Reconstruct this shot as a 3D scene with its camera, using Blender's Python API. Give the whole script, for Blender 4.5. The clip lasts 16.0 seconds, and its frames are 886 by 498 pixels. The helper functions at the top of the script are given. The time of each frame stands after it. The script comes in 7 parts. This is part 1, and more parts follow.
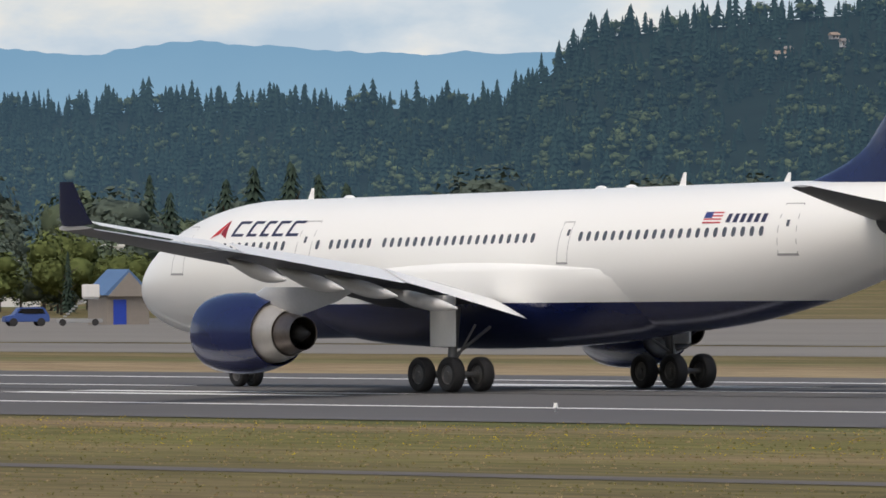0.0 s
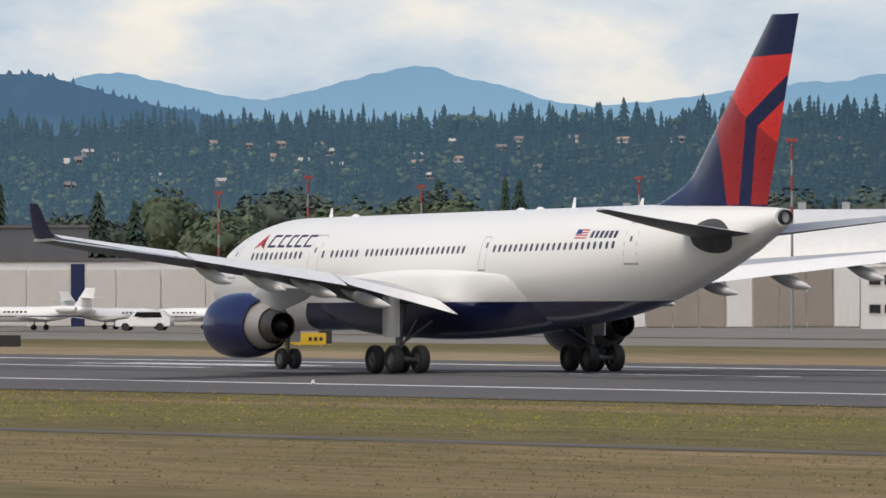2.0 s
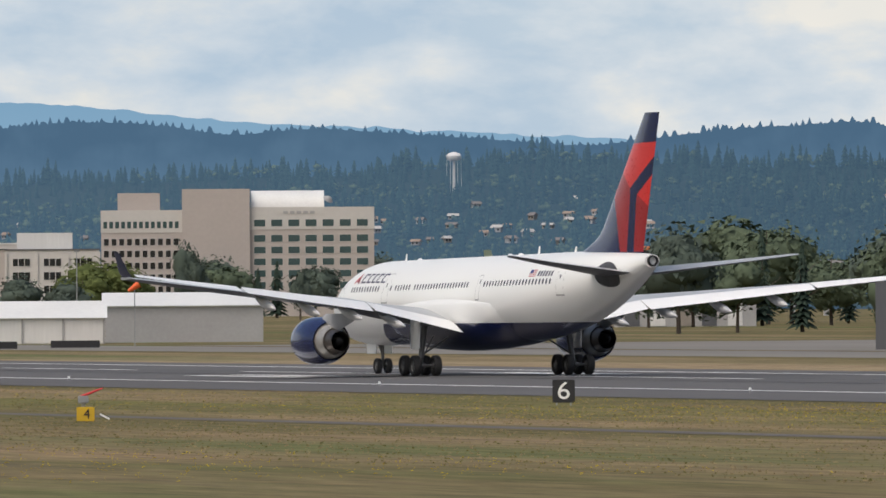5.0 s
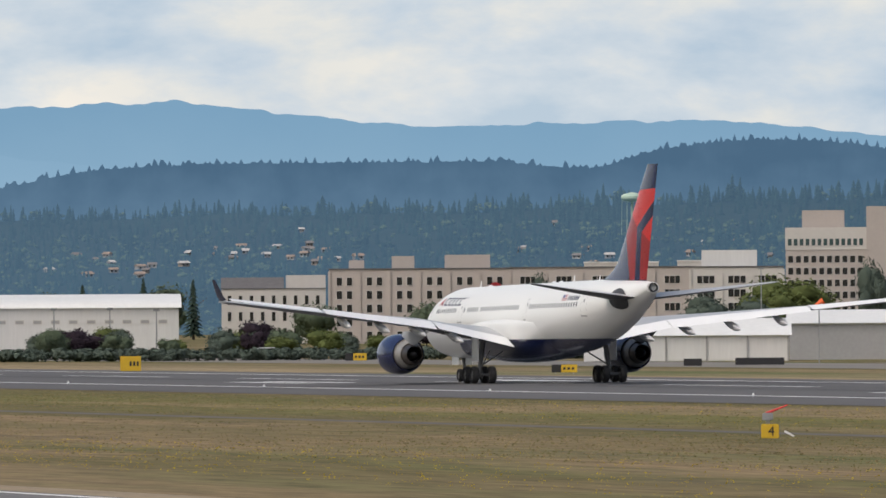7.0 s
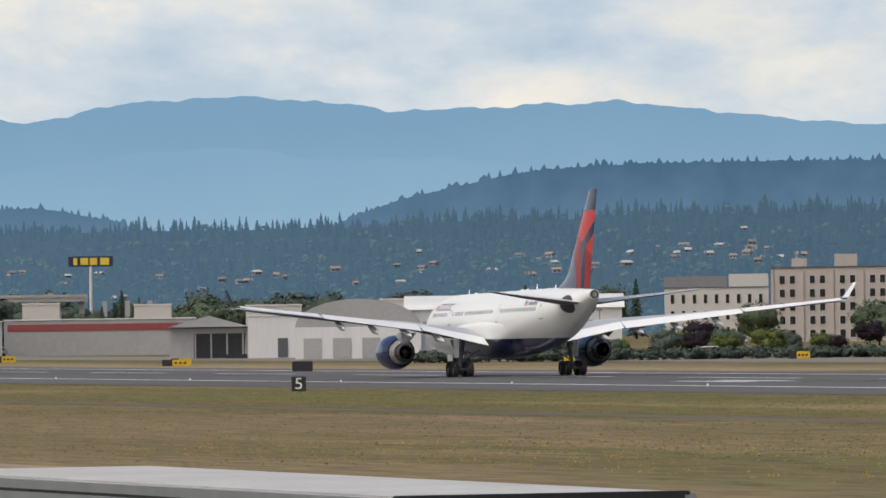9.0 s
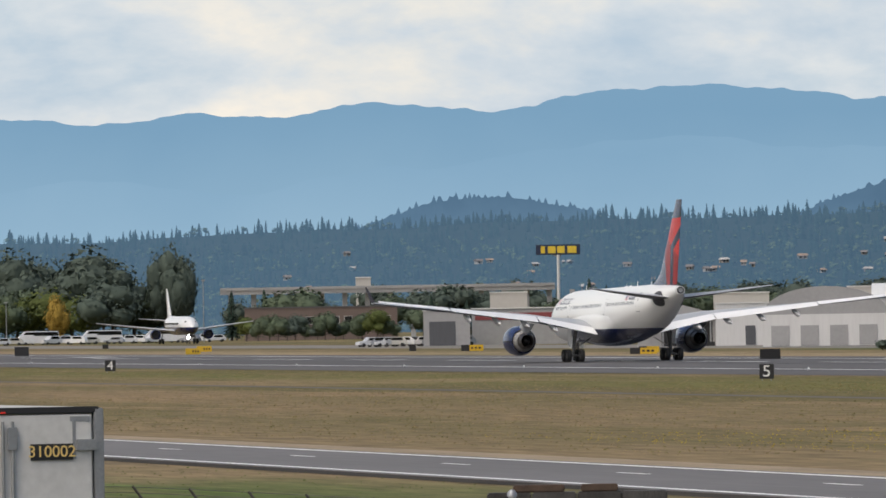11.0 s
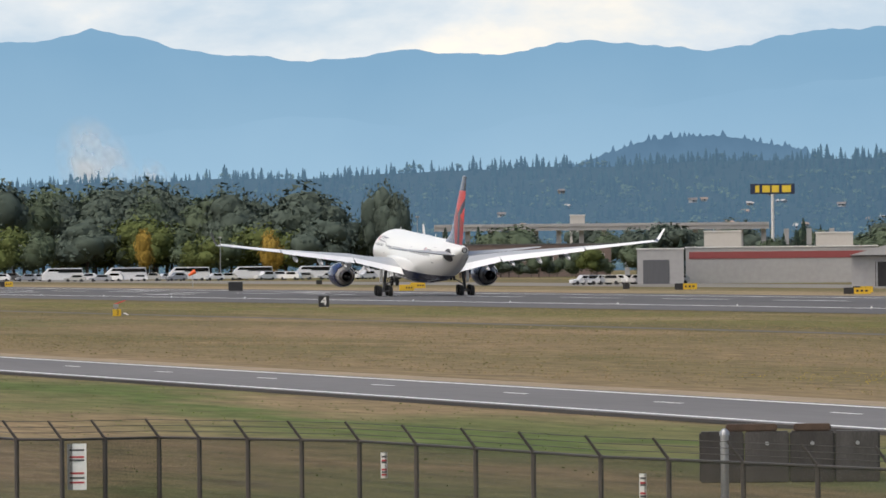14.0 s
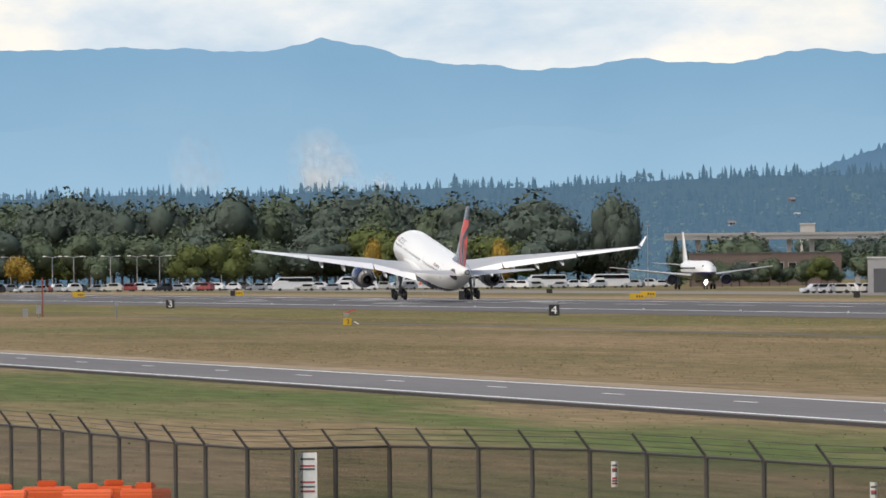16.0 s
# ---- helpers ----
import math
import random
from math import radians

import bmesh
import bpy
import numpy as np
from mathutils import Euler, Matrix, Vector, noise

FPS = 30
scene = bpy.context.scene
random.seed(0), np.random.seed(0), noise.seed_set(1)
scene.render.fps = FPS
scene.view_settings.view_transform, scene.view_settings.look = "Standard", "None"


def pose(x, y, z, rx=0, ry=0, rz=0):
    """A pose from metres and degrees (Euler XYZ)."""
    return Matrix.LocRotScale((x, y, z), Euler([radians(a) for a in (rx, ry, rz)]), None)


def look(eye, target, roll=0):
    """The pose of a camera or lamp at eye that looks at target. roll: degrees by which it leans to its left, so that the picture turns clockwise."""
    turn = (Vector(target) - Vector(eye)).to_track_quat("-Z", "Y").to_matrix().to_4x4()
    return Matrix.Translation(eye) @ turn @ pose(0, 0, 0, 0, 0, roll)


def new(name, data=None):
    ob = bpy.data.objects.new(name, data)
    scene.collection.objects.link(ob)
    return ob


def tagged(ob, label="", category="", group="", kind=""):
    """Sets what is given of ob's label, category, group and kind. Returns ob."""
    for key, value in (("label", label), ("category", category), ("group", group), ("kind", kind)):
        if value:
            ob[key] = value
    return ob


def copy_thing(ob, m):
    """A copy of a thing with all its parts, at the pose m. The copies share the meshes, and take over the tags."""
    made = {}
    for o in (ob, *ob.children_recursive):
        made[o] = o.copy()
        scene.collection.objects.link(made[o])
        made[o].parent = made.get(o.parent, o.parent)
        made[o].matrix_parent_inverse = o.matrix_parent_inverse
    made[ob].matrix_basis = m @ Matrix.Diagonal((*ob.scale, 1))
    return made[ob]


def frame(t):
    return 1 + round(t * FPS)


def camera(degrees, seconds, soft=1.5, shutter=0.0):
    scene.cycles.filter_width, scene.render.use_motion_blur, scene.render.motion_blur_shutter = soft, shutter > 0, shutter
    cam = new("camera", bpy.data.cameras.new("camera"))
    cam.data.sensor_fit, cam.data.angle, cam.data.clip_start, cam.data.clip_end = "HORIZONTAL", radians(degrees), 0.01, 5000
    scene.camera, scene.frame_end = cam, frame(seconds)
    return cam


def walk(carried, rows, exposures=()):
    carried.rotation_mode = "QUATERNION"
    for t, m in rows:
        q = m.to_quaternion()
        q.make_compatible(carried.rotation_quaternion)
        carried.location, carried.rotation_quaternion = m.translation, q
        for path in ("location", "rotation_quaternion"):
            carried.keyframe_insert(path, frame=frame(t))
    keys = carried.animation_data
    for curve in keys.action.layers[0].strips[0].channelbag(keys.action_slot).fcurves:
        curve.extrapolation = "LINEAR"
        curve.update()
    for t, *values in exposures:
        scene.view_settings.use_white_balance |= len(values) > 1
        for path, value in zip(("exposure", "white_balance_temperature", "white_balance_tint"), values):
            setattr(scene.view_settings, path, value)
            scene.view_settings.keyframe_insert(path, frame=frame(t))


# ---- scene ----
EXPOSURE = 0.0
cam = camera(4.7589, 16.0, soft=1.6)
EYE_Z = 5.635
RUNWAY_Y = 242.5
CROWN = 0.24
# seconds, bearing to the left of the runway's normal, tilt, lean
VIEW = [
    (0.0, 55.035, 0.020, -0.427),
    (0.5, 57.014, 0.045, -0.343),
    (1.0, 58.664, 0.036, -0.160),
    (1.5, 60.523, 0.037, -0.407),
    (2.0, 62.245, 0.065, -0.208),
    (2.5, 63.769, 0.119, -0.314),
    (3.0, 65.347, 0.125, -0.447),
    (5.5, 70.871, 0.291, -0.356),
    (6.0, 71.729, 0.333, -0.321),
    (6.5, 72.607, 0.324, -0.180),
    (7.0, 73.658, 0.353, -0.361),
    (7.5, 74.337, 0.347, -0.106),
    (8.0, 74.825, 0.371, -0.467),
    (8.5, 75.322, 0.373, -0.557),
    (9.0, 76.036, 0.372, -0.786),
    (9.5, 76.759, 0.377, -0.939),
    (10.0, 77.491, 0.399, -0.986),
    (12.5, 79.417, 0.214, -0.607),
    (13.0, 79.574, 0.168, -0.376),
    (13.5, 79.589, 0.032, -0.403),
    (14.0, 79.703, 0.024, -0.522),
    (14.5, 80.136, 0.023, -0.573),
    (15.0, 80.478, 0.034, -0.384),
    (15.5, 80.775, 0.066, -0.276),
    (16.0, 80.940, 0.083, -0.570),
]
walk(cam, [(t, pose(0, 0, EYE_Z, 90 + tilt, 0, yaw) @ pose(0, 0, 0, 0, 0, lean)) for t, yaw, tilt, lean in VIEW],
     exposures=[(0.0, EXPOSURE), (11.0, EXPOSURE), (13.0, EXPOSURE + 0.12), (14.5, EXPOSURE + 0.22), (16.0, EXPOSURE + 0.22)])

# ---- light ----
SUN_ELEVATION, SUN_BEARING = radians(48), radians(35)
world = bpy.data.worlds.new("overcast_sky")
scene.world = world
world.use_nodes = True
_n = world.node_tree.nodes
_sky = _n.new("ShaderNodeTexSky")
_sky.sky_type, _sky.sun_disc = "NISHITA", False
_sky.sun_elevation, _sky.sun_rotation = SUN_ELEVATION, radians(145)
_sky.dust_density, _sky.ozone_density = 4.0, 0.6
_n["Background"].inputs["Strength"].default_value = 0.12
world.node_tree.links.new(_sky.outputs["Color"], _n["Background"].inputs["Color"])
sun = new("sun", bpy.data.lights.new("sun", "SUN"))
sun.data.energy, sun.data.angle, sun.data.color = 1.5, radians(22), (1.0, 0.95, 0.88)
sun.matrix_world = look((0, 0, 300), (-60, 110, 0))

# ---- materials ----


def mat(name, col, rough=0.6, metal=0.0, var=0.12, scale=1.0, bump=0.0, col2=None, spec=0.5, stretch=(1, 1, 1), island=0.0, fine=12.0, coat=0.0):
    """A surface with two scales of noise in its colour, roughness and relief; scale is in cycles a metre."""
    m = bpy.data.materials.new(name)
    m.use_nodes = True
    nt = m.node_tree
    b = nt.nodes["Principled BSDF"]
    b.inputs["Metallic"].default_value = metal
    b.inputs["Specular IOR Level"].default_value = spec
    b.inputs["Coat Weight"].default_value = coat
    tc = nt.nodes.new("ShaderNodeTexCoord")
    mp = nt.nodes.new("ShaderNodeMapping")
    mp.inputs["Scale"].default_value = stretch
    nt.links.new(tc.outputs["Object"], mp.inputs["Vector"])
    big, small = nt.nodes.new("ShaderNodeTexNoise"), nt.nodes.new("ShaderNodeTexNoise")
    for n, s, d in ((big, scale, 4), (small, scale * fine, 3)):
        n.inputs["Scale"].default_value, n.inputs["Detail"].default_value = s, d
        nt.links.new(mp.outputs["Vector"], n.inputs["Vector"])
    mix = nt.nodes.new("ShaderNodeMath")
    mix.operation = "MULTIPLY_ADD"
    nt.links.new(small.outputs["Fac"], mix.inputs[0])
    mix.inputs[1].default_value = 0.45
    half = nt.nodes.new("ShaderNodeMath")
    half.operation = "MULTIPLY"
    nt.links.new(big.outputs["Fac"], half.inputs[0])
    half.inputs[1].default_value = 0.55
    nt.links.new(half.outputs[0], mix.inputs[2])
    val = mix
    if island:
        geo = nt.nodes.new("ShaderNodeNewGeometry")
        add = nt.nodes.new("ShaderNodeMath")
        add.operation = "MULTIPLY_ADD"
        nt.links.new(geo.outputs["Random Per Island"], add.inputs[0])
        add.inputs[1].default_value = island
        off = nt.nodes.new("ShaderNodeMath")
        off.operation = "SUBTRACT"
        nt.links.new(mix.outputs[0], off.inputs[0])
        off.inputs[1].default_value = island / 2
        nt.links.new(off.outputs[0], add.inputs[2])
        val = add
    ramp = nt.nodes.new("ShaderNodeValToRGB")
    lo, hi = [c * (1 - var) for c in col], [min(1, c * (1 + var)) for c in (col2 or col)]
    ramp.color_ramp.elements[0].position, ramp.color_ramp.elements[0].color = 0.3, (*lo, 1)
    ramp.color_ramp.elements[1].position, ramp.color_ramp.elements[1].color = 0.7, (*hi, 1)
    nt.links.new(val.outputs[0], ramp.inputs["Fac"])
    nt.links.new(ramp.outputs["Color"], b.inputs["Base Color"])
    rr = nt.nodes.new("ShaderNodeMapRange")
    spread = 0.08 if var else 0.01
    rr.inputs["To Min"].default_value, rr.inputs["To Max"].default_value = max(0, rough - spread), min(1, rough + spread)
    nt.links.new(small.outputs["Fac"], rr.inputs["Value"])
    nt.links.new(rr.outputs["Result"], b.inputs["Roughness"])
    if bump:
        bp = nt.nodes.new("ShaderNodeBump")
        bp.inputs["Strength"].default_value, bp.inputs["Distance"].default_value = 0.6, bump
        nt.links.new(val.outputs[0], bp.inputs["Height"])
        nt.links.new(bp.outputs["Normal"], b.inputs["Normal"])
    return m


def glow(name, col, strength):
    m = bpy.data.materials.new(name)
    m.use_nodes = True
    b = m.node_tree.nodes["Principled BSDF"]
    b.inputs["Base Color"].default_value = (*col, 1)
    b.inputs["Emission Color"].default_value = (*col, 1)
    b.inputs["Emission Strength"].default_value = strength
    return m


WHITE = mat("white_aircraft_paint", (0.87, 0.87, 0.84), 0.30, var=0.0, scale=0.12, coat=0.2)
NAVY = mat("navy_aircraft_paint", (0.010, 0.017, 0.075), 0.22, var=0.15, scale=0.5, coat=0.25)
RED = mat("bright_red_paint", (0.62, 0.03, 0.03), 0.3, var=0.08, scale=0.5)
DARK_RED = mat("dark_red_paint", (0.30, 0.015, 0.022), 0.3, var=0.1, scale=0.5)
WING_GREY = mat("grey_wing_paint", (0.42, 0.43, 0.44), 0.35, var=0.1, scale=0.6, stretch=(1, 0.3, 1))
# Grey of the undersides, darkened to stand for the shade below the wing.
WING_UNDER_SHADED = mat("shaded_grey_underside", (0.065, 0.068, 0.075), 0.45, var=0.2, scale=0.8)
FLAP_WHITE = mat("pale_flap_paint", (0.86, 0.86, 0.85), 0.35, var=0.04, scale=0.6)
METAL = mat("bare_metal", (0.46, 0.44, 0.41), 0.42, 0.5, var=0.15, scale=2)
HOT_METAL = mat("heat_stained_metal", (0.20, 0.17, 0.15), 0.4, 0.85, var=0.3, scale=2)
PLATE = mat("worn_dark_plate", (0.075, 0.075, 0.080), 0.6, 0.2, var=0.3, scale=1.5)
FAIRING_GREY = mat("pale_grey_fairing_paint", (0.60, 0.60, 0.60), 0.4, var=0.08, scale=1.0)
# Sooty metal; the same dark also stands for shade inside open bays.
SOOT_AND_BAY_DARK = mat("sooty_metal_and_bay_shade", (0.03, 0.03, 0.032), 0.6, 0.3, var=0.3, scale=2)
RUBBER = mat("black_tyre_rubber", (0.022, 0.022, 0.023), 0.75, var=0.25, scale=4)
STRUT = mat("grey_gear_paint", (0.13, 0.13, 0.13), 0.4, 0.2, var=0.15, scale=3)
GLASS_DARK = mat("dark_window_glass", (0.015, 0.018, 0.022), 0.12, var=0.1, spec=0.8)
WINDOW_GREY = mat("grey_cabin_window", (0.10, 0.11, 0.13), 0.2, var=0.2)
SEAM = mat("grey_door_seam", (0.36, 0.36, 0.36), 0.5)
FLAG_BLUE = mat("flag_blue_paint", (0.03, 0.05, 0.2), 0.4)
FLAG_RED = mat("flag_red_paint", (0.5, 0.06, 0.07), 0.4)
LETTER = mat("dark_blue_lettering", (0.03, 0.035, 0.08), 0.4)

# ---- building helpers ----


def part(name, bm, material, parent=None, label="", smooth=False):
    me = bpy.data.meshes.new(name)
    bm.to_mesh(me)
    bm.free()
    for m in (material if isinstance(material, (list, tuple)) else [material]):
        me.materials.append(m)
    if smooth:
        me.shade_smooth()
        me.set_sharp_from_angle(angle=radians(38))
    ob = new(name, me)
    if parent:
        ob.parent = parent
    if label:
        tagged(ob, label)
    return ob


def empty(name, label, category, m=None, group="", kind=""):
    ob = new(name)
    ob.empty_display_size = 0.5
    if m is not None:
        ob.matrix_world = m
    return tagged(ob, label, category, group, kind)


def box(bm, x0, x1, y0, y1, z0, z1, bevel=0.0, m=None, mi=0):
    mm = Matrix.LocRotScale(((x0 + x1) / 2, (y0 + y1) / 2, (z0 + z1) / 2), None, (x1 - x0, y1 - y0, z1 - z0))
    r = bmesh.ops.create_cube(bm, size=1, matrix=(m @ mm) if m else mm)
    fs = {f for v in r["verts"] for f in v.link_faces}
    for f in fs:
        f.material_index = mi
    if bevel:
        es = list({e for f in fs for e in f.edges})
        bmesh.ops.bevel(bm, geom=es, offset=bevel, segments=2, affect="EDGES")
    return bm


def boxm(*a, **k):
    return box(bmesh.new(), *a, **k)


def tube(bm, p, q, r0, r1=None, seg=12, mi=0):
    """A tapered rod from p to q."""
    p, q = Vector(p), Vector(q)
    d = q - p
    mm = Matrix.Translation((p + q) / 2) @ d.to_track_quat("Z", "Y").to_matrix().to_4x4()
    r = bmesh.ops.create_cone(bm, cap_ends=True, segments=seg, radius1=r0, radius2=r0 if r1 is None else r1, depth=d.length, matrix=mm)
    for f in {f for v in r["verts"] for f in v.link_faces}:
        f.material_index = mi
    return bm


def loft(rings, close=True, caps=True):
    """A skin over rings of equal length."""
    bm = bmesh.new()
    vs = [[bm.verts.new(p) for p in ring] for ring in rings]
    n = len(rings[0])
    for a, b in zip(vs, vs[1:]):
        for i in range(n if close else n - 1):
            j = (i + 1) % n
            bm.faces.new((a[i], a[j], b[j], b[i]))
    if caps:
        bm.faces.new(vs[0][::-1])
        bm.faces.new(vs[-1])
    bmesh.ops.recalc_face_normals(bm, faces=bm.faces)
    return bm


def lathe(profile, seg=32, axis="x", caps=False):
    """A body of revolution: (along, radius) pairs."""
    rings = []
    for a, r in profile:
        rings.append([(a, r * math.cos(k * math.tau / seg), r * math.sin(k * math.tau / seg)) for k in range(seg)])
    if axis == "y":
        rings = [[(p[1], p[0], p[2]) for p in ring] for ring in rings]
    if axis == "z":
        rings = [[(p[1], p[2], p[0]) for p in ring] for ring in rings]
    return loft(rings, caps=caps)


def heading(bearing, dist, z=0.0):
    """A place at a bearing from the spectator's stand."""
    b = radians(bearing)
    return Vector((-math.sin(b) * dist, math.cos(b) * dist, z))

# ---- ground and runway ----


def grass_material():
    """Dry airfield grass: bands across the field, broken by patches and mowing streaks."""
    m = mat("airfield_grass", (0.11, 0.10, 0.04), 0.95, var=0.2, scale=0.05, spec=0.08, bump=0.08, stretch=(0.35, 1, 1))
    nt = m.node_tree
    b = nt.nodes["Principled BSDF"]
    tc = nt.nodes.new("ShaderNodeTexCoord")
    sep = nt.nodes.new("ShaderNodeSeparateXYZ")
    nt.links.new(tc.outputs["Object"], sep.inputs[0])
    mp = nt.nodes.new("ShaderNodeMapping")
    mp.inputs["Scale"].default_value = (0.16, 1, 1)
    nt.links.new(tc.outputs["Object"], mp.inputs["Vector"])
    n1 = nt.nodes.new("ShaderNodeTexNoise")
    n1.inputs["Scale"].default_value, n1.inputs["Detail"].default_value = 0.09, 6
    nt.links.new(mp.outputs["Vector"], n1.inputs["Vector"])
    mv = nt.nodes.new("ShaderNodeMath")
    mv.operation = "MULTIPLY_ADD"
    mv.inputs[1].default_value = 46
    nt.links.new(n1.outputs["Fac"], mv.inputs[0])
    nt.links.new(sep.outputs["Y"], mv.inputs[2])
    rng = nt.nodes.new("ShaderNodeMapRange")
    rng.inputs["From Min"].default_value, rng.inputs["From Max"].default_value = 23, 423
    nt.links.new(mv.outputs[0], rng.inputs["Value"])
    ramp = nt.nodes.new("ShaderNodeValToRGB")
    e = ramp.color_ramp.elements
    green, tan, olive, pale = (0.086, 0.122, 0.034, 1), (0.215, 0.162, 0.088, 1), (0.140, 0.118, 0.052, 1), (0.29, 0.225, 0.135, 1)
    stops = [(0.0, green), (0.08, green), (0.125, tan), (0.15, green), (0.185, tan), (0.225, tan), (0.27, olive), (0.31, tan), (0.36, olive), (0.40, olive), (0.44, (0.150, 0.140, 0.048, 1)), (0.50, olive), (0.66, pale), (0.74, pale), (0.80, olive)]
    for i, (p, c) in enumerate(stops):
        k = e[i] if i < 2 else e.new(p)
        k.position, k.color = p, c
    nt.links.new(rng.outputs["Result"], ramp.inputs["Fac"])
    base = ramp.outputs["Color"]
    for patch, colour, scale, lo, hi, most in (("dry", (0.27, 0.195, 0.115, 1), 0.045, 0.50, 0.62, 0.75), ("green", (0.090, 0.118, 0.036, 1), 0.028, 0.54, 0.66, 0.7), ("bare", (0.125, 0.100, 0.070, 1), 0.16, 0.60, 0.70, 0.6)):
        np_, rp, mp_ = nt.nodes.new("ShaderNodeTexNoise"), nt.nodes.new("ShaderNodeMapRange"), nt.nodes.new("ShaderNodeMix")
        np_.label = patch
        np_.inputs["Scale"].default_value, np_.inputs["Detail"].default_value, np_.inputs["Roughness"].default_value = scale, 7, 0.6
        nt.links.new(mp.outputs["Vector"], np_.inputs["Vector"])
        for key, v in (("From Min", lo), ("From Max", hi), ("To Min", 0.0), ("To Max", most)):
            rp.inputs[key].default_value = v
        nt.links.new(np_.outputs["Fac"], rp.inputs["Value"])
        mp_.data_type = "RGBA"
        nt.links.new(rp.outputs["Result"], mp_.inputs[0])
        nt.links.new(base, mp_.inputs[6])
        mp_.inputs[7].default_value = colour
        base = mp_.outputs[2]
    n2 = nt.nodes.new("ShaderNodeTexNoise")
    n2.inputs["Scale"].default_value, n2.inputs["Detail"].default_value, n2.inputs["Roughness"].default_value = 0.8, 6, 0.7
    nt.links.new(mp.outputs["Vector"], n2.inputs["Vector"])
    r2 = nt.nodes.new("ShaderNodeMapRange")
    r2.inputs["From Min"].default_value, r2.inputs["From Max"].default_value = 0.3, 0.7
    r2.inputs["To Min"].default_value, r2.inputs["To Max"].default_value = 0.55, 1.42
    nt.links.new(n2.outputs["Fac"], r2.inputs["Value"])
    mx = nt.nodes.new("ShaderNodeMix")
    mx.data_type, mx.blend_type = "RGBA", "MULTIPLY"
    mx.inputs[0].default_value = 1.0
    nt.links.new(base, mx.inputs[6])
    nt.links.new(r2.outputs["Result"], mx.inputs[7])
    nt.links.new(mx.outputs[2], b.inputs["Base Color"])
    return m


GRASS = grass_material()
ASPHALT = mat("worn_asphalt", (0.110, 0.106, 0.104), 0.85, var=0.16, scale=0.05, stretch=(0.1, 1, 1), spec=0.25, bump=0.004)
OLD_ASPHALT = mat("old_brown_asphalt", (0.12, 0.11, 0.10), 0.9, var=0.2, scale=0.2, spec=0.2)
CONCRETE = mat("pale_concrete", (0.20, 0.185, 0.165), 0.85, var=0.15, scale=0.05, stretch=(0.2, 1, 1), spec=0.25)
PAINT = mat("white_road_paint", (0.80, 0.80, 0.78), 0.7, var=0.10, scale=0.5)
YELLOW = mat("yellow_sign_paint", (0.62, 0.40, 0.02), 0.5, var=0.08)
BLACK = mat("black_sign_paint", (0.02, 0.02, 0.022), 0.5, var=0.2)
RUBBER_MARK = mat("rubber_marks", (0.080, 0.078, 0.077), 0.8, var=0.2, scale=0.08, stretch=(0.03, 1, 1))


def strip(name, material, x0, x1, y0, y1, z, label="", parent=None, crown=0.0, nx=40, ny=8):
    bm = bmesh.new()
    vs = []
    for j in range(ny + 1):
        y = y0 + (y1 - y0) * j / ny
        c = crown * (1 - abs(2 * j / ny - 1))
        vs.append([bm.verts.new((x0 + (x1 - x0) * i / nx, y, z + c)) for i in range(nx + 1)])
    for j in range(ny):
        for i in range(nx):
            bm.faces.new((vs[j][i], vs[j][i + 1], vs[j + 1][i + 1], vs[j + 1][i]))
    ob = part(name, bm, material, parent)
    if label:
        tagged(ob, label, kind="structure")
    return ob


def crown_z(y):
    return 0.03 + (CROWN - 0.02) * (1 - abs(y - RUNWAY_Y) / 39)


ground = strip("ground", GRASS, -5200, 800, -600, 3500, 0.0, "flat airfield of dry brown and green grass", nx=60, ny=60)
runway = strip("road", ASPHALT, -4200, 200, RUNWAY_Y - 39, RUNWAY_Y + 39, 0.03, "long dark grey asphalt runway with white markings", crown=CROWN - 0.02)


def marking(parent, x0, x1, y, w, name="painted_line", material=PAINT, z=None):
    z = crown_z(y) + 0.008 if z is None else z
    return part(name, boxm(x0, x1, y - w / 2, y + w / 2, z - 0.006, z), material, parent)


for _y in (RUNWAY_Y - 23.5, RUNWAY_Y + 23.5):
    marking(runway, -3200, 100, _y, 0.95)
for _k in range(52):
    marking(runway, -60.0 - _k * 61 - 36.6, -60.0 - _k * 61, RUNWAY_Y, 0.7, "centre_dash")
for _x in (-349, -508, -672, -838, -1500, -1656):
    for _dy in (-11.5, -8.2, 8.2, 11.5):
        marking(runway, _x - 11.4, _x + 11.4, RUNWAY_Y + _dy, 1.6, "touchdown_bar")
marking(runway, -1900, 60, RUNWAY_Y - 5.2, 3.4, "tyre_rubber", RUBBER_MARK, crown_z(RUNWAY_Y - 3.5) + 0.003)
marking(runway, -1900, 60, RUNWAY_Y + 5.2, 3.4, "tyre_rubber", RUBBER_MARK, crown_z(RUNWAY_Y + 3.5) + 0.003)

taxiway = strip("road_taxiway", CONCRETE, -3600, 200, 338, 372, 0.02, "pale concrete taxiway beyond the runway")
apron = strip("pavement_apron", CONCRETE, -1120, 200, 376, 520, 0.03, "pale concrete apron before the hangars")
cross_path = strip("road_path", OLD_ASPHALT, -1200, 100, 153.6, 156.2, 0.015, "narrow old asphalt track in the grass")
PALE_ASPHALT = mat("sun_bleached_asphalt", (0.165, 0.160, 0.158), 0.88, var=0.18, scale=0.12, stretch=(0.1, 1, 1), spec=0.2, bump=0.004)
perimeter = strip("road_perimeter", PALE_ASPHALT, -1500, 60, 72.3, 83.6, 0.02, "grey asphalt perimeter road with white edge lines")
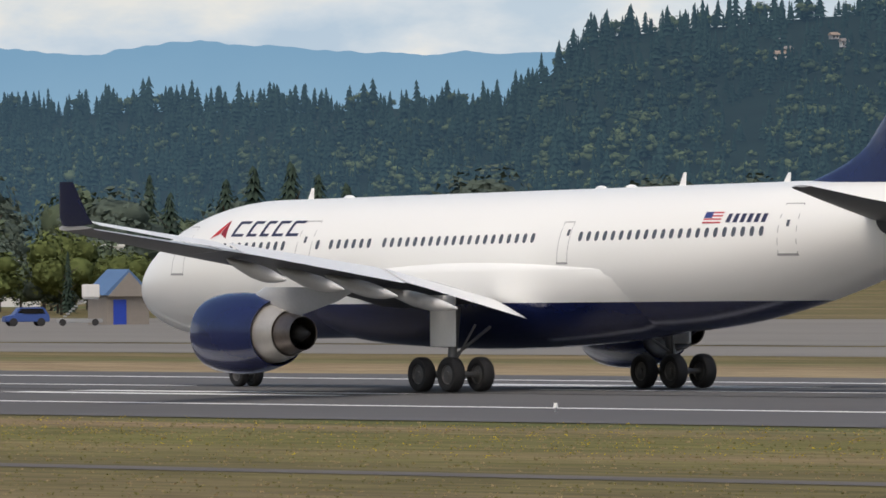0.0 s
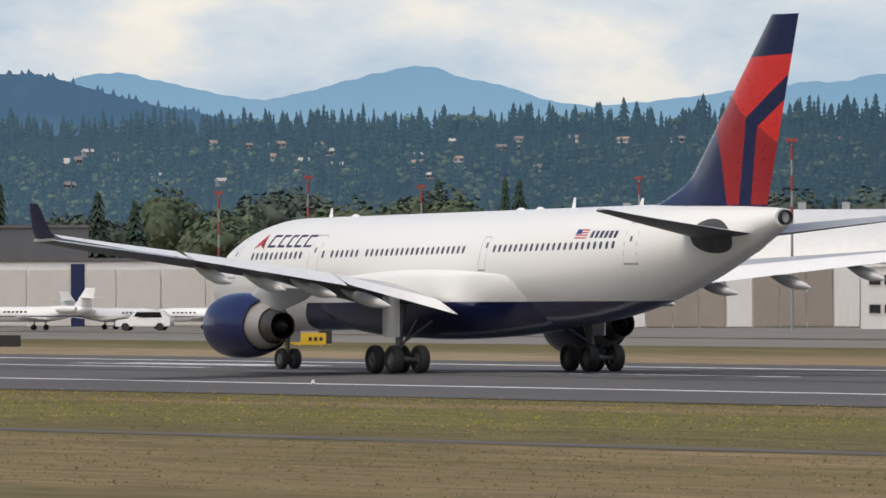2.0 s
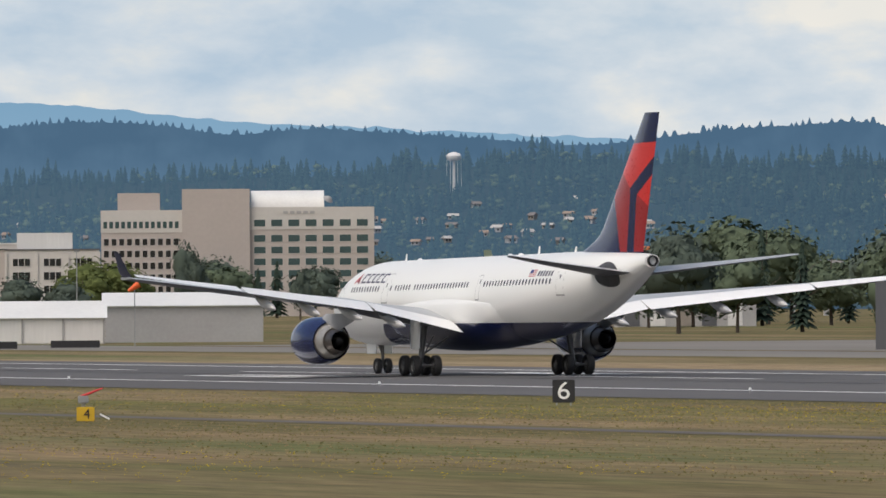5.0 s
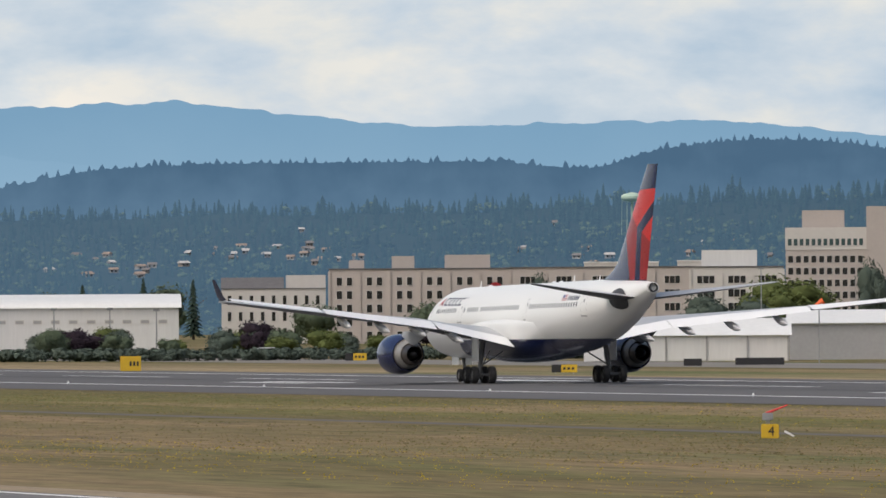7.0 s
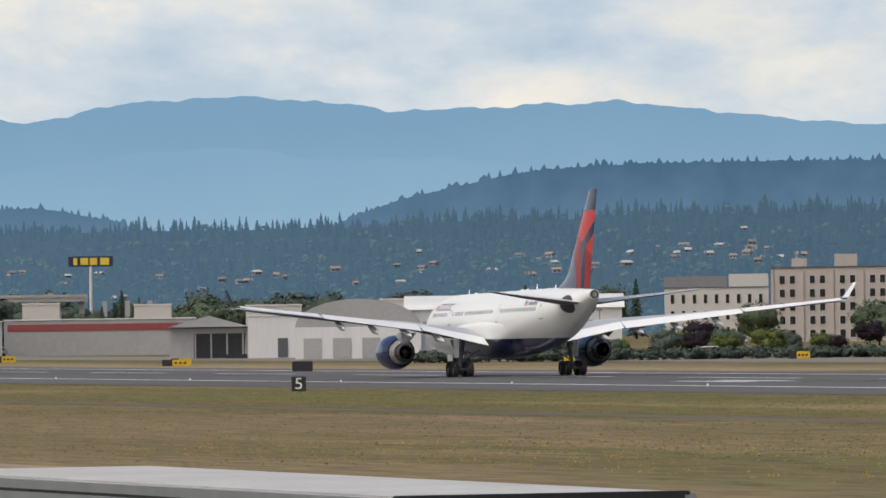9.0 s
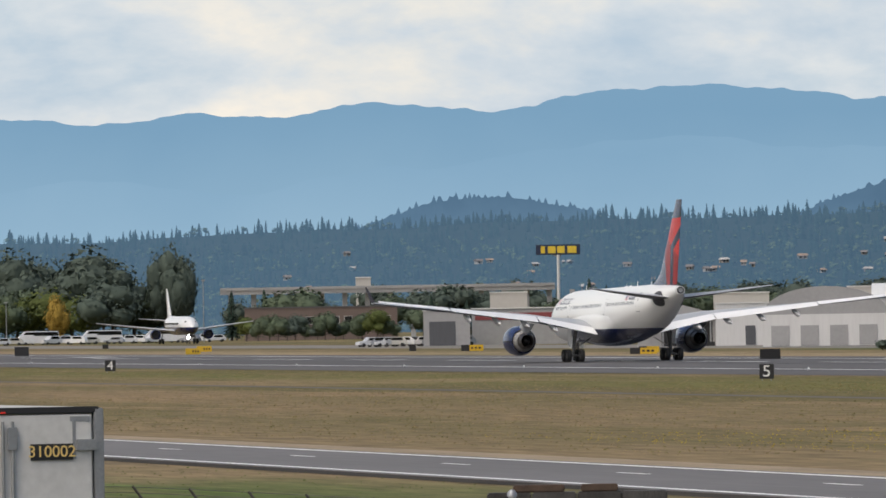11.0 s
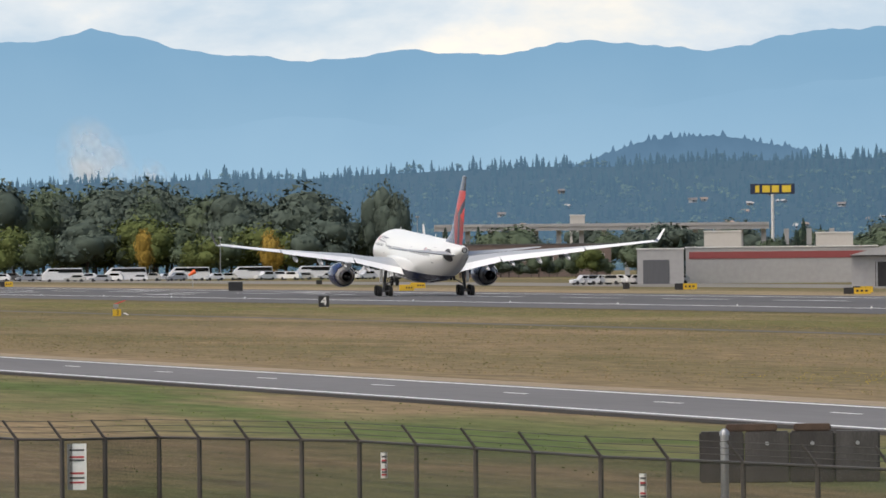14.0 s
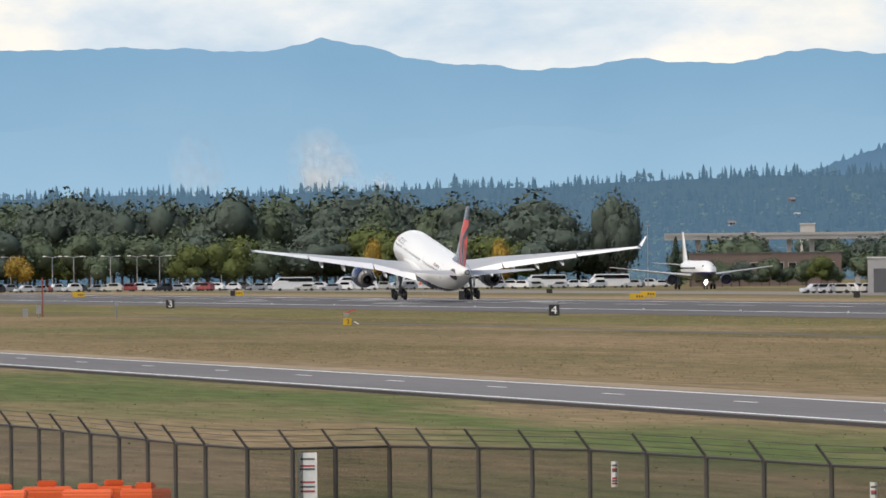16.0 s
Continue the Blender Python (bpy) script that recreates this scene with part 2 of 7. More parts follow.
VERGE_DRY = mat("dry_gravel_verge", (0.30, 0.24, 0.165), 0.95, var=0.3, scale=0.4, stretch=(0.2, 1, 1), spec=0.1)
VERGE_DARK = mat("dark_brown_verge", (0.050, 0.043, 0.034), 0.95, var=0.35, scale=0.4, stretch=(0.2, 1, 1), spec=0.1)
strip("ground_verge", VERGE_DRY, -1500, 60, 83.6, 86.4, 0.012, "dry gravelly verge beyond the perimeter road", ny=1)
strip("ground_dark_verge", VERGE_DARK, -1500, 60, 70.7, 72.3, 0.012, "dark brown edge strip of the perimeter road", ny=1)
for _y in (73.1, 82.8):
    marking(perimeter, -1400, 40, _y, 0.36, "edge_line", z=0.03)
for _k in range(44):
    marking(perimeter, -80 - _k * 30.6 - 4.6, -80 - _k * 30.6, 79.0, 0.2, "lane_dash", z=0.03)


def ramp_z(x):
    return max(0.0, min(0.45, (-x - 101.5) * 0.031)) if x > -150 else max(0.0, 0.45 + (x + 150) * 0.02)


_bm = bmesh.new()
_rows = []
for _i in range(61):
    _x = 100 - _i * 6
    _rows.append([_bm.verts.new((_x, _y, ramp_z(_x) + 0.02)) for _y in (15.0, 27.0)])
for _a, _b in zip(_rows, _rows[1:]):
    _bm.faces.new((_a[0], _a[1], _b[1], _b[0]))
tagged(part("road_access", _bm, ASPHALT), "grey asphalt access road rising gently", kind="structure")

# ---- the airliner ----
GEAR_X = 28.85          # main gear, metres behind the nose


def s(v, a, b):
    t = max(0.0, min(1.0, (v - a) / (b - a)))
    return t * t * (3 - 2 * t)


def fuselage_ring(x, grow=0.0, seg=64):
    """Cross-section x metres behind the nose: centre height, half width, half height."""
    cz = 4.71 + 0.0125 * (x - 6)
    top, bottom, half = 2.82, 2.82, 2.82
    if x < 9.5:
        u = x / 9.5
        k = math.sqrt(max(0.0, 1 - (1 - u) ** 2.15))
        half = 2.82 * k ** 0.95
        top, bottom = 2.82 * k ** 1.25 , 2.82 * k ** 0.85
        tip = -0.55 * (1 - u) ** 1.6
        top, bottom = top + tip, bottom - tip
        top, bottom = max(top, tip + 0.01), max(bottom, -tip + 0.01)
    if x > 36.5:
        u = (x - 36.5) / (57.6 - 36.5)
        bottom = 2.82 - 4.55 * u ** 1.8
        top = 2.82 - 0.42 * max(0.0, (u - 0.35) / 0.65) ** 2
        half = 2.82 - 2.42 * u ** 1.85
    zc, hz = cz + (top - bottom) / 2, (top + bottom) / 2
    return [(x - GEAR_X, (half + grow) * math.cos(a), zc + (hz + grow) * math.sin(a)) for a in (k * math.tau / seg for k in range(seg))]


def side_point(x, z, out=0.012, sign=-1):
    """The point of the fuselage's side at height z, and its outward normal."""
    ring = fuselage_ring(x, 0.0, 96)
    zs = [p[2] for p in ring]
    zc, hz = (max(zs) + min(zs)) / 2, (max(zs) - min(zs)) / 2
    half = max(p[1] for p in ring)
    q = max(-1, min(1, (z - zc) / hz))
    a = math.asin(q)
    nrm = Vector((0, math.cos(a) / half, math.sin(a) / hz)).normalized()
    return Vector((x - GEAR_X, sign * (half * math.cos(a) + out * nrm.y), z + out * nrm.z))


def side_patch(bm, outline, out=0.012, sign=-1, mi=0, nx=4, nz=4):
    """A patch that follows the fuselage: outline is four (x, z) corners, from low front round."""
    (ax, az), (bx, bz), (cx, cz), (dx, dz) = outline
    vs = []
    for j in range(nz + 1):
        v = j / nz
        vs.append([bm.verts.new(side_point((ax * (1 - u) + bx * u) * (1 - v) + (dx * (1 - u) + cx * u) * v,
                                           (az * (1 - u) + bz * u) * (1 - v) + (dz * (1 - u) + cz * u) * v, out, sign)) for u in (i / nx for i in range(nx + 1))])
    for j in range(nz):
        for i in range(nx):
            f = bm.faces.new((vs[j][i], vs[j][i + 1], vs[j + 1][i + 1], vs[j + 1][i]))
            f.material_index = mi


def airfoil(le, te, z, thick, twist=0.0, y=0.0, camber=0.02, n=12, sharp=0.0):
    """A closed section between leading and trailing edge at span y."""
    c = te - le
    up, lo = [], []
    for i in range(n + 1):
        u = (1 - math.cos(math.pi * i / n)) / 2
        h = 5 * thick * (0.2969 * math.sqrt(u) - 0.126 * u - 0.3516 * u * u + 0.2843 * u ** 3 - (0.1015 - sharp) * u ** 4)
        m = camber * 4 * u * (1 - u)
        up.append((u, m + h))
        lo.append((u, m - h))
    pts = up + lo[-1:0:-1] if sharp else up + lo[-2:0:-1]
    out = []
    for u, w in pts:
        dx, dz = u * c, w * c
        out.append((le + dx * math.cos(twist) + dz * math.sin(twist) - GEAR_X, y, z + dz * math.cos(twist) - dx * math.sin(twist)))
    return out


def wing_le(y):
    return 19.0 + (y - 2.6) * 0.688


def wing_te(y):
    return 29.8 + (y - 2.6) * 0.23 if y < 9.6 else 31.41 + (y - 9.6) * 0.412


def wing_z(y):
    """Height of the leading edge: the trailing edge's height and the wash-in."""
    te = 3.55 + (y - 3.4) * 0.19 if y < 9.6 else 4.73 + (y - 9.6) * 0.098
    return te + (wing_te(y) - wing_le(y)) * wash(y)


def wash(y):
    return 0.042 * max(0.0, 1 - y / 24)


def flap(sign, y0, y1, ext, drop, chord, name, parent, material):
    rings = []
    for k in range(5):
        y = y0 + (y1 - y0) * k / 4
        te, le = wing_te(y), wing_le(y)
        c = (te - le) * chord
        rings.append(airfoil(te - c * (1 - ext), te + c * ext, wing_z(y) - (te - le) * wash(y) + 0.12, 0.05, drop, sign * y, 0.0))
    return part(name, loft(rings), material, parent, smooth=True)


def wheel(name, parent, x, y, z, r, w, label=""):
    """A tyre and its rim with a hub, under one pivot."""
    hub = part(name, lathe([(-w * .42, r * .05), (-w * .42, r * .18), (-w * .30, r * .2), (-w * .22, r * .5), (-w * .36, r * .56), (w * .36, r * .56), (w * .22, r * .5), (w * .30, r * .2), (w * .42, r * .18), (w * .42, r * .05)], 20, "y", True), STRUT, parent, "grey metal wheel", smooth=True)
    hub.location = (x, y, z)
    part("tyre", lathe([(-w * .40, r * .56), (-w * .5, r * .72), (-w * .49, r * .88), (-w * .36, r * .975), (-w * .12, r), (w * .12, r), (w * .36, r * .975), (w * .49, r * .88), (w * .5, r * .72), (w * .40, r * .56)], 32, "y"), RUBBER, hub, "worn black rubber tyre", smooth=True)
    return hub


FIN_Z0, FIN_Z1 = 7.95, 16.72


def fin_le(v):
    z = v
    return 47.25 + 8.85 * z + (-2.3 * (1 - z / 0.17) ** 2 if z < 0.17 else 0)


def fin_te(v):
    return 55.6 + 3.0 * v


def fin_xz(u, v):
    return fin_le(v) * (1 - u) + fin_te(v) * u - GEAR_X, FIN_Z0 + (FIN_Z1 - FIN_Z0) * v


def paint_polygons(bm, polygons):
    """Cuts the skin along the sides of each polygon in the x-z plane and gives the faces inside its material."""
    for poly, mi in polygons:
        for (x0, z0), (x1, z1) in zip(poly, poly[1:] + poly[:1]):
            bmesh.ops.bisect_plane(bm, geom=bm.verts[:] + bm.edges[:] + bm.faces[:], plane_co=(x0, 0, z0), plane_no=(z1 - z0, 0, x0 - x1), dist=1e-4)
    for f in bm.faces:
        c = f.calc_center_median()
        for poly, mi in polygons:
            inside = False
            for (x0, z0), (x1, z1) in zip(poly, poly[1:] + poly[:1]):
                if (z0 > c.z) != (z1 > c.z) and c.x < (x1 - x0) * (c.z - z0) / (z1 - z0) + x0:
                    inside = not inside
            if inside:
                f.material_index = mi


def belly_line(bm):
    """Navy below a nearly level line that starts behind the nose."""
    for co, no in (((0, 0, 3.42), (-0.004, 0, 1)), ((12.2 - GEAR_X, 0, 2.6), (-0.55, 0, 1))):
        bmesh.ops.bisect_plane(bm, geom=bm.verts[:] + bm.edges[:] + bm.faces[:], plane_co=co, plane_no=no, dist=1e-4)
    for f in bm.faces:
        c = f.calc_center_median()
        if c.z < 3.42 + 0.004 * c.x and c.z < 2.6 + 0.55 * (c.x - 12.2 + GEAR_X):
            f.material_index = 1


def airliner():
    plane = empty("airliner", "white twin-engine airliner, navy belly, red and navy tail, taking off", "airplane")
    # fuselage
    xs = [0.02, 0.1, 0.25, 0.5, 0.8, 1.2, 1.7, 2.3, 3, 3.8, 4.7, 5.6, 6.6, 7.6, 8.6, 9.5] + [10.5 + k * 1.3 for k in range(20)] + [36.5 + k * 1.055 for k in range(20)] + [57.2]
    bm = loft([fuselage_ring(x) for x in xs])
    belly_line(bm)
    body = part("fuselage", bm, [WHITE, NAVY], plane, "white fuselage with navy belly", smooth=True)
    # wing-body fairing
    rings = []
    for k in range(25):
        u = k / 24
        x = 14.8 + u * 22.0
        w = math.sin(math.pi * u) ** 0.55
        zc = 4.80 + 0.0125 * (x - 6)
        ring = []
        for i in range(40):
            a = i * math.tau / 40
            c, sn = math.cos(a), math.sin(a)
            hw = 2.62 + 0.40 * w
            hz = 2.35 + (0.72 * w if sn < 0 else 0.0)
            ring.append((x - GEAR_X, hw * math.copysign(abs(c) ** 0.8, c), zc - 0.45 + hz * sn * (0.98 if sn < 0 else 0.42 * math.sin(math.pi * u) ** 0.9)))
        rings.append(ring)
    bm = loft(rings)
    belly_line(bm)
    part("belly_fairing", bm, [WHITE, NAVY], plane, "white and navy wing root fairing", smooth=True)
    # tail cone outlet
    part("exhaust_outlet", lathe([(57.0 - GEAR_X, 0.38), (57.45 - GEAR_X, 0.33), (57.45 - GEAR_X, 0.27), (56.9 - GEAR_X, 0.24), (56.9 - GEAR_X, 0.01)], 24), SOOT_AND_BAY_DARK, plane, "sooty round exhaust outlet", smooth=True).location = (0, 0, 7.36)
    # wings
    for sign, side in ((-1, "left"), (1, "right")):
        inner = [(y, .82) for y in (1.2, 2.6, 4.5, 6.5, 8.5, 9.5, 11.5, 14, 17, 19.8)]
        outer = [(y, 0.76) for y in (19.8, 23, 26, 28.0)] + [(28.6, 0.98)]
        for group, nm in ((inner, "wing"), (outer, "outer_wing")):
            rr = []
            for y, f1 in group:
                le, te = wing_le(y), wing_te(y)
                rr.append(airfoil(le, le + (te - le) * f1, wing_z(y) - 0.20 * min(1.0, max(0.0, (y - 3.5) / 3)), (0.125 - 0.03 * min(1, (y - 1.2) / 12)) / f1 * 0.95, wash(y), sign * y, 0.015))
            bm = loft(rr)
            # Downward faces take the grey with shade mixed in.
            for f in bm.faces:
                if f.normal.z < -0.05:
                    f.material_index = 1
            piece = part(nm, bm, [WING_GREY, WING_UNDER_SHADED], plane if nm == "wing" else wing, "pale grey swept wing with shade painted on underside", smooth=True)
            if nm == "wing":
                wing = piece
                WINGS.append((wing, sign))
        flap(sign, 3.0, 9.5, 0.34, 0.31, 0.24, "inner_flap", wing, FLAP_WHITE)
        flap(sign, 9.65, 19.7, 0.32, 0.30, 0.28, "outer_flap", wing, FLAP_WHITE)
        # aileron strip, pale, on the outer wing
        rr = []
        for y in (19.95, 22.0, 24.0, 26.0, 28.2):
            le, te = wing_le(y), wing_te(y)
            rr.append(airfoil(te - (te - le) * 0.30, te + 0.03, wing_z(y) + 0.11, 0.05, 0.23, sign * y, 0.0))
        part("aileron", loft(rr), FLAP_WHITE, wing, smooth=True)
        # flap track fairings
        for y, end, z, ln in ((7.78, 32.77, 3.26, 5.2), (10.96, 33.33, 3.76, 4.9), (14.29, 34.57, 4.05, 4.5), (17.75, 35.78, 4.42, 4.0)):
            rings = []
            for k in range(15):
                u = k / 14
                r = 0.36 * min(1.0, (u / 0.45)) ** 0.6 * (1 if u < 0.62 else (1 - ((u - 0.62) / 0.40) ** 1.6)) + 0.02
                rings.append([(end - ln + ln * u - GEAR_X, sign * y + r * 0.72 * math.cos(a), z + 0.80 * (1 - u) + r * (0.55 if math.sin(a) > 0 else 1.0) * math.sin(a)) for a in (i * math.tau / 14 for i in range(14))])
            part("flap_fairing", loft(rings), FAIRING_GREY, wing, "pale flap track fairing", smooth=True)
        # winglet
        wz, wl, wt = wing_z(28.6), wing_le(28.6), wing_te(28.6)
        rr = []
        for k in range(7):
            u = k / 6
            le, te = wl + 0.2 + 1.35 * u, wt + 0.10 * u
            lean = 0.55 * u ** 0.55 + 0.75 * u
            ring = []
            for px, py, pz in airfoil(le, te, 0, 0.08, 0, 0, 0.0):
                ring.append((px, sign * (28.6 + 0.10 * min(1, u * 6) + 0.85 * u) + pz * 1.0 * min(1, u * 2 + 0.2), wz - 0.05 + 1.55 * u + pz * max(0.0, 1 - u * 6)))
            rr.append(ring)
        bm = loft(rr)
        for f in bm.faces:
            if f.normal.y * sign < -0.15:
                f.material_index = 1
        part("winglet", bm, [NAVY, FLAP_WHITE], wing, "upturned winglet, navy outside and pale inside", smooth=True)
        # engine
        eng = part("engine", lathe([(0.0, 1.22), (-0.12, 1.33), (-0.05, 1.44), (0.25, 1.52), (0.9, 1.585), (1.8, 1.60), (2.7, 1.54), (3.4, 1.42), (3.95, 1.29), (3.93, 1.24), (2.9, 1.28), (1.0, 1.2), (0.4, 1.16)], 48), NAVY, plane, "navy engine cowl", smooth=True)
        eng.location = (18.85 - GEAR_X, sign * 9.37, 2.30)
        part("fan_disc", lathe([(0.9, 1.19), (0.9, 0.3), (0.4, 0.02)], 32), SOOT_AND_BAY_DARK, eng, "dark fan", smooth=True)
        part("reverser_sleeve", lathe([(3.4, 1.20), (3.9, 1.16), (4.4, 1.04), (4.85, 0.90), (4.83, 0.87), (4.0, 0.9)], 40), METAL, eng, "pale grey core sleeve", smooth=True)
        part("core_nozzle", lathe([(4.6, 0.86), (5.0, 0.80), (5.75, 0.66), (5.72, 0.62), (4.8, 0.55)], 36), HOT_METAL, eng, "heat-stained metal nozzle", smooth=True)
        part("exhaust_plug", lathe([(4.6, 0.42), (5.5, 0.36), (6.2, 0.06)], 24, caps=True), SOOT_AND_BAY_DARK, eng, "sooty exhaust cone", smooth=True)
        # pylon
        rr = []
        for z, x0, x1 in ((2.95, 21.0, 24.2), (3.55, 20.6, 27.0), (4.1, 22.0, 28.6)):
            rr.append([(px, sign * 9.37 + pz, z) for px, py, pz in airfoil(x0, x1, 0, 0.10, 0, 0, 0.0)])
        part("pylon", loft(rr), WING_GREY, plane, "grey engine pylon", smooth=True)
        # tailplane
        rr = []
        for y, le, te, z in ((0.9, 50.0, 55.6, 6.62), (3.0, 51.6, 56.0, 6.86), (6.5, 54.25, 57.0, 7.28), (9.5, 56.5, 57.95, 7.68), (9.72, 57.1, 57.95, 7.72)):
            rr.append(airfoil(le, te, z, 0.10, 0, sign * y, 0.0))
        bm = loft(rr)
        # The tailplane's underside gets the same shade-darkened grey.
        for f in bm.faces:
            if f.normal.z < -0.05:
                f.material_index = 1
        part("tailplane", bm, [WING_GREY, WING_UNDER_SHADED], plane, "grey tailplane", smooth=True)
        # dark sealing plate round the tailplane root
        bm = bmesh.new()
        mid, last = bm.verts.new(side_point(52.65, 6.52, 0.05, sign)), None
        for rad in (0.35, 0.7, 1.0):
            now = [bm.verts.new(side_point(52.65 + 1.45 * rad * math.cos(a), 6.52 + 0.78 * rad * math.sin(a), 0.05, sign)) for a in (k * math.tau / 24 for k in range(24))]
            for k in range(24):
                j = (k + 1) % 24
                bm.faces.new((now[k], now[j], mid) if last is None else (now[k], now[j], last[j], last[k]))
            last = now
        bmesh.ops.recalc_face_normals(bm, faces=bm.faces)
        part("root_plate", bm, PLATE, plane, "dark worn plate at the tailplane root")
        # main gear
        gx, gy = 0.0, sign * 5.34
        bm = bmesh.new()
        tube(bm, (0, gy, 0.75), (-0.15, sign * 5.0, 3.3), 0.17, 0.22, 16)
        tube(bm, (0, gy, 0.9), (0.75, sign * 4.7, 2.6), 0.045, 0.045)
        tube(bm, (0.05, gy, 1.3), (-0.1, sign * 3.4, 2.5), 0.06, 0.06)
        part("main_strut", bm, STRUT, plane, "grey main gear leg", smooth=True)
        bm = bmesh.new()
        tube(bm, (-0.99, gy, 0.68), (0.99, gy, 0.68), 0.14)
        for ax in (-0.99, 0.99):
            tube(bm, (ax, gy - 0.85, 0.68), (ax, gy + 0.85, 0.68), 0.10)
        part("bogie_beam", bm, STRUT, plane, smooth=True)
        for ax in (-0.99, 0.99):
            for dy in (-0.70, 0.70):
                WHEELS.append((wheel("main_wheel", plane, ax, gy + dy, 0.68, 0.68, 0.50), 0.68))
        part("gear_door", boxm(-0.95, 0.75, gy + sign * 0.30 - 0.04, gy + sign * 0.30 + 0.04, 1.75, 3.75, 0.03), FLAP_WHITE, plane, "pale gear leg door")
    # fin
    rr = []
    for k in range(22):
        v = (k / 21) ** 1.3
        le, te, z = fin_le(v), fin_te(v), FIN_Z0 + (FIN_Z1 - FIN_Z0) * v
        rr.append([(px, pz, z) for px, py, pz in airfoil(le, te, 0, 0.105 - 0.02 * v, 0, 0, 0.0, 10)])
    rr.insert(0, [(x, y, z - 0.8) for x, y, z in rr[0]])
    bm = loft(rr)
    shapes = [([(0, .587), (0, .778), (1.02, .79), (1.02, .691), (.48, .459)], 1), ([(0, .587), (.48, .459), (.563, .355), (.79, .0), (.70, .0), (.34, .254), (0, .435)], 2),
              ([(1.02, .558), (1.02, .32), (.695, .413)], 1), ([(.695, .413), (1.02, .32), (1.02, 0), (.88, 0), (.714, .355)], 2)]
    paint_polygons(bm, [([fin_xz(u, v) for u, v in poly], mi) for poly, mi in shapes])
    part("fin", bm, [NAVY, RED, DARK_RED], plane, "navy tail fin with red angular shapes", smooth=True)
    # nose gear
    NX = 6.67 - GEAR_X
    bm = tube(bmesh.new(), (NX, 0, 0.5), (NX - 0.15, 0, 2.9), 0.11, 0.14)
    tube(bm, (NX, -0.45, 0.52), (NX, 0.45, 0.52), 0.08)
    tube(bm, (NX, 0, 1.2), (NX - 1.4, 0, 2.6), 0.06)
    part("nose_strut", bm, STRUT, plane, "grey nose gear leg", smooth=True)
    for dy in (-0.36, 0.36):
        WHEELS.append((wheel("nose_wheel", plane, NX, dy, 0.525, 0.525, 0.36), 0.525))
    for dy in (-0.55, 0.55):
        part("nose_gear_door", boxm(NX - 1.6, NX + 0.3, dy - 0.03, dy + 0.03, 1.35, 2.25, 0.02), WHITE, plane)
    # doors, windows, lettering on both sides
    for sign in (-1, 1):
        for x, w, h, z in ((5.0, 1.07, 1.93, 4.60), (14.3, 1.07, 1.93, 4.78), (32.4, 0.70, 1.60, 4.96), (45.9, 1.07, 1.93, 5.24)):
            bm = bmesh.new()
            e = 0.035
            for o in (((x, z), (x + w, z), (x + w, z + e), (x, z + e)), ((x, z + h - e), (x + w, z + h - e), (x + w, z + h), (x, z + h)),
                      ((x, z), (x + e, z), (x + e, z + h), (x, z + h)), ((x + w - e, z), (x + w, z), (x + w, z + h), (x + w - e, z + h))):
                side_patch(bm, o, 0.008, sign)
            side_patch(bm, ((x + .45, z + 1.05), (x + .62, z + 1.05), (x + .62, z + 1.3), (x + .45, z + 1.3)), 0.008, sign, 1)
            side_patch(bm, ((x - .03, z - .05), (x + w + .03, z - .05), (x + w + .03, z + .02), (x - .03, z + .02)), 0.012, sign, 0)
            part("cabin_door", bm, [SEAM, WINDOW_GREY], plane, "closed cabin door outline")
        def row(x0, x1):
            x = x0
            while x < x1:
                z = 5.62 + 0.013 * (x - 6)
                bm = bmesh.new()
                vs = [bm.verts.new(side_point(x + 0.125 * math.copysign(abs(math.cos(a)) ** .7, math.cos(a)), z + 0.19 * math.copysign(abs(math.sin(a)) ** .7, math.sin(a)), 0.01, sign)) for a in (k * math.tau / 12 for k in range(12))]
                bm.faces.new(vs)
                bmesh.ops.recalc_face_normals(bm, faces=bm.faces)
                part("cabin_window", bm, WINDOW_GREY, plane)
                x += 0.533
        for x0, x1 in ((8.0, 13.5), (15.8, 16.0), (16.76, 19.7), (20.5, 31.0), (33.8, 45.3)):
            row(x0, x1)
        # lettering as slanted plain blocks
        x = 9.3
        for k, w in enumerate((0.86, 0.72, 0.64, 0.78, 0.88)):
            bm = bmesh.new()
            z0, z1, sl, e = 6.10, 6.72, 0.16, 0.11
            side_patch(bm, ((x, z0), (x + 0.2, z0), (x + 0.2 + sl, z1), (x + sl, z1)), 0.012, sign)
            side_patch(bm, ((x + 0.2, z0), (x + w, z0), (x + w + 0.03, z0 + e), (x + 0.23, z0 + e)), 0.012, sign)
            side_patch(bm, ((x + 0.33, z1 - e), (x + w + 0.1, z1 - e), (x + w + 0.13, z1), (x + 0.36, z1)), 0.012, sign)
            part("lettering", bm, LETTER, plane, "dark blue block lettering")
            x += w + 0.24
        bm = bmesh.new()
        side_patch(bm, ((7.75, 6.02), (8.38, 6.22), (8.62, 6.74), (8.58, 6.74)), 0.012, sign, 0)
        side_patch(bm, ((8.44, 6.22), (8.98, 6.02), (8.66, 6.74), (8.64, 6.74)), 0.012, sign, 1)
        part("emblem", bm, [RED, DARK_RED], plane, "red triangular emblem")
        bm = bmesh.new()
        fx, fz = 41.35, 6.43
        for k in range(7):
            side_patch(bm, ((fx, fz + k * .062), (fx + 1.1, fz + k * .062), (fx + 1.1, fz + k * .062 + (.062)), (fx, fz + k * .062 + .062)), 0.012, sign, 0 if k % 2 == 0 else 1, 3, 1)
        side_patch(bm, ((fx, fz + .2), (fx + .48, fz + .2), (fx + .48, fz + .434), (fx, fz + .434)), 0.016, sign, 2)
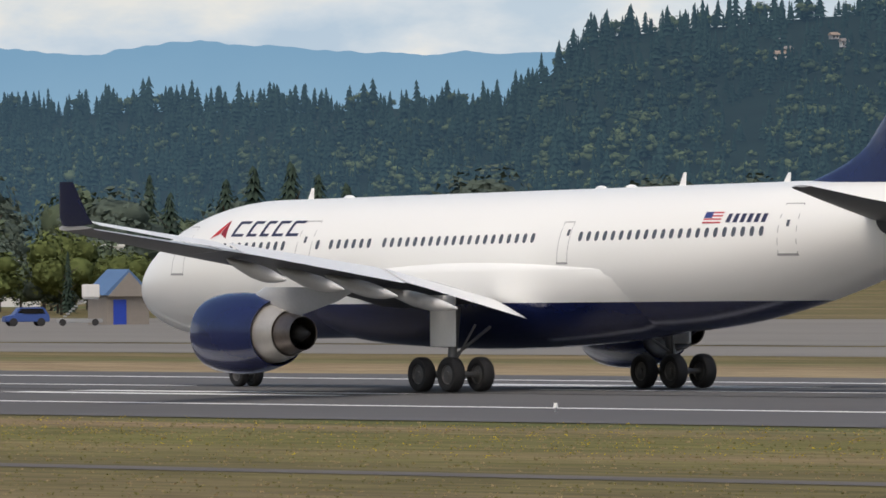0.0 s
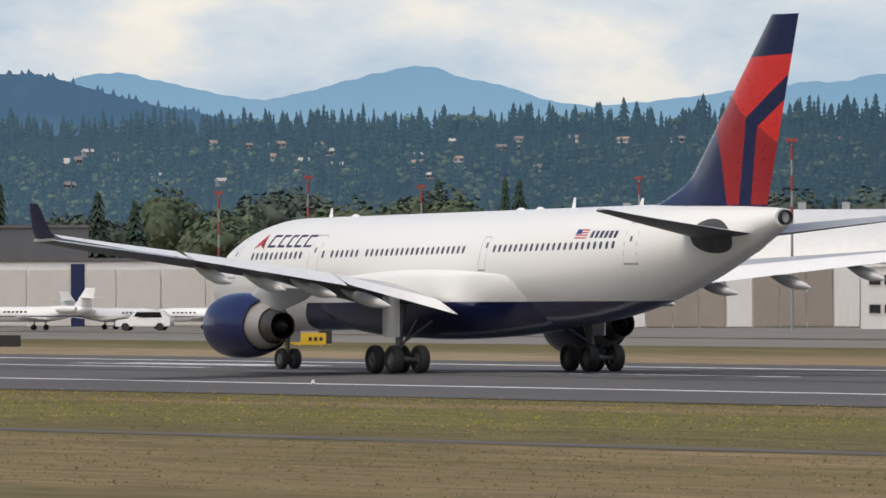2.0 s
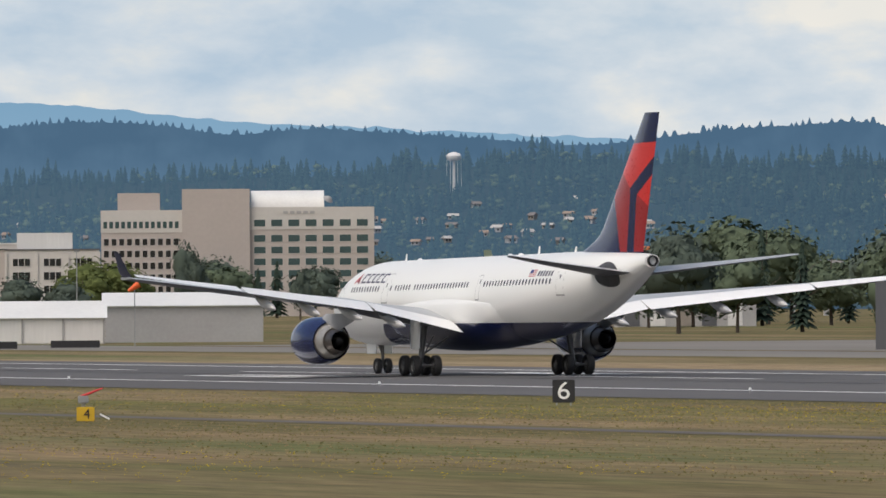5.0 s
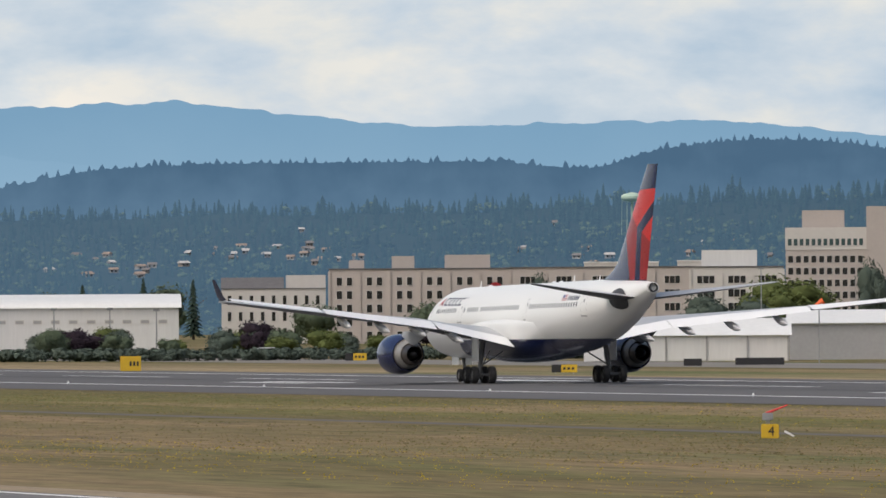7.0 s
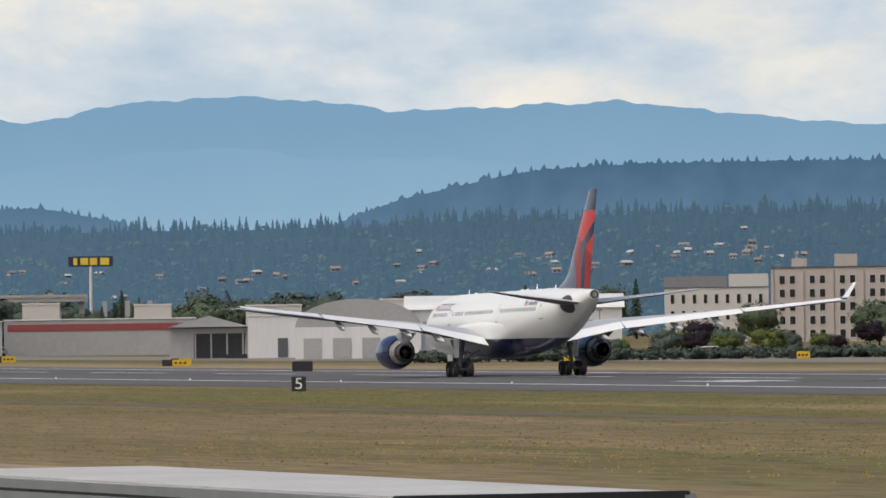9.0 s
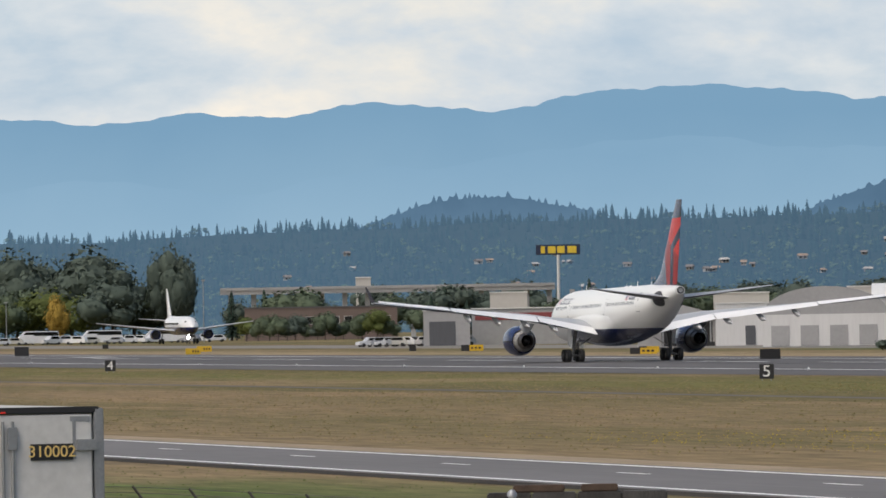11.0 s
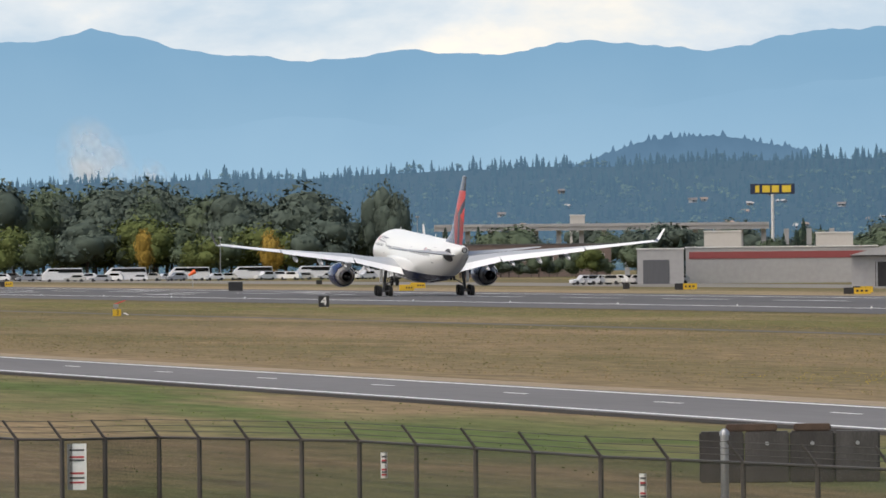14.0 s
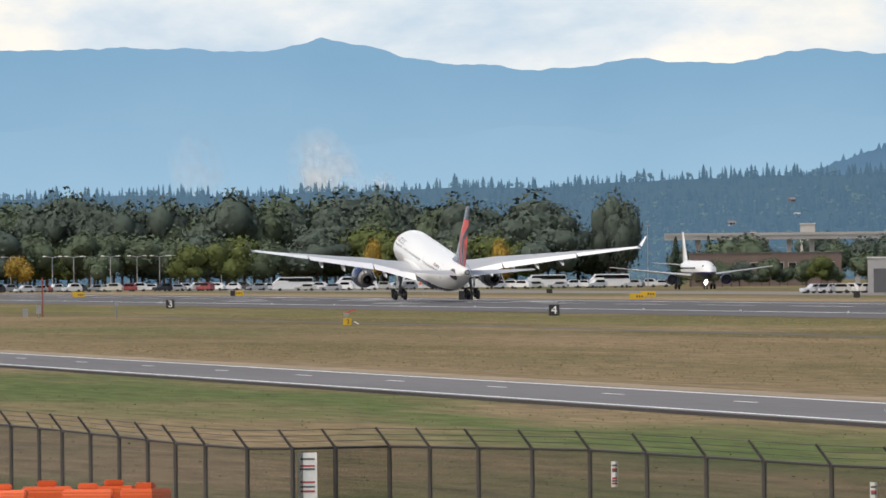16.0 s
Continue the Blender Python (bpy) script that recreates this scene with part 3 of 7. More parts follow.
        part("flag", bm, [FLAG_RED, WHITE, FLAG_BLUE], plane, "small painted flag with red stripes")
        for k in range(6):
            bm = bmesh.new()
            x = 42.75 + k * 0.42
            side_patch(bm, ((x, 6.46), (x + 0.25, 6.46), (x + 0.29, 6.79), (x + 0.04, 6.79)), 0.012, sign)
            part("registration_bar", bm, LETTER, plane)
    # roof antennas
    for x, h in ((11.2, .45), (36.6, .5), (43.3, .35)):
        z = fuselage_ring(x)[16][2]
        rr = [[(px, pz, zz) for px, py, pz in airfoil(x + d, x + d + c, 0, .12, 0, 0, 0, 6)] for zz, d, c in ((z - .05, 0, .45), (z + h, .3, .2))]
        part("antenna", loft(rr), FLAP_WHITE, plane, "white blade antenna")
    for x in (14.2, 31.5, 33.5):
        z = fuselage_ring(x)[16][2]
        bm = bmesh.new()
        bmesh.ops.create_uvsphere(bm, u_segments=12, v_segments=8, radius=1, matrix=Matrix.LocRotScale((x - GEAR_X, 0, z - .03), None, (.35, .16, .14)))
        part("antenna_dome", bm, FLAP_WHITE, plane, smooth=True)
    return plane


WHEELS = []
WINGS = []
plane = airliner()

# ---- sky, mountains and woods ----


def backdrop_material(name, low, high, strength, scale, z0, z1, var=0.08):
    """A far, glowing surface with haze put into its colour, which fades with height as distance does."""
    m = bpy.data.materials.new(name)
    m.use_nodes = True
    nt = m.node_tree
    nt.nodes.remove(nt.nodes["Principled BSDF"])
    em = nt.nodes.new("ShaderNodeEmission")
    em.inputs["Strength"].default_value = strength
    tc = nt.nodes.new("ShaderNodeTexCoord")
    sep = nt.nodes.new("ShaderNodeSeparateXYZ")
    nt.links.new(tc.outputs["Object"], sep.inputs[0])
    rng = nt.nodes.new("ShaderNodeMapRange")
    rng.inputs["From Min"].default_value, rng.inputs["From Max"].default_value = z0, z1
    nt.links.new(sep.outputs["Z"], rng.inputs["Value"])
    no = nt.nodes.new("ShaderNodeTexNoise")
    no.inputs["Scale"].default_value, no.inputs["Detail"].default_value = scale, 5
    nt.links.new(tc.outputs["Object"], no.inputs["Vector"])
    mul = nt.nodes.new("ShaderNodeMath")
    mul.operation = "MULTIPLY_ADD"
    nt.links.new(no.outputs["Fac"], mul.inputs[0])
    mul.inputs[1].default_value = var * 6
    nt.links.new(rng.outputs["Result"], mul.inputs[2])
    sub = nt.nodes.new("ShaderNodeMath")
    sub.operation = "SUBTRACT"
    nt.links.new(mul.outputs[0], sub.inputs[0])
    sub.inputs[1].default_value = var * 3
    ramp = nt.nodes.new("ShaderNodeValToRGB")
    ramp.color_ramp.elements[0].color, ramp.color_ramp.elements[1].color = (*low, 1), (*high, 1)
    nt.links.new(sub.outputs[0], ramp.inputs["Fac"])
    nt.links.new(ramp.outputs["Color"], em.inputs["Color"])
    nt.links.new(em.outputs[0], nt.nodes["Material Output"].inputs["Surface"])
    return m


def cloud_material():
    m = bpy.data.materials.new("cloud_layer")
    m.use_nodes = True
    nt = m.node_tree
    nt.nodes.remove(nt.nodes["Principled BSDF"])
    em = nt.nodes.new("ShaderNodeEmission")
    tc = nt.nodes.new("ShaderNodeTexCoord")
    mp = nt.nodes.new("ShaderNodeMapping")
    mp.inputs["Scale"].default_value = (1, 1, 2.3)
    nt.links.new(tc.outputs["Object"], mp.inputs["Vector"])

    def noise_node(scale, detail, rough, dist):
        no = nt.nodes.new("ShaderNodeTexNoise")
        for key, v in (("Scale", scale), ("Detail", detail), ("Roughness", rough), ("Distortion", dist)):
            no.inputs[key].default_value = v
        nt.links.new(mp.outputs["Vector"], no.inputs["Vector"])
        return no
    a, b = noise_node(0.0095, 9, 0.56, 0.1), noise_node(0.004, 4, 0.5, 0.1)
    ra, rb = nt.nodes.new("ShaderNodeValToRGB"), nt.nodes.new("ShaderNodeValToRGB")
    e = ra.color_ramp.elements
    e[0].position, e[0].color = 0.36, (0.58, 0.68, 0.78, 1)
    e[1].position, e[1].color = 0.64, (1.0, 0.93, 0.84, 1)
    k = e.new(0.5)
    k.color = (0.76, 0.80, 0.84, 1)
    e = rb.color_ramp.elements
    e[0].position, e[0].color = 0.38, (0.82, 0.88, 0.93, 1)
    e[1].position, e[1].color = 0.64, (1.0, 1.0, 0.98, 1)
    nt.links.new(a.outputs["Fac"], ra.inputs["Fac"])
    nt.links.new(b.outputs["Fac"], rb.inputs["Fac"])
    mx = nt.nodes.new("ShaderNodeMix")
    mx.data_type, mx.blend_type = "RGBA", "MULTIPLY"
    mx.inputs[0].default_value = 1.0
    nt.links.new(ra.outputs["Color"], mx.inputs[6])
    nt.links.new(rb.outputs["Color"], mx.inputs[7])
    nt.links.new(mx.outputs[2], em.inputs["Color"])
    em.inputs["Strength"].default_value = SKY_GLOW
    nt.links.new(em.outputs[0], nt.nodes["Material Output"].inputs["Surface"])
    return m


SKY_GLOW = 0.95


def curtain(name, material, dist, height, b0=48.0, b1=88.0, step=0.02, base=-30.0, label=""):
    """A ridge seen from afar: height(bearing) is its crest in metres."""
    bm = bmesh.new()
    n = int((b1 - b0) / step)
    last = None
    for i in range(n + 1):
        b = b0 + (b1 - b0) * i / n
        hgt = height(b)
        low = bm.verts.new(heading(b, dist - 60, base))
        top = bm.verts.new(heading(b, dist, hgt))
        if last:
            bm.faces.new((last[0], low, top, last[1]))
        last = (low, top)
    return tagged(part(name, bm, material), label, "backdrop", kind="structure")


def crest(table, rough, freq, seed):
    """Crest height in degrees above the horizon, eased between a few knots, with small folds."""
    bs, hs = [p[0] for p in table], [p[1] for p in table]

    def f(b):
        j = float(np.interp(b, bs, hs))
        j = 0.5 * j + 0.25 * float(np.interp(b - 0.09, bs, hs)) + 0.25 * float(np.interp(b + 0.09, bs, hs))
        return j + rough * (noise.noise((b * freq, seed, 0)) + 0.5 * noise.noise((b * freq * 2.7, seed, 3)))
    return f


def metres(f, dist):
    return lambda b: EYE_Z + dist * math.tan(radians(f(b)))


cloud_wall = curtain("backdrop_sky", cloud_material(), 4950, lambda b: 900.0, 20, 110, 1.0, label="pale overcast sky with soft broken clouds")
MOUNTAIN = [(48, 1.1), (55.3, 1.07), (56.4, 1.15), (57.0, 1.07), (57.6, 1.14), (58.4, 1.01), (58.8, 1.01), (59.7, 1.015), (60.9, 0.88), (61.5, 0.82), (62.0, 0.96), (62.4, 1.06),
            (63.2, 0.86), (63.5, 0.91), (64.0, 1.03), (65.2, 0.80), (65.8, 0.915), (66.3, 0.78), (69.0, 0.82), (71.1, 0.93), (72.2, 1.04), (73.8, 1.01), (75.1, 1.155), (76.2, 1.115), (77.0, 1.205),
            (77.7, 1.185), (78.2, 1.08), (79.0, 1.14), (79.4, 1.06), (79.9, 1.10), (80.3, 1.035), (81.0, 1.09), (81.35, 1.17), (81.58, 1.235), (81.85, 1.15), (82.6, 1.18), (83.4, 1.165), (88, 1.1)]
# Haze is painted in: paler at the foot, deeper blue at the crest.
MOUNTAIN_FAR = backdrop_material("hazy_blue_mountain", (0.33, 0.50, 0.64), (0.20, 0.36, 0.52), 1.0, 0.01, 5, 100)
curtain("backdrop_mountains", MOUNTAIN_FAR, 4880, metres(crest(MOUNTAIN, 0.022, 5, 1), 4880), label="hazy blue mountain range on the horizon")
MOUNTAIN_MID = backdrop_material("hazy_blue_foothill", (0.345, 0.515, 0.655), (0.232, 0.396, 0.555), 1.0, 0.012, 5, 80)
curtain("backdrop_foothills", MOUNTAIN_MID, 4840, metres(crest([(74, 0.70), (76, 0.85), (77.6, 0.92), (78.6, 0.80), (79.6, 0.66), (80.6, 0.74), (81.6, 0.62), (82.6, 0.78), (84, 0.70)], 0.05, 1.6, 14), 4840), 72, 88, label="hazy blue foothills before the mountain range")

HILLS = [(58, 0.3), (63.2, 0.75), (63.9, 0.88), (64.4, 1.03), (64.8, 1.03), (65.1, 0.98), (66.0, 0.83), (66.8, 0.72), (67.2, 0.78), (67.7, 0.93), (68.5, 0.885), (69.2, 0.80), (70, 0.865), (70.7, 0.91),
         (71.1, 0.87), (71.6, 0.94), (72, 0.95), (72.5, 0.90), (72.85, 0.79), (73.4, 0.84), (75, 0.835), (75.6, 0.80), (76.3, 0.65), (76.6, 0.535), (77, 0.4), (77.5, 0.45), (77.8, 0.56), (78.2, 0.64), (78.6, 0.62), (79, 0.48), (79.5, 0.3), (82, 0.3)]
# The hills glow as well, their haze mixed into the lower colour.
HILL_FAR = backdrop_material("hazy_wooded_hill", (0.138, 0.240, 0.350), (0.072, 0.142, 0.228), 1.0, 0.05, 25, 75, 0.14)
_hill = crest(HILLS, 0.006, 6, 7)


def jagged(f, dist, spike, seed):
    rnd = random.Random(seed)
    return lambda b: EYE_Z + dist * math.tan(radians(f(b))) + spike * (rnd.random() ** 3)


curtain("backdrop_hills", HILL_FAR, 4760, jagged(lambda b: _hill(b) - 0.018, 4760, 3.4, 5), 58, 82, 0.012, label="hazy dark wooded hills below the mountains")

# ---- the wooded slope ----
RIDGE = [(46, 1.45), (52.65, 1.40), (53.5, 1.33), (54.2, 1.25), (54.5, 1.02), (54.7, 0.89), (57.4, 0.87), (60.7, 0.83), (63.1, 0.80), (64.7, 0.78), (67.7, 0.75), (69.5, 0.78), (71.1, 0.70), (73.2, 0.64), (76, 0.57),
         (78.4, 0.53), (81.8, 0.43), (84, 0.42), (90, 0.42)]
_ridge = crest(RIDGE, 0.012, 2.2, 11)
SLOPE_NEAR, SLOPE_FAR = 3250.0, 4350.0


def stature(b):
    """How tall the woods stand: the ridge draws away down the valley."""
    return float(np.interp(b, (60, 68, 74, 78, 82), (1.1, 0.9, 0.65, 0.5, 0.45)))


def slope_z(b, d):
    top = EYE_Z + SLOPE_FAR * math.tan(radians(_ridge(b))) - 8.0 * stature(b)
    u = (d - SLOPE_NEAR) / (SLOPE_FAR - SLOPE_NEAR)
    return max(0.0, top * max(0.0, min(1.0, u)) ** 0.92 + 2.0 * noise.noise((b * 1.3, d * 0.006, 2)))


def with_haze_glow(m, col, near, far):
    """Far backdrop woods with the air's haze added as blue emission, stronger down the valley."""
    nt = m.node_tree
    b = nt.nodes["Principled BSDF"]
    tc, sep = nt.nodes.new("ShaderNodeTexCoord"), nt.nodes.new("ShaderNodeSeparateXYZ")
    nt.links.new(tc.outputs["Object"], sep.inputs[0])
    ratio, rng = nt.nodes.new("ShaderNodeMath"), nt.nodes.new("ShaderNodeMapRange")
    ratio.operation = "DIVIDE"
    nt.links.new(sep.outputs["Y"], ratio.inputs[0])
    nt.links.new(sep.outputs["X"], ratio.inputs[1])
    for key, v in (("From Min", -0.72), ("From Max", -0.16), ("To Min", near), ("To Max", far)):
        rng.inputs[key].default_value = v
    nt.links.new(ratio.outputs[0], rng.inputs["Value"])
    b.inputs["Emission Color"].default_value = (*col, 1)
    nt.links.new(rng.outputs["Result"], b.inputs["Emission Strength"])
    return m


# Soil and foliage glow blue: haze is put into these materials.
HAZE_BLUE = (0.035, 0.064, 0.100)
SOIL = with_haze_glow(mat("hazed_hillside_undergrowth", (0.011, 0.019, 0.014), 0.95, var=0.3, scale=0.02, spec=0.02), HAZE_BLUE, 0.60, 1.85)
CONIFER = with_haze_glow(mat("hazed_conifer_needles", (0.020, 0.036, 0.030), 0.9, var=0.25, scale=0.004, spec=0.0, island=0.25, fine=4.0), HAZE_BLUE, 0.60, 1.85)
BROADLEAF = with_haze_glow(mat("hazed_broadleaf_foliage", (0.024, 0.040, 0.028), 0.9, var=0.25, scale=0.004, col2=(0.078, 0.098, 0.046), spec=0.0, island=0.25, fine=4.0), HAZE_BLUE, 0.62, 1.9)
_bm = bmesh.new()
_last = None
for _i in range(421):
    _b = 46 + 42 * _i / 420
    _col = [_bm.verts.new(heading(_b, _d, slope_z(_b, _d) - (0.5 if _d < SLOPE_FAR else 0))) for _d in [SLOPE_NEAR + k * 110 for k in range(11)]]
    if _last:
        for _p, _q, _r, _t in zip(_last, _last[1:], _col[1:], _col):
            _bm.faces.new((_p, _t, _r, _q))
    _last = _col
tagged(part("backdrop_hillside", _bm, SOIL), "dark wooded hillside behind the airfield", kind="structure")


def scatter(name, material, label, template, count, place, seed):
    """Many small plants in one mesh: template(rnd) gives vertices and faces of one plant one metre high."""
    rnd = random.Random(seed)
    kinds = [template(random.Random(seed + k)) for k in range(14)]
    V, F, base = [], [], 0
    for _ in range(count):
        spot = place(rnd)
        if spot is None:
            continue
        p, size, wide = spot
        v, f = kinds[rnd.randrange(14)]
        a = rnd.random() * math.tau
        c, sn = math.cos(a) * size * wide, math.sin(a) * size * wide
        V.append(np.stack([v[:, 0] * c - v[:, 1] * sn + p[0], v[:, 0] * sn + v[:, 1] * c + p[1], v[:, 2] * size + p[2]], 1))
        F.append(f + base)
        base += len(v)
    me = bpy.data.meshes.new(name)
    me.from_pydata(np.concatenate(V).tolist(), [], np.concatenate(F).tolist())
    me.materials.append(material)
    me.shade_smooth()
    return tagged(new(name, me), label, kind="stuff")


def conifer_shape(rnd, tiers=6, arms=4):
    """Drooping skirts of boughs, each a ragged star round the stem."""
    v, f = [], []
    w0 = rnd.uniform(0.15, 0.22)
    for k in range(tiers):
        z = 0.06 + 0.94 * k / tiers
        w = w0 * (1 - k / tiers) ** 0.85 + 0.012
        off = rnd.random() * 6
        top = len(v)
        v.append((rnd.uniform(-.01, .01), rnd.uniform(-.01, .01), min(1.0, z + 1.35 / tiers)))
        n = arms * 2
        for j in range(n):
            a = off + j * math.tau / n
            l = w * (rnd.uniform(0.85, 1.25) if j % 2 else rnd.uniform(0.5, 0.7))
            v.append((l * math.cos(a), l * math.sin(a), z - (0.03 if j % 2 else -0.02) + rnd.uniform(-.015, .015)))
        f += [(top, top + 1 + j, top + 1 + (j + 1) % n) for j in range(n)]
    return np.array(v), np.array(f)


def blob(rnd, c, r, levels=1):
    """A lumpy closed mass of foliage."""
    bm = bmesh.new()
    bmesh.ops.create_icosphere(bm, subdivisions=levels, radius=1)
    sh = rnd.random() * 50
    v = []
    for p in bm.verts:
        k = r * (1 + 0.40 * noise.noise(p.co * 2.3 + Vector((sh, 0, 0))))
        v.append((c[0] + p.co.x * k, c[1] + p.co.y * k, c[2] + p.co.z * k * 0.92))
    bm.verts.index_update()
    f = [tuple(q.index for q in face.verts) for face in bm.faces]
    bm.free()
    return v, f


def leafy_shape(rnd, leaves=20, size=0.10, blobs=3, core=1):
    v, f = [], []
    cs = [(rnd.uniform(-.22, .22), rnd.uniform(-.22, .22), rnd.uniform(0.38, 0.74), rnd.uniform(0.18, 0.30)) for _ in range(blobs)]
    for cx, cy, cz, r in cs:
        bv, bf = blob(rnd, (cx, cy, cz), r * 0.76, core)
        f += [tuple(q + len(v) for q in face) for face in bf]
        v += bv
    for k in range(leaves):
        cx, cy, cz, r = cs[k % blobs]
        d = Vector((rnd.gauss(0, 1), rnd.gauss(0, 1), rnd.gauss(0, 1) + 0.3)).normalized()
        c = Vector((cx, cy, cz)) + d * r * rnd.uniform(0.78, 1.16)
        n = (d + Vector((rnd.uniform(-.6, .6), rnd.uniform(-.6, .6), rnd.uniform(-.6, .6)))).normalized()
        t1 = n.orthogonal().normalized()
        t2 = n.cross(t1)
        s1 = size * rnd.uniform(0.6, 1.3)
        i = len(v)
        v += [tuple(c + t1 * s1), tuple(c - t1 * s1 * 0.5 + t2 * s1 * 0.8), tuple(c - t1 * s1 * 0.5 - t2 * s1 * 0.8)]
        f.append((i, i + 1, i + 2))
    return np.array(v), np.array(f)


_rnd = random.Random(21)
HOUSES = []
# bearing, half width, height in degrees above the horizon, houses
for _b, _w, _e, _n in ((53.2, 0.5, 1.15, 5), (60.8, 1.0, 0.64, 10), (62.4, 0.9, 0.60, 20), (63.6, 0.7, 0.52, 10), (64.6, 0.7, 0.55, 10), (66.0, 0.9, 0.56, 22), (67.2, 0.5, 0.50, 8), (69.6, 0.8, 0.42, 24), (70.2, 0.3, 0.36, 8),
                       (72.6, 0.7, 0.36, 12), (74.6, 0.5, 0.36, 22), (75.8, 0.6, 0.32, 18), (76.9, 0.5, 0.25, 10), (77.9, 0.5, 0.22, 12), (79.0, 0.5, 0.18, 6)):
    for _k in range(_n):
        _bb, _ee = _b + _rnd.uniform(-_w, _w), _e + _rnd.gauss(0, 0.05)
        for _d in range(int(SLOPE_NEAR) + 90, int(SLOPE_FAR) - 150, 15):
            if math.degrees(math.atan2(slope_z(_bb, _d) + 2.5 - EYE_Z, _d)) > _ee:
                break
        HOUSES.append((_bb, float(_d)))


def in_garden(b, d):
    """Whether a place lies in the open ground before a house."""
    return any(abs(b - hb) < 0.05 and hd - 28 < d < hd + 6 for hb, hd in HOUSES)


def slope_spot(lo, hi, near, far, steep=1.0):
    def place(rnd):
        b = rnd.uniform(49, 86)
        u = rnd.random() ** steep
        d = near + (far - near) * u
        clump = noise.noise((b * 2.2, d * 0.004, 5))
        if clump < rnd.uniform(-0.9, 0.15) - 0.25 or in_garden(b, d):
            return None
        return heading(b, d, slope_z(b, d) - 0.6), rnd.uniform(lo, hi) * (1.0 + 0.5 * clump) * stature(b), rnd.uniform(0.95, 1.7)
    return place


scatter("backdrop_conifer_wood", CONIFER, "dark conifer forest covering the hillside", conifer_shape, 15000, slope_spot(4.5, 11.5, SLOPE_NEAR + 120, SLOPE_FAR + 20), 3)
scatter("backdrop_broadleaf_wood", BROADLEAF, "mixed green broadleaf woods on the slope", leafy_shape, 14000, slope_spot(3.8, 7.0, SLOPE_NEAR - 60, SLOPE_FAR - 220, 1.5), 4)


def crest_spot(rnd):
    b = rnd.uniform(49, 86)
    return heading(b, SLOPE_FAR + rnd.uniform(-25, 5), slope_z(b, SLOPE_FAR) - 0.5), stature(b) * (4.0 + 8 * rnd.random() ** 2.2) * (1 + 0.5 * noise.noise((b * 3.1, 9, 4))), rnd.uniform(0.9, 1.7)


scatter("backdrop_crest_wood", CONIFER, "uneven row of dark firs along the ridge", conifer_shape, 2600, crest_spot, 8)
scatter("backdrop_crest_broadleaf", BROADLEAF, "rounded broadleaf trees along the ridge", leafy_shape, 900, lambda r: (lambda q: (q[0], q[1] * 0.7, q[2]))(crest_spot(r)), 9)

# houses on the slope
WALLS = [mat("pale_house_wall", c, 0.8, var=0.1) for c in ((0.50, 0.50, 0.50), (0.28, 0.25, 0.22), (0.36, 0.37, 0.39))]
ROOFS = [mat("grey_house_roof", c, 0.85, var=0.15) for c in ((0.20, 0.19, 0.19), (0.30, 0.24, 0.20), (0.45, 0.44, 0.43))]


def house(k, m, w, d, h):
    ob = empty("house", "small pale house with a pitched roof among trees", "house", m, "houses on the slope")
    part("wall", boxm(-w / 2, w / 2, 0, d, 0, h), WALLS[k % 3], ob)
    bm = bmesh.new()
    a = [bm.verts.new(p) for p in ((-w / 2 - .4, -.5, h - .1), (w / 2 + .4, -.5, h - .1), (w / 2 + .4, d + .5, h - .1), (-w / 2 - .4, d + .5, h - .1), (-w / 2 - .2, d / 2, h * 1.55), (w / 2 + .2, d / 2, h * 1.55))]
    for q in ((0, 1, 5, 4), (2, 3, 4, 5), (1, 2, 5), (3, 0, 4), (3, 2, 1, 0)):
        bm.faces.new([a[i] for i in q])
    part("roof", bm, ROOFS[(k // 2) % 3], ob)
    for x in (-w * .28, w * .22):
        part("window", boxm(x - .25, x + .25, -0.03, 0.02, h * .35, h * .75), GLASS_DARK, ob)
    return ob


_rnd = random.Random(22)
for _k, (_b, _d) in enumerate(HOUSES):
    house(_k, pose(*heading(_b, _d, slope_z(_b, _d) - 0.3), 0, 0, _b + _rnd.uniform(-30, 30)), _rnd.uniform(2.2, 4.8) * stature(_b) ** 0.6, _rnd.uniform(2.5, 3.5), _rnd.uniform(1.5, 2.1) * stature(_b) ** 0.7)

# ---- trees that stand apart ----
BARK = mat("grey_brown_bark", (0.09, 0.07, 0.055), 0.9, var=0.25, scale=2)
LEAF_DARK = mat("dark_green_leaves", (0.086, 0.110, 0.090), 0.85, var=0.15, scale=0.3, spec=0.03, island=0.2)
LEAF_MID = mat("green_leaves", (0.098, 0.126, 0.082), 0.85, var=0.15, scale=0.3, spec=0.03, island=0.3)
LEAF_LIGHT = mat("yellow_green_leaves", (0.105, 0.128, 0.046), 0.85, var=0.2, scale=0.3, spec=0.03, island=0.3)
LEAF_GOLD = mat("golden_autumn_leaves", (0.30, 0.205, 0.045), 0.85, var=0.3, scale=0.3, spec=0.1, island=0.5)
LEAF_PURPLE = mat("dark_purple_leaves", (0.030, 0.022, 0.030), 0.85, var=0.35, scale=0.3, spec=0.1, island=0.5)
NEEDLES = mat("dark_fir_needles", (0.040, 0.060, 0.046), 0.9, var=0.2, scale=0.3, spec=0.03, island=0.4)


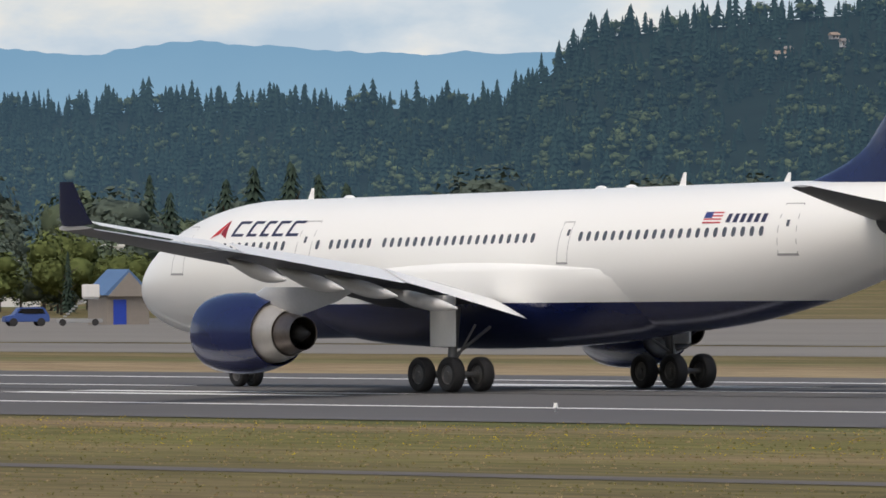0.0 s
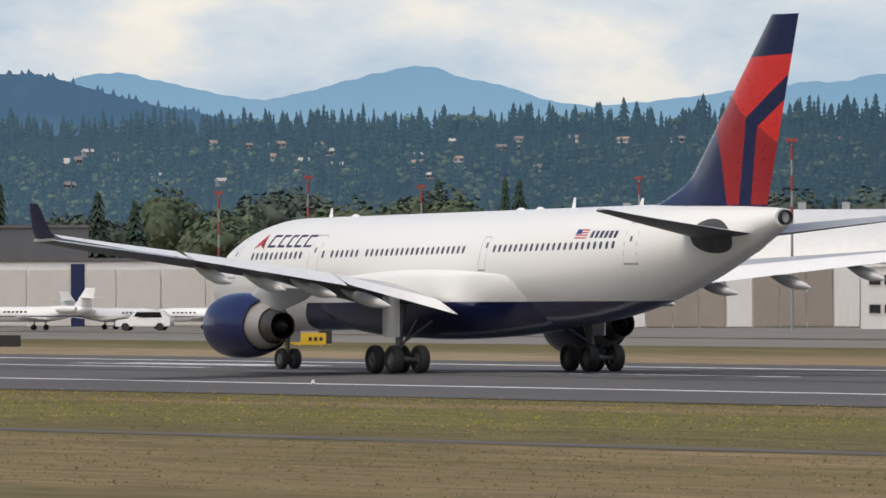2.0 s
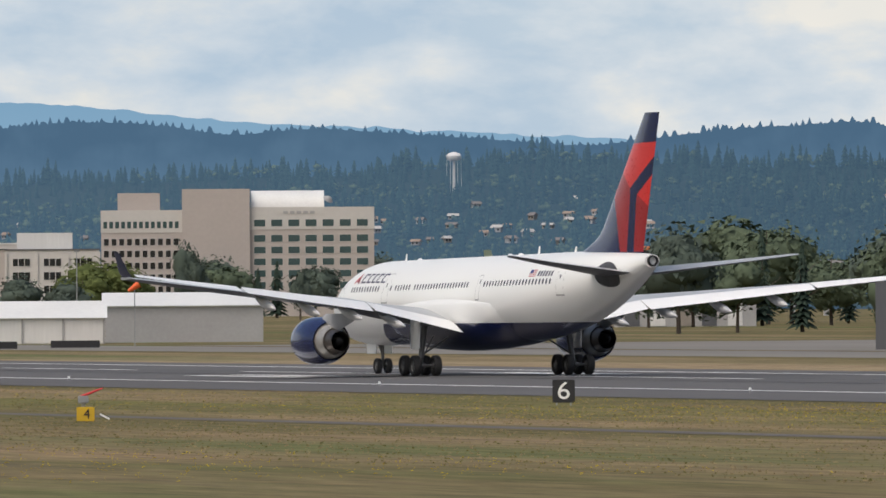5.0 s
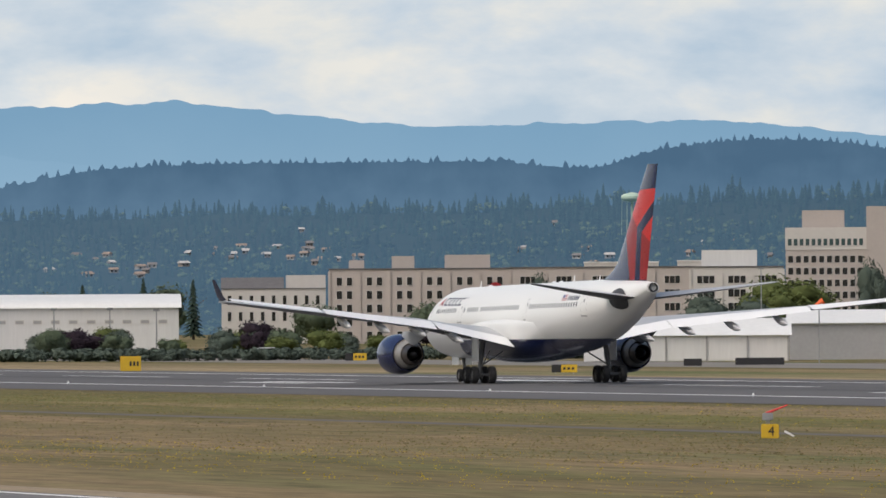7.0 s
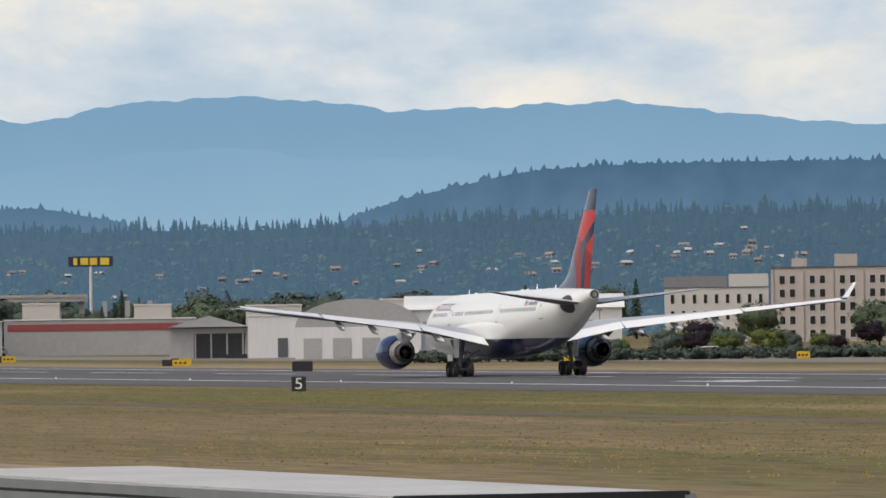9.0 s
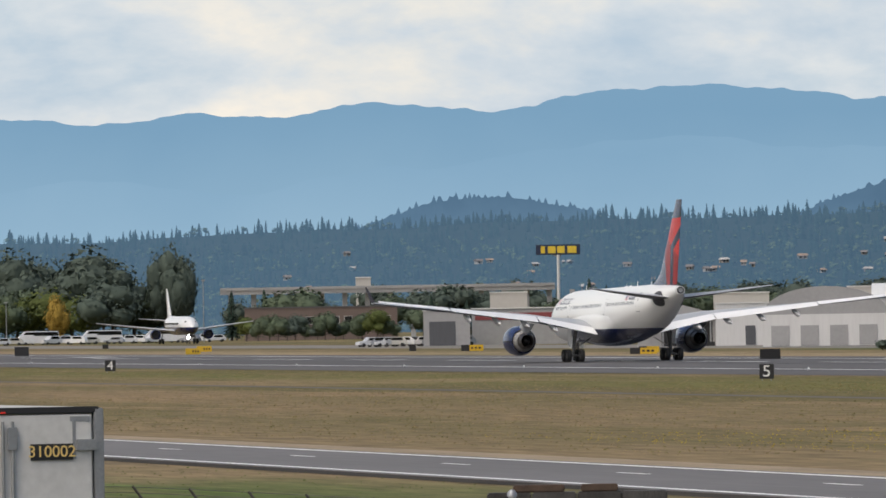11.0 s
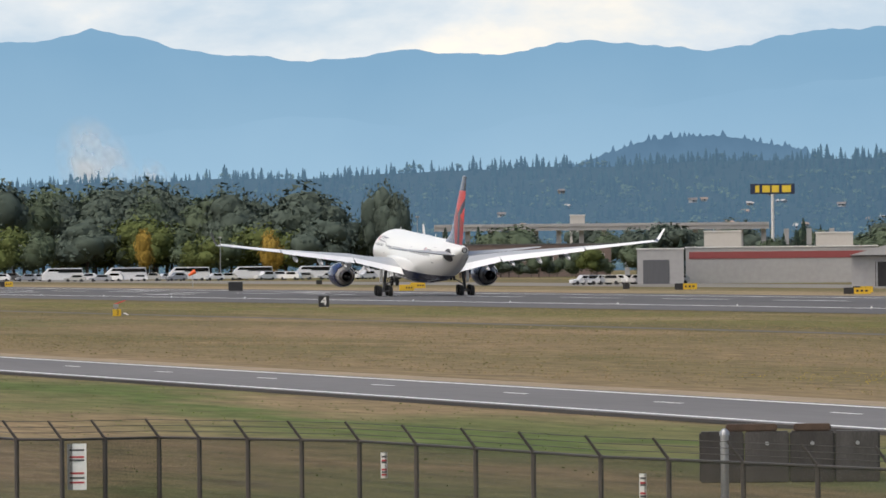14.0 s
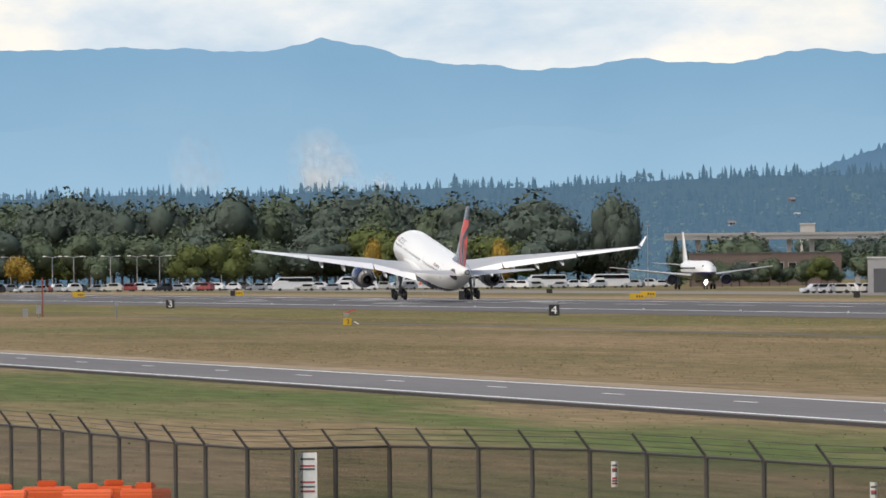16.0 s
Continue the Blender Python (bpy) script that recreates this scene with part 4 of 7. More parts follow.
def make_tree(name, label, leaf, wide, shape, seed):
    """A tree one metre high at the origin: tapered trunk, limbs and a crown of leaves."""
    rnd = random.Random(seed)
    ob = empty(name, label, "tree")
    bm = bmesh.new()
    tube(bm, (0, 0, -0.02), (0.01, 0, 0.45), 0.022, 0.014, 7)
    tube(bm, (0.01, 0, 0.45), (0, 0.01, 0.85), 0.014, 0.004, 6)
    for k in range(5):
        a, z = k * 2.4, 0.25 + k * 0.09
        tube(bm, (0.008, 0, z), (0.2 * wide * math.cos(a), 0.2 * wide * math.sin(a), z + 0.16), 0.008, 0.002, 5)
    part("trunk", bm, BARK, ob)
    v, f = shape(rnd)
    v = v * np.array((wide, wide, 1.0))
    me = bpy.data.meshes.new("crown")
    me.from_pydata(v.tolist(), [], f.tolist())
    me.materials.append(leaf)
    me.shade_smooth()
    new("crown", me).parent = ob
    ob.hide_render = False
    return ob


TREES = {}
for _n, _lab, _leaf, _w, _s in (
        ("broadleaf_tree", "dark green broadleaf tree with dense rounded crown", LEAF_DARK, 1.0, lambda r: leafy_shape(r, 1300, 0.036, 12, 2)),
        ("green_tree", "mid-green broadleaf tree with uneven crown", LEAF_MID, 1.0, lambda r: leafy_shape(r, 1300, 0.036, 11, 2)),
        ("lime_tree", "light yellow-green broadleaf tree", LEAF_LIGHT, 1.15, lambda r: leafy_shape(r, 1300, 0.036, 11, 2)),
        ("golden_tree", "golden yellow autumn tree", LEAF_GOLD, 0.8, lambda r: leafy_shape(r, 1300, 0.036, 8, 2)),
        ("purple_tree", "dark purple-leaved ornamental tree", LEAF_PURPLE, 1.1, lambda r: leafy_shape(r, 1300, 0.036, 10, 2)),
        ("poplar", "tall narrow dark green poplar", LEAF_DARK, 0.48, lambda r: leafy_shape(r, 1300, 0.036, 13, 2)),
        ("fir_tree", "dark conical fir tree", NEEDLES, 1.0, lambda r: conifer_shape(r, 15, 9))):
    for _k in range(3):
        TREES.setdefault(_n, []).append(make_tree(_n, _lab, _leaf, _w, _s, 40 + _k + 7 * len(TREES)))
_used = set()


def plant(kind, b, dist, top, wide=1.0, rnd=random.Random(77)):
    """A tree of that kind whose top is at a height in metres."""
    src = rnd.choice(TREES[kind])
    m = Matrix.LocRotScale(heading(b, dist, 0), Euler((0, 0, rnd.random() * 6)), (top * wide, top * wide, top))
    if src not in _used:
        _used.add(src)
        src.matrix_world = m
        return src
    ob = copy_thing(src, Matrix())
    ob.matrix_basis = m
    return ob


_rnd = random.Random(5)
# belt behind the hangars
for _k in range(150):
    _b = _rnd.uniform(50, 69)
    _d = _rnd.uniform(1300, 2100)
    plant(_rnd.choice(("broadleaf_tree", "green_tree", "fir_tree", "green_tree", "broadleaf_tree", "fir_tree")), _b, _d, _d / 1500 * _rnd.uniform(9.0, 16.5), _rnd.uniform(0.9, 1.4))
for _b, _h in ((56.05, 15), (56.2, 13.5), (55.85, 15.5), (55.7, 14), (55.55, 13), (54.0, 11), (53.6, 12), (52.9, 13), (56.5, 12), (57.0, 11), (56.75, 9.5), (64.1, 13), (63.9, 12), (67.5, 12), (67.3, 13), (67.0, 10)):
    plant("fir_tree", _b, 1450, _h * 1.18, 1.6)
for _k in range(26):
    plant(_rnd.choice(("green_tree", "broadleaf_tree", "lime_tree", "fir_tree")), _rnd.uniform(56.5, 57.9), _rnd.uniform(1000, 1120), _rnd.uniform(4.5, 8.5), _rnd.uniform(0.8, 1.3))
# round the hotels
for _kind, _b, _d, _h, _w in (("poplar", 71.34, 2050, 15.5, 1.0), ("poplar", 71.30, 2060, 13.5, 1.0), ("poplar", 73.19, 1900, 12.0, 0.9), ("green_tree", 72.96, 1880, 9.5, 1.0), ("lime_tree", 71.80, 1950, 12.3, 1.2),
                          ("lime_tree", 71.70, 1960, 11.0, 1.2), ("lime_tree", 71.92, 1940, 10.0, 1.1), ("broadleaf_tree", 72.25, 1900, 9.5, 1.2), ("broadleaf_tree", 72.0, 1900, 8.5, 1.3), ("poplar", 70.75, 2300, 12, 0.9),
                          ("poplar", 73.15, 2000, 14.5, 0.8), ("green_tree", 72.85, 1980, 10, 1.0), ("green_tree", 74.35, 1700, 8.5, 1.0), ("purple_tree", 74.66, 1650, 5.4, 1.1), ("purple_tree", 73.75, 1700, 5.0, 1.0),
                          ("fir_tree", 68.75, 1900, 13.5, 1.5), ("fir_tree", 69.3, 1900, 11.5, 1.3), ("broadleaf_tree", 68.4, 1800, 9, 1.1), ("broadleaf_tree", 69.75, 2000, 8, 1.1), ("green_tree", 73.7, 1800, 8.2, 1.2)):
    plant(_kind, _b, _d, _h, _w)
for _k in range(26):
    _b = _rnd.uniform(73.9, 75.9)
    plant(_rnd.choice(("green_tree", "purple_tree", "broadleaf_tree", "lime_tree", "green_tree")), _b, _rnd.uniform(1420, 1470), _rnd.uniform(2.8, 4.8), _rnd.uniform(1.0, 1.5))
for _k in range(80):
    _b = _rnd.uniform(68.5, 79)
    _d = _rnd.uniform(2500, 3200)
    plant(_rnd.choice(("broadleaf_tree", "green_tree", "fir_tree", "broadleaf_tree")), _b, _d, _rnd.uniform(9, 16), _rnd.uniform(0.9, 1.6))
for _k in range(40):
    _b = _rnd.uniform(76.3, 79.7)
    plant(_rnd.choice(("fir_tree", "broadleaf_tree", "green_tree")), _b, _rnd.uniform(2500, 2600), _rnd.uniform(7, 13), _rnd.uniform(1.0, 1.6))
# the dark wood at the far end of the field
for _k in range(70):
    _b = 80.75 + 4.2 * _k / 70 + _rnd.uniform(-.05, .05)
    plant(_rnd.choice(("broadleaf_tree", "broadleaf_tree", "green_tree")), _b, _rnd.uniform(2700, 2760), _rnd.uniform(20.5, 25.5), _rnd.uniform(0.7, 1.0))
for _k in range(60):
    _b = 80.1 + 4.6 * _k / 60 + _rnd.uniform(-.05, .05)
    plant(_rnd.choice(("green_tree", "green_tree", "broadleaf_tree", "lime_tree")), _b, _rnd.uniform(2600, 2680), _rnd.uniform(10, 16), _rnd.uniform(0.9, 1.4))
for _kind, _b, _d, _h, _w in (("broadleaf_tree", 80.45, 2640, 23.5, 1.15), ("broadleaf_tree", 80.33, 2640, 20, 1.1), ("broadleaf_tree", 80.55, 2640, 19.5, 1.1), ("poplar", 80.0, 2640, 24.0, 1.0), ("poplar", 79.96, 2640, 22.5, 1.0), ("poplar", 80.05, 2640, 21, 1.0),
                          ("golden_tree", 81.31, 2550, 12.5, 0.7), ("golden_tree", 80.63, 2550, 12, 0.65), ("golden_tree", 80.60, 2550, 9.5, 0.7), ("golden_tree", 83.2, 2500, 9, 1.2), ("lime_tree", 82.3, 2560, 11, 1.1), ("lime_tree", 81.0, 2560, 10, 1.0), ("lime_tree", 82.1, 2560, 12, 1.0)):
    plant(_kind, _b, _d, _h, _w)
for _n in TREES:
    for _o in TREES[_n]:
        if _o not in _used:
            plant(_n, 85.5, 2700, 18)

# ---- buildings ----
HOTEL = mat("beige_stucco", (0.45, 0.405, 0.375), 0.85, var=0.06, scale=0.08)
HOTEL_PALE = mat("pale_stucco", (0.56, 0.54, 0.51), 0.85, var=0.06, scale=0.08)
HANGAR_WHITE = mat("white_metal_cladding", (0.66, 0.66, 0.65), 0.55, var=0.08, scale=0.3, stretch=(1, 1, 0.1))
HANGAR_GREY = mat("dark_grey_metal_cladding", (0.098, 0.102, 0.112), 0.5, var=0.12, scale=0.3, stretch=(1, 1, 0.1))
GREY_WALL = mat("grey_concrete_wall", (0.36, 0.36, 0.36), 0.8, var=0.1, scale=0.2)
TAUPE = mat("taupe_wall_panel", (0.27, 0.24, 0.21), 0.7, var=0.1, scale=0.3)
DINGY_WHITE = mat("dingy_white_wall", (0.36, 0.36, 0.36), 0.8, var=0.12, scale=0.1)
BRICK_RED = mat("red_brown_wall", (0.165, 0.125, 0.110), 0.85, var=0.15, scale=0.3)
BLUE_ROOF = mat("blue_metal_roof", (0.09, 0.17, 0.32), 0.45, var=0.1, scale=0.5)
BLUE_DOOR = mat("bright_blue_paint", (0.02, 0.06, 0.42), 0.5, var=0.08)
ROOF_WHITE = mat("white_metal_roof", (0.72, 0.72, 0.70), 0.5, var=0.08, scale=0.15)
ROOF_DARK = mat("dark_shingle_roof", (0.12, 0.115, 0.115), 0.85, var=0.2)
GLASS_TEAL = mat("green_tinted_glass", (0.045, 0.085, 0.09), 0.15, var=0.25, scale=0.6, spec=0.8)
RED_BAND = mat("dull_red_band", (0.26, 0.06, 0.06), 0.6, var=0.1)
STEEL = mat("galvanised_steel", (0.35, 0.36, 0.37), 0.45, 0.6, var=0.15, scale=2)
RUST = mat("rusty_steel_grating", (0.11, 0.075, 0.055), 0.85, 0.3, var=0.3, scale=3)
ORANGE = mat("orange_plastic", (0.75, 0.13, 0.03), 0.45, var=0.12, scale=2)


def lot(b, dist, turn=0.0):
    return pose(*heading(b, dist), 0, 0, b + turn)


def span(b0, b1, dist):
    return dist * radians(abs(b0 - b1))


def at(b, mid, dist):
    """Metres to the right of the middle bearing."""
    return dist * radians(mid - b)


def windows(parent, x0, x1, n, z0, h, w, rows=1, step=3.0, y=0.0, glass=None, name="window"):
    """Rows of framed panes, one object each, on one shared mesh."""
    bm = boxm(-w / 2, w / 2, -0.06, 0.05, 0, h)
    box(bm, -w / 2 + 0.1, w / 2 - 0.1, -0.075, -0.05, 0.1, h - 0.1, mi=1)
    src = part(name, bm, [HOTEL_PALE, glass or GLASS_DARK], parent)
    first = True
    for r in range(rows):
        for k in range(n):
            ob = src if first else new(name, src.data)
            first = False
            ob.parent = parent
            ob.location = (x0 + (x1 - x0) * (k + 0.5) / n, y, z0 + r * step)


def gable(bm, x0, x1, y0, y1, z, rise, over=0.4, mi=0, axis="x"):
    """A pitched roof with its ridge along x or y, as a closed solid."""
    x0, x1, y0, y1 = x0 - over, x1 + over, y0 - over, y1 + over
    if axis == "x":
        ym = (y0 + y1) / 2
        p = ((x0, y0, z), (x1, y0, z), (x1, y1, z), (x0, y1, z), (x0, ym, z + rise), (x1, ym, z + rise))
        q = ((0, 1, 5, 4), (2, 3, 4, 5), (1, 2, 5), (3, 0, 4), (3, 2, 1, 0))
    else:
        xm = (x0 + x1) / 2
        p = ((x0, y0, z), (x1, y0, z), (x1, y1, z), (x0, y1, z), (xm, y0, z + rise), (xm, y1, z + rise))
        q = ((0, 1, 4), (1, 2, 5, 4), (2, 3, 5), (3, 0, 4, 5), (3, 2, 1, 0))
    v = [bm.verts.new(c) for c in p]
    for f in q:
        bm.faces.new([v[i] for i in f]).material_index = mi
    return bm


def barrel(bm, x0, x1, y0, y1, z, rise, axis="y", n=16):
    """A barrel roof; its axis runs along y (arch faces the front) or x."""
    ends = []
    for t in (0, 1):
        ring = []
        for k in range(n + 1):
            a = math.pi * k / n
            if axis == "y":
                ring.append(((x0 + x1) / 2 - (x1 - x0) / 2 * math.cos(a), y0 + (y1 - y0) * t, z + rise * math.sin(a)))
            else:
                ring.append((x0 + (x1 - x0) * t, (y0 + y1) / 2 - (y1 - y0) / 2 * math.cos(a), z + rise * math.sin(a)))
        ends.append([bm.verts.new(p) for p in ring])
    for k in range(n):
        bm.faces.new((ends[0][k], ends[0][k + 1], ends[1][k + 1], ends[1][k]))
    bm.faces.new(ends[0][::-1])
    bm.faces.new(ends[1])
    bmesh.ops.recalc_face_normals(bm, faces=bm.faces)
    return bm


def shed():
    d = 862
    ob = empty("shed", "small grey block shed with blue metal roof", "shed", lot(56.73, d, 18))
    w = 3.6
    part("wall", boxm(-w / 2, w / 2, 0, 5.0, 0, 2.4), TAUPE, ob)
    part("roof", gable(bmesh.new(), -w / 2, w / 2, 0, 5.0, 2.4, 2.1, 0.35, axis="y"), BLUE_ROOF, ob, "blue ribbed metal roof")
    part("gable_wall", gable(bmesh.new(), -w / 2, w / 2, -0.45, 4.9, 2.3, 1.95, 0.0, axis="y"), TAUPE, ob)
    part("door", boxm(-1.25, -0.15, -0.08, 0.02, 0, 2.05, 0.02), BLUE_DOOR, ob, "bright blue door")


def flat_block(name, label, b0, b1, d, h, depth, wall, parapet=0.4, turn=0.0, roof=ROOF_DARK, cat="building"):
    mid = (b0 + b1) / 2
    ob = empty(name, label, cat, lot(mid, d, turn))
    w = span(b0, b1, d)
    part("wall", boxm(-w / 2, w / 2, 0, depth, 0, h), wall, ob)
    part("roof", boxm(-w / 2 - .15, w / 2 + .15, -.15, depth + .15, h, h + parapet, 0.03), roof, ob)
    return ob, w, mid


shed()
# white office block with a band of windows and an arched hangar behind it
_o, _w, _m = flat_block("office_building", "low white office building beside the apron", 60.0, 58.62, 860, 5.0, 14, HANGAR_WHITE, 0.3, roof=ROOF_WHITE)
windows(_o, -_w / 2 + .5, _w / 2 - 3, 14, 3.5, 1.0, 1.1, glass=GLASS_DARK)
windows(_o, -_w / 2 + .5, _w / 2 - 3, 14, 1.2, 0.9, 1.1, glass=GLASS_DARK)
_d = 882
_o = empty("arched_hangar", "large white hangar with arched roof and taupe doors", "hangar", lot(60.25, _d))
_w = span(61.35, 59.1, _d)
part("wall", boxm(-_w / 2, _w / 2, 0, 40, 0, 5.4), HANGAR_WHITE, _o)
part("roof", barrel(bmesh.new(), -_w / 2 - .3, _w / 2 + .3, -.3, 40, 5.4, 4.5, "x"), ROOF_WHITE, _o, "white arched roof", smooth=True)
for _k in range(11):
    _x = -_w / 2 + 1.2 + _k * 2.22
    part("door_panel", boxm(_x, _x + 2.1, -0.2, 0.05, 0.1, 5.0, 0.03), TAUPE if _k % 4 else HANGAR_WHITE, _o, "taupe sliding door panel")
for _k in range(9):
    _x = -_w / 2 + 1.5 + _k * 3.7
    part("roof_vent", boxm(_x - .35, _x + .35, 19, 20, 9.8, 10.5, 0.05), STEEL, _o, "small roof vent")
# grey terminal with a glazed corner
_o, _w, _m = flat_block("terminal_building", "long grey terminal building with green glass entrance", 63.35, 61.35, 905, 5.1, 20, GREY_WALL, 0.25)
part("upper_storey", boxm(-_w / 2 + 8, _w / 2 - 1, 4, 20, 5.3, 7.4), GREY_WALL, _o)
part("glass_roof", gable(bmesh.new(), 3.5, _w / 2 - 1, 4, 16, 7.2, 1.35, 0.2), GLASS_TEAL, _o, "sloped glass roof")
for _k in range(15):
    _x = 3.5 + (_w / 2 - 4.5) * _k / 14
    part("glazing_bar", tube(bmesh.new(), (_x, 3.9, 7.42), (_x, 10, 8.82), .09, .09, 6), ROOF_WHITE, _o, "white glazing bar")
part("roof_ridge", boxm(3.3, _w / 2 - .8, 9.7, 10.2, 8.6, 8.95), ROOF_WHITE, _o)
windows(_o, 5, _w / 2 - 1.5, 6, 0.3, 4.4, 1.2, glass=GLASS_TEAL)
part("entrance_arch", barrel(bmesh.new(), -1.2, 1.2, -0.6, 4.5, 5.0, 2.0, "y"), GLASS_TEAL, _o, "arched green glass entrance")
part("arch_rim", barrel(bmesh.new(), -1.4, 1.4, -0.4, 4.4, 5.0, 2.25, "y"), HANGAR_WHITE, _o, "white arch rim")
# A dark panel on the solid wall stands for the opening's shade.
part("opening_shade_panel", boxm(-9.5, -6.5, -0.08, 0.05, 0.05, 4.7), GLASS_DARK, _o)
part("sign_board", boxm(-4.4, -1.6, -0.12, 0.02, 3.0, 4.0, 0.02), ROOF_WHITE, _o, "white sign board")
# pale hangar with sliding doors
_o, _w, _m = flat_block("door_hangar", "pale grey hangar with tall sliding doors", 64.75, 63.25, 930, 5.7, 25, HANGAR_WHITE, 0.3)
for _k in range(6):
    _x = -_w / 2 + .6 + _k * 3.9
    part("door_panel", boxm(_x, _x + 3.7, -0.18, 0.05, 0.1, 5.0, 0.03), HOTEL_PALE, _o)
part("door_post", boxm(-_w / 2 + 8.2, -_w / 2 + 9.4, -0.25, 0.06, 0, 5.5, 0.02), NAVY, _o, "navy door post")
_o, _w, _m = flat_block("back_hangar", "dark grey hangar behind the aircraft apron", 65.4, 64.15, 1010, 8.9, 30, HANGAR_GREY, 0.3)
# big dark hangar with a pale sloping roof
_d = 1010
_o = empty("dark_hangar", "large dark grey hangar with pale roof and red emblem", "hangar", lot(66.2, _d))
_x0, _x1 = at(67.38, 66.2, _d), at(65.38, 66.2, _d)
_bm = bmesh.new()
_v = [_bm.verts.new(p) for p in ((_x0, 0, 0), (_x1, 0, 0), (_x1, 0, 10.2), ((_x0 + _x1) / 2 + 6, 0, 10.4), (_x0, 0, 9.0), (_x0, 40, 0), (_x1, 40, 0), (_x1, 40, 10.2), ((_x0 + _x1) / 2 + 6, 40, 10.4), (_x0, 40, 9.0))]
for _f in ((0, 1, 2, 3, 4), (5, 9, 8, 7, 6), (0, 4, 9, 5), (1, 6, 7, 2), (4, 3, 8, 9), (3, 2, 7, 8)):
    _bm.faces.new([_v[i] for i in _f])
part("wall", _bm, HANGAR_GREY, _o)
_bm = bmesh.new()
for _p, _q in (((_x0 - .4, 9.05), ((_x0 + _x1) / 2 + 6, 10.45)), (((_x0 + _x1) / 2 + 6, 10.45), (_x1 + .4, 10.25))):
    _a = [_bm.verts.new(c) for c in ((_p[0], -.6, _p[1]), (_q[0], -.6, _q[1]), (_q[0], 41, _q[1]), (_p[0], 41, _p[1]), (_p[0], -.6, _p[1] + .4), (_q[0], -.6, _q[1] + .4), (_q[0], 41, _q[1] + .4), (_p[0], 41, _p[1] + .4))]
    for _f in ((0, 1, 5, 4), (1, 2, 6, 5), (2, 3, 7, 6), (3, 0, 4, 7), (4, 5, 6, 7), (3, 2, 1, 0)):
        _bm.faces.new([_a[i] for i in _f])
part("roof", _bm, ROOF_WHITE, _o, "pale metal roof edge")
part("side_wing", boxm(_x0 - 5.0, _x0, 2, 30, 0, 6.6), HANGAR_GREY, _o)
part("canopy", boxm(_x0 - 3.2, _x0 + 12, -3.0, 0.1, 3.5, 3.75, 0.02), GREY_WALL, _o)
_bm = bmesh.new()
_v = [_bm.verts.new(p) for p in ((_x0 + 4.3, -.06, 5.8), (_x0 + 7.4, -.06, 6.5), (_x0 + 7.2, -.06, 6.75), (_x0 + 4.6, -.06, 6.7))]
_bm.faces.new(_v)
_bm = bmesh.ops.solidify(_bm, geom=_bm.faces[:], thickness=0.05) and _bm
part("emblem", _bm, RED, _o, "red angular emblem")
for _k in range(5):
    part("sign_bar", boxm(_x0 + 7.2 + _k * .55, _x0 + 7.6 + _k * .55, -.08, .02, 7.35, 7.7), ROOF_WHITE, _o)
part("white_panel", boxm(_x0 + 12.2, _x0 + 13.7, -.08, .02, 6.7, 7.5), ROOF_WHITE, _o)
# Flat dark panel on the wall gives the bay its interior shade.
part("bay_shade_panel", boxm(at(65.92, 66.2, _d), at(65.42, 66.2, _d), -.14, .03, 0.05, 6.2), SOOT_AND_BAY_DARK, _o, "dark panel painted as the hangar bay's shaded inside")
part("bay_lintel", boxm(at(65.94, 66.2, _d), at(65.40, 66.2, _d), -.3, .03, 6.2, 6.5, 0.02), STEEL, _o)
part("door_frame", boxm(_x0 + 18.3, _x0 + 22, -.1, .02, 0, 6.5), GREY_WALL, _o)
_o, _w, _m = flat_block("apron_hut", "small pale grey hut beside the dark hangar", 65.33, 65.02, 935, 4.3, 6, HANGAR_WHITE, 0.2, roof=ROOF_WHITE)
part("door", boxm(-_w / 2 + .5, -_w / 2 + 1.5, -.08, .03, .05, 2.1), GREY_WALL, _o)
windows(_o, -_w / 2 + 1.9, _w / 2 - .4, 2, 1.3, 1.0, 1.0)
# low building and raised rail line past the unpainted airliner
_o, _w, _m = flat_block("cargo_building", "long low grey cargo building with dock doors", 70.3, 68.3, 1720, 5.0, 18, GREY_WALL, 0.25, roof=ROOF_WHITE)
for _k in range(14):
    _x = -_w / 2 + 1.5 + _k * (_w - 2) / 14
    part("dock_door", boxm(_x, _x + 2.4, -.1, .04, .1, 3.2, 0.02), (HANGAR_GREY, HANGAR_WHITE, TAUPE)[_k % 3], _o)
_o = empty("rail_viaduct", "long grey concrete rail viaduct on piers", "viaduct", lot(68.9, 2420))
part("deck", boxm(-45, 45, 0, 6, 11.6, 12.6), GREY_WALL, _o)
for _k in range(12):
    part("pier", boxm(-43 + _k * 7.6, -41.8 + _k * 7.6, 2, 4, 0, 11.6), GREY_WALL, _o)
RAIL_ORANGE = mat("faded_orange_paint", (0.52, 0.20, 0.08), 0.5, var=0.1, scale=0.3)
for _k, _b in enumerate((69.02, 68.68, 68.34)):
    _o = empty("rail_car", ("faded orange", "white", "white")[_k] + " rail car on the viaduct", "train", lot(_b, 2422) @ pose(0, 2, 12.6), "rail cars")
    part("body", boxm(-6.9, 6.9, -1.3, 1.3, 0.5, 3.4, 0.2), (RAIL_ORANGE, HANGAR_WHITE, HANGAR_WHITE)[_k], _o)
    part("window_band", boxm(-6.2, 6.2, -1.34, -1.28, 1.7, 2.6), GLASS_DARK, _o)
    for _x in (-4.6, 4.6):
        part("bogie", boxm(_x - 1.2, _x + 1.2, -1.0, 1.0, 0.0, 0.55, 0.05), BLACK, _o)
# low white hangars with sagging roof
_o, _w, _m = flat_block("open_hangar", "low white hangar with five bays and pale metal roof", 72.905, 71.81, 1245, 2.9, 12, HANGAR_WHITE, 0.12, roof=ROOF_WHITE)
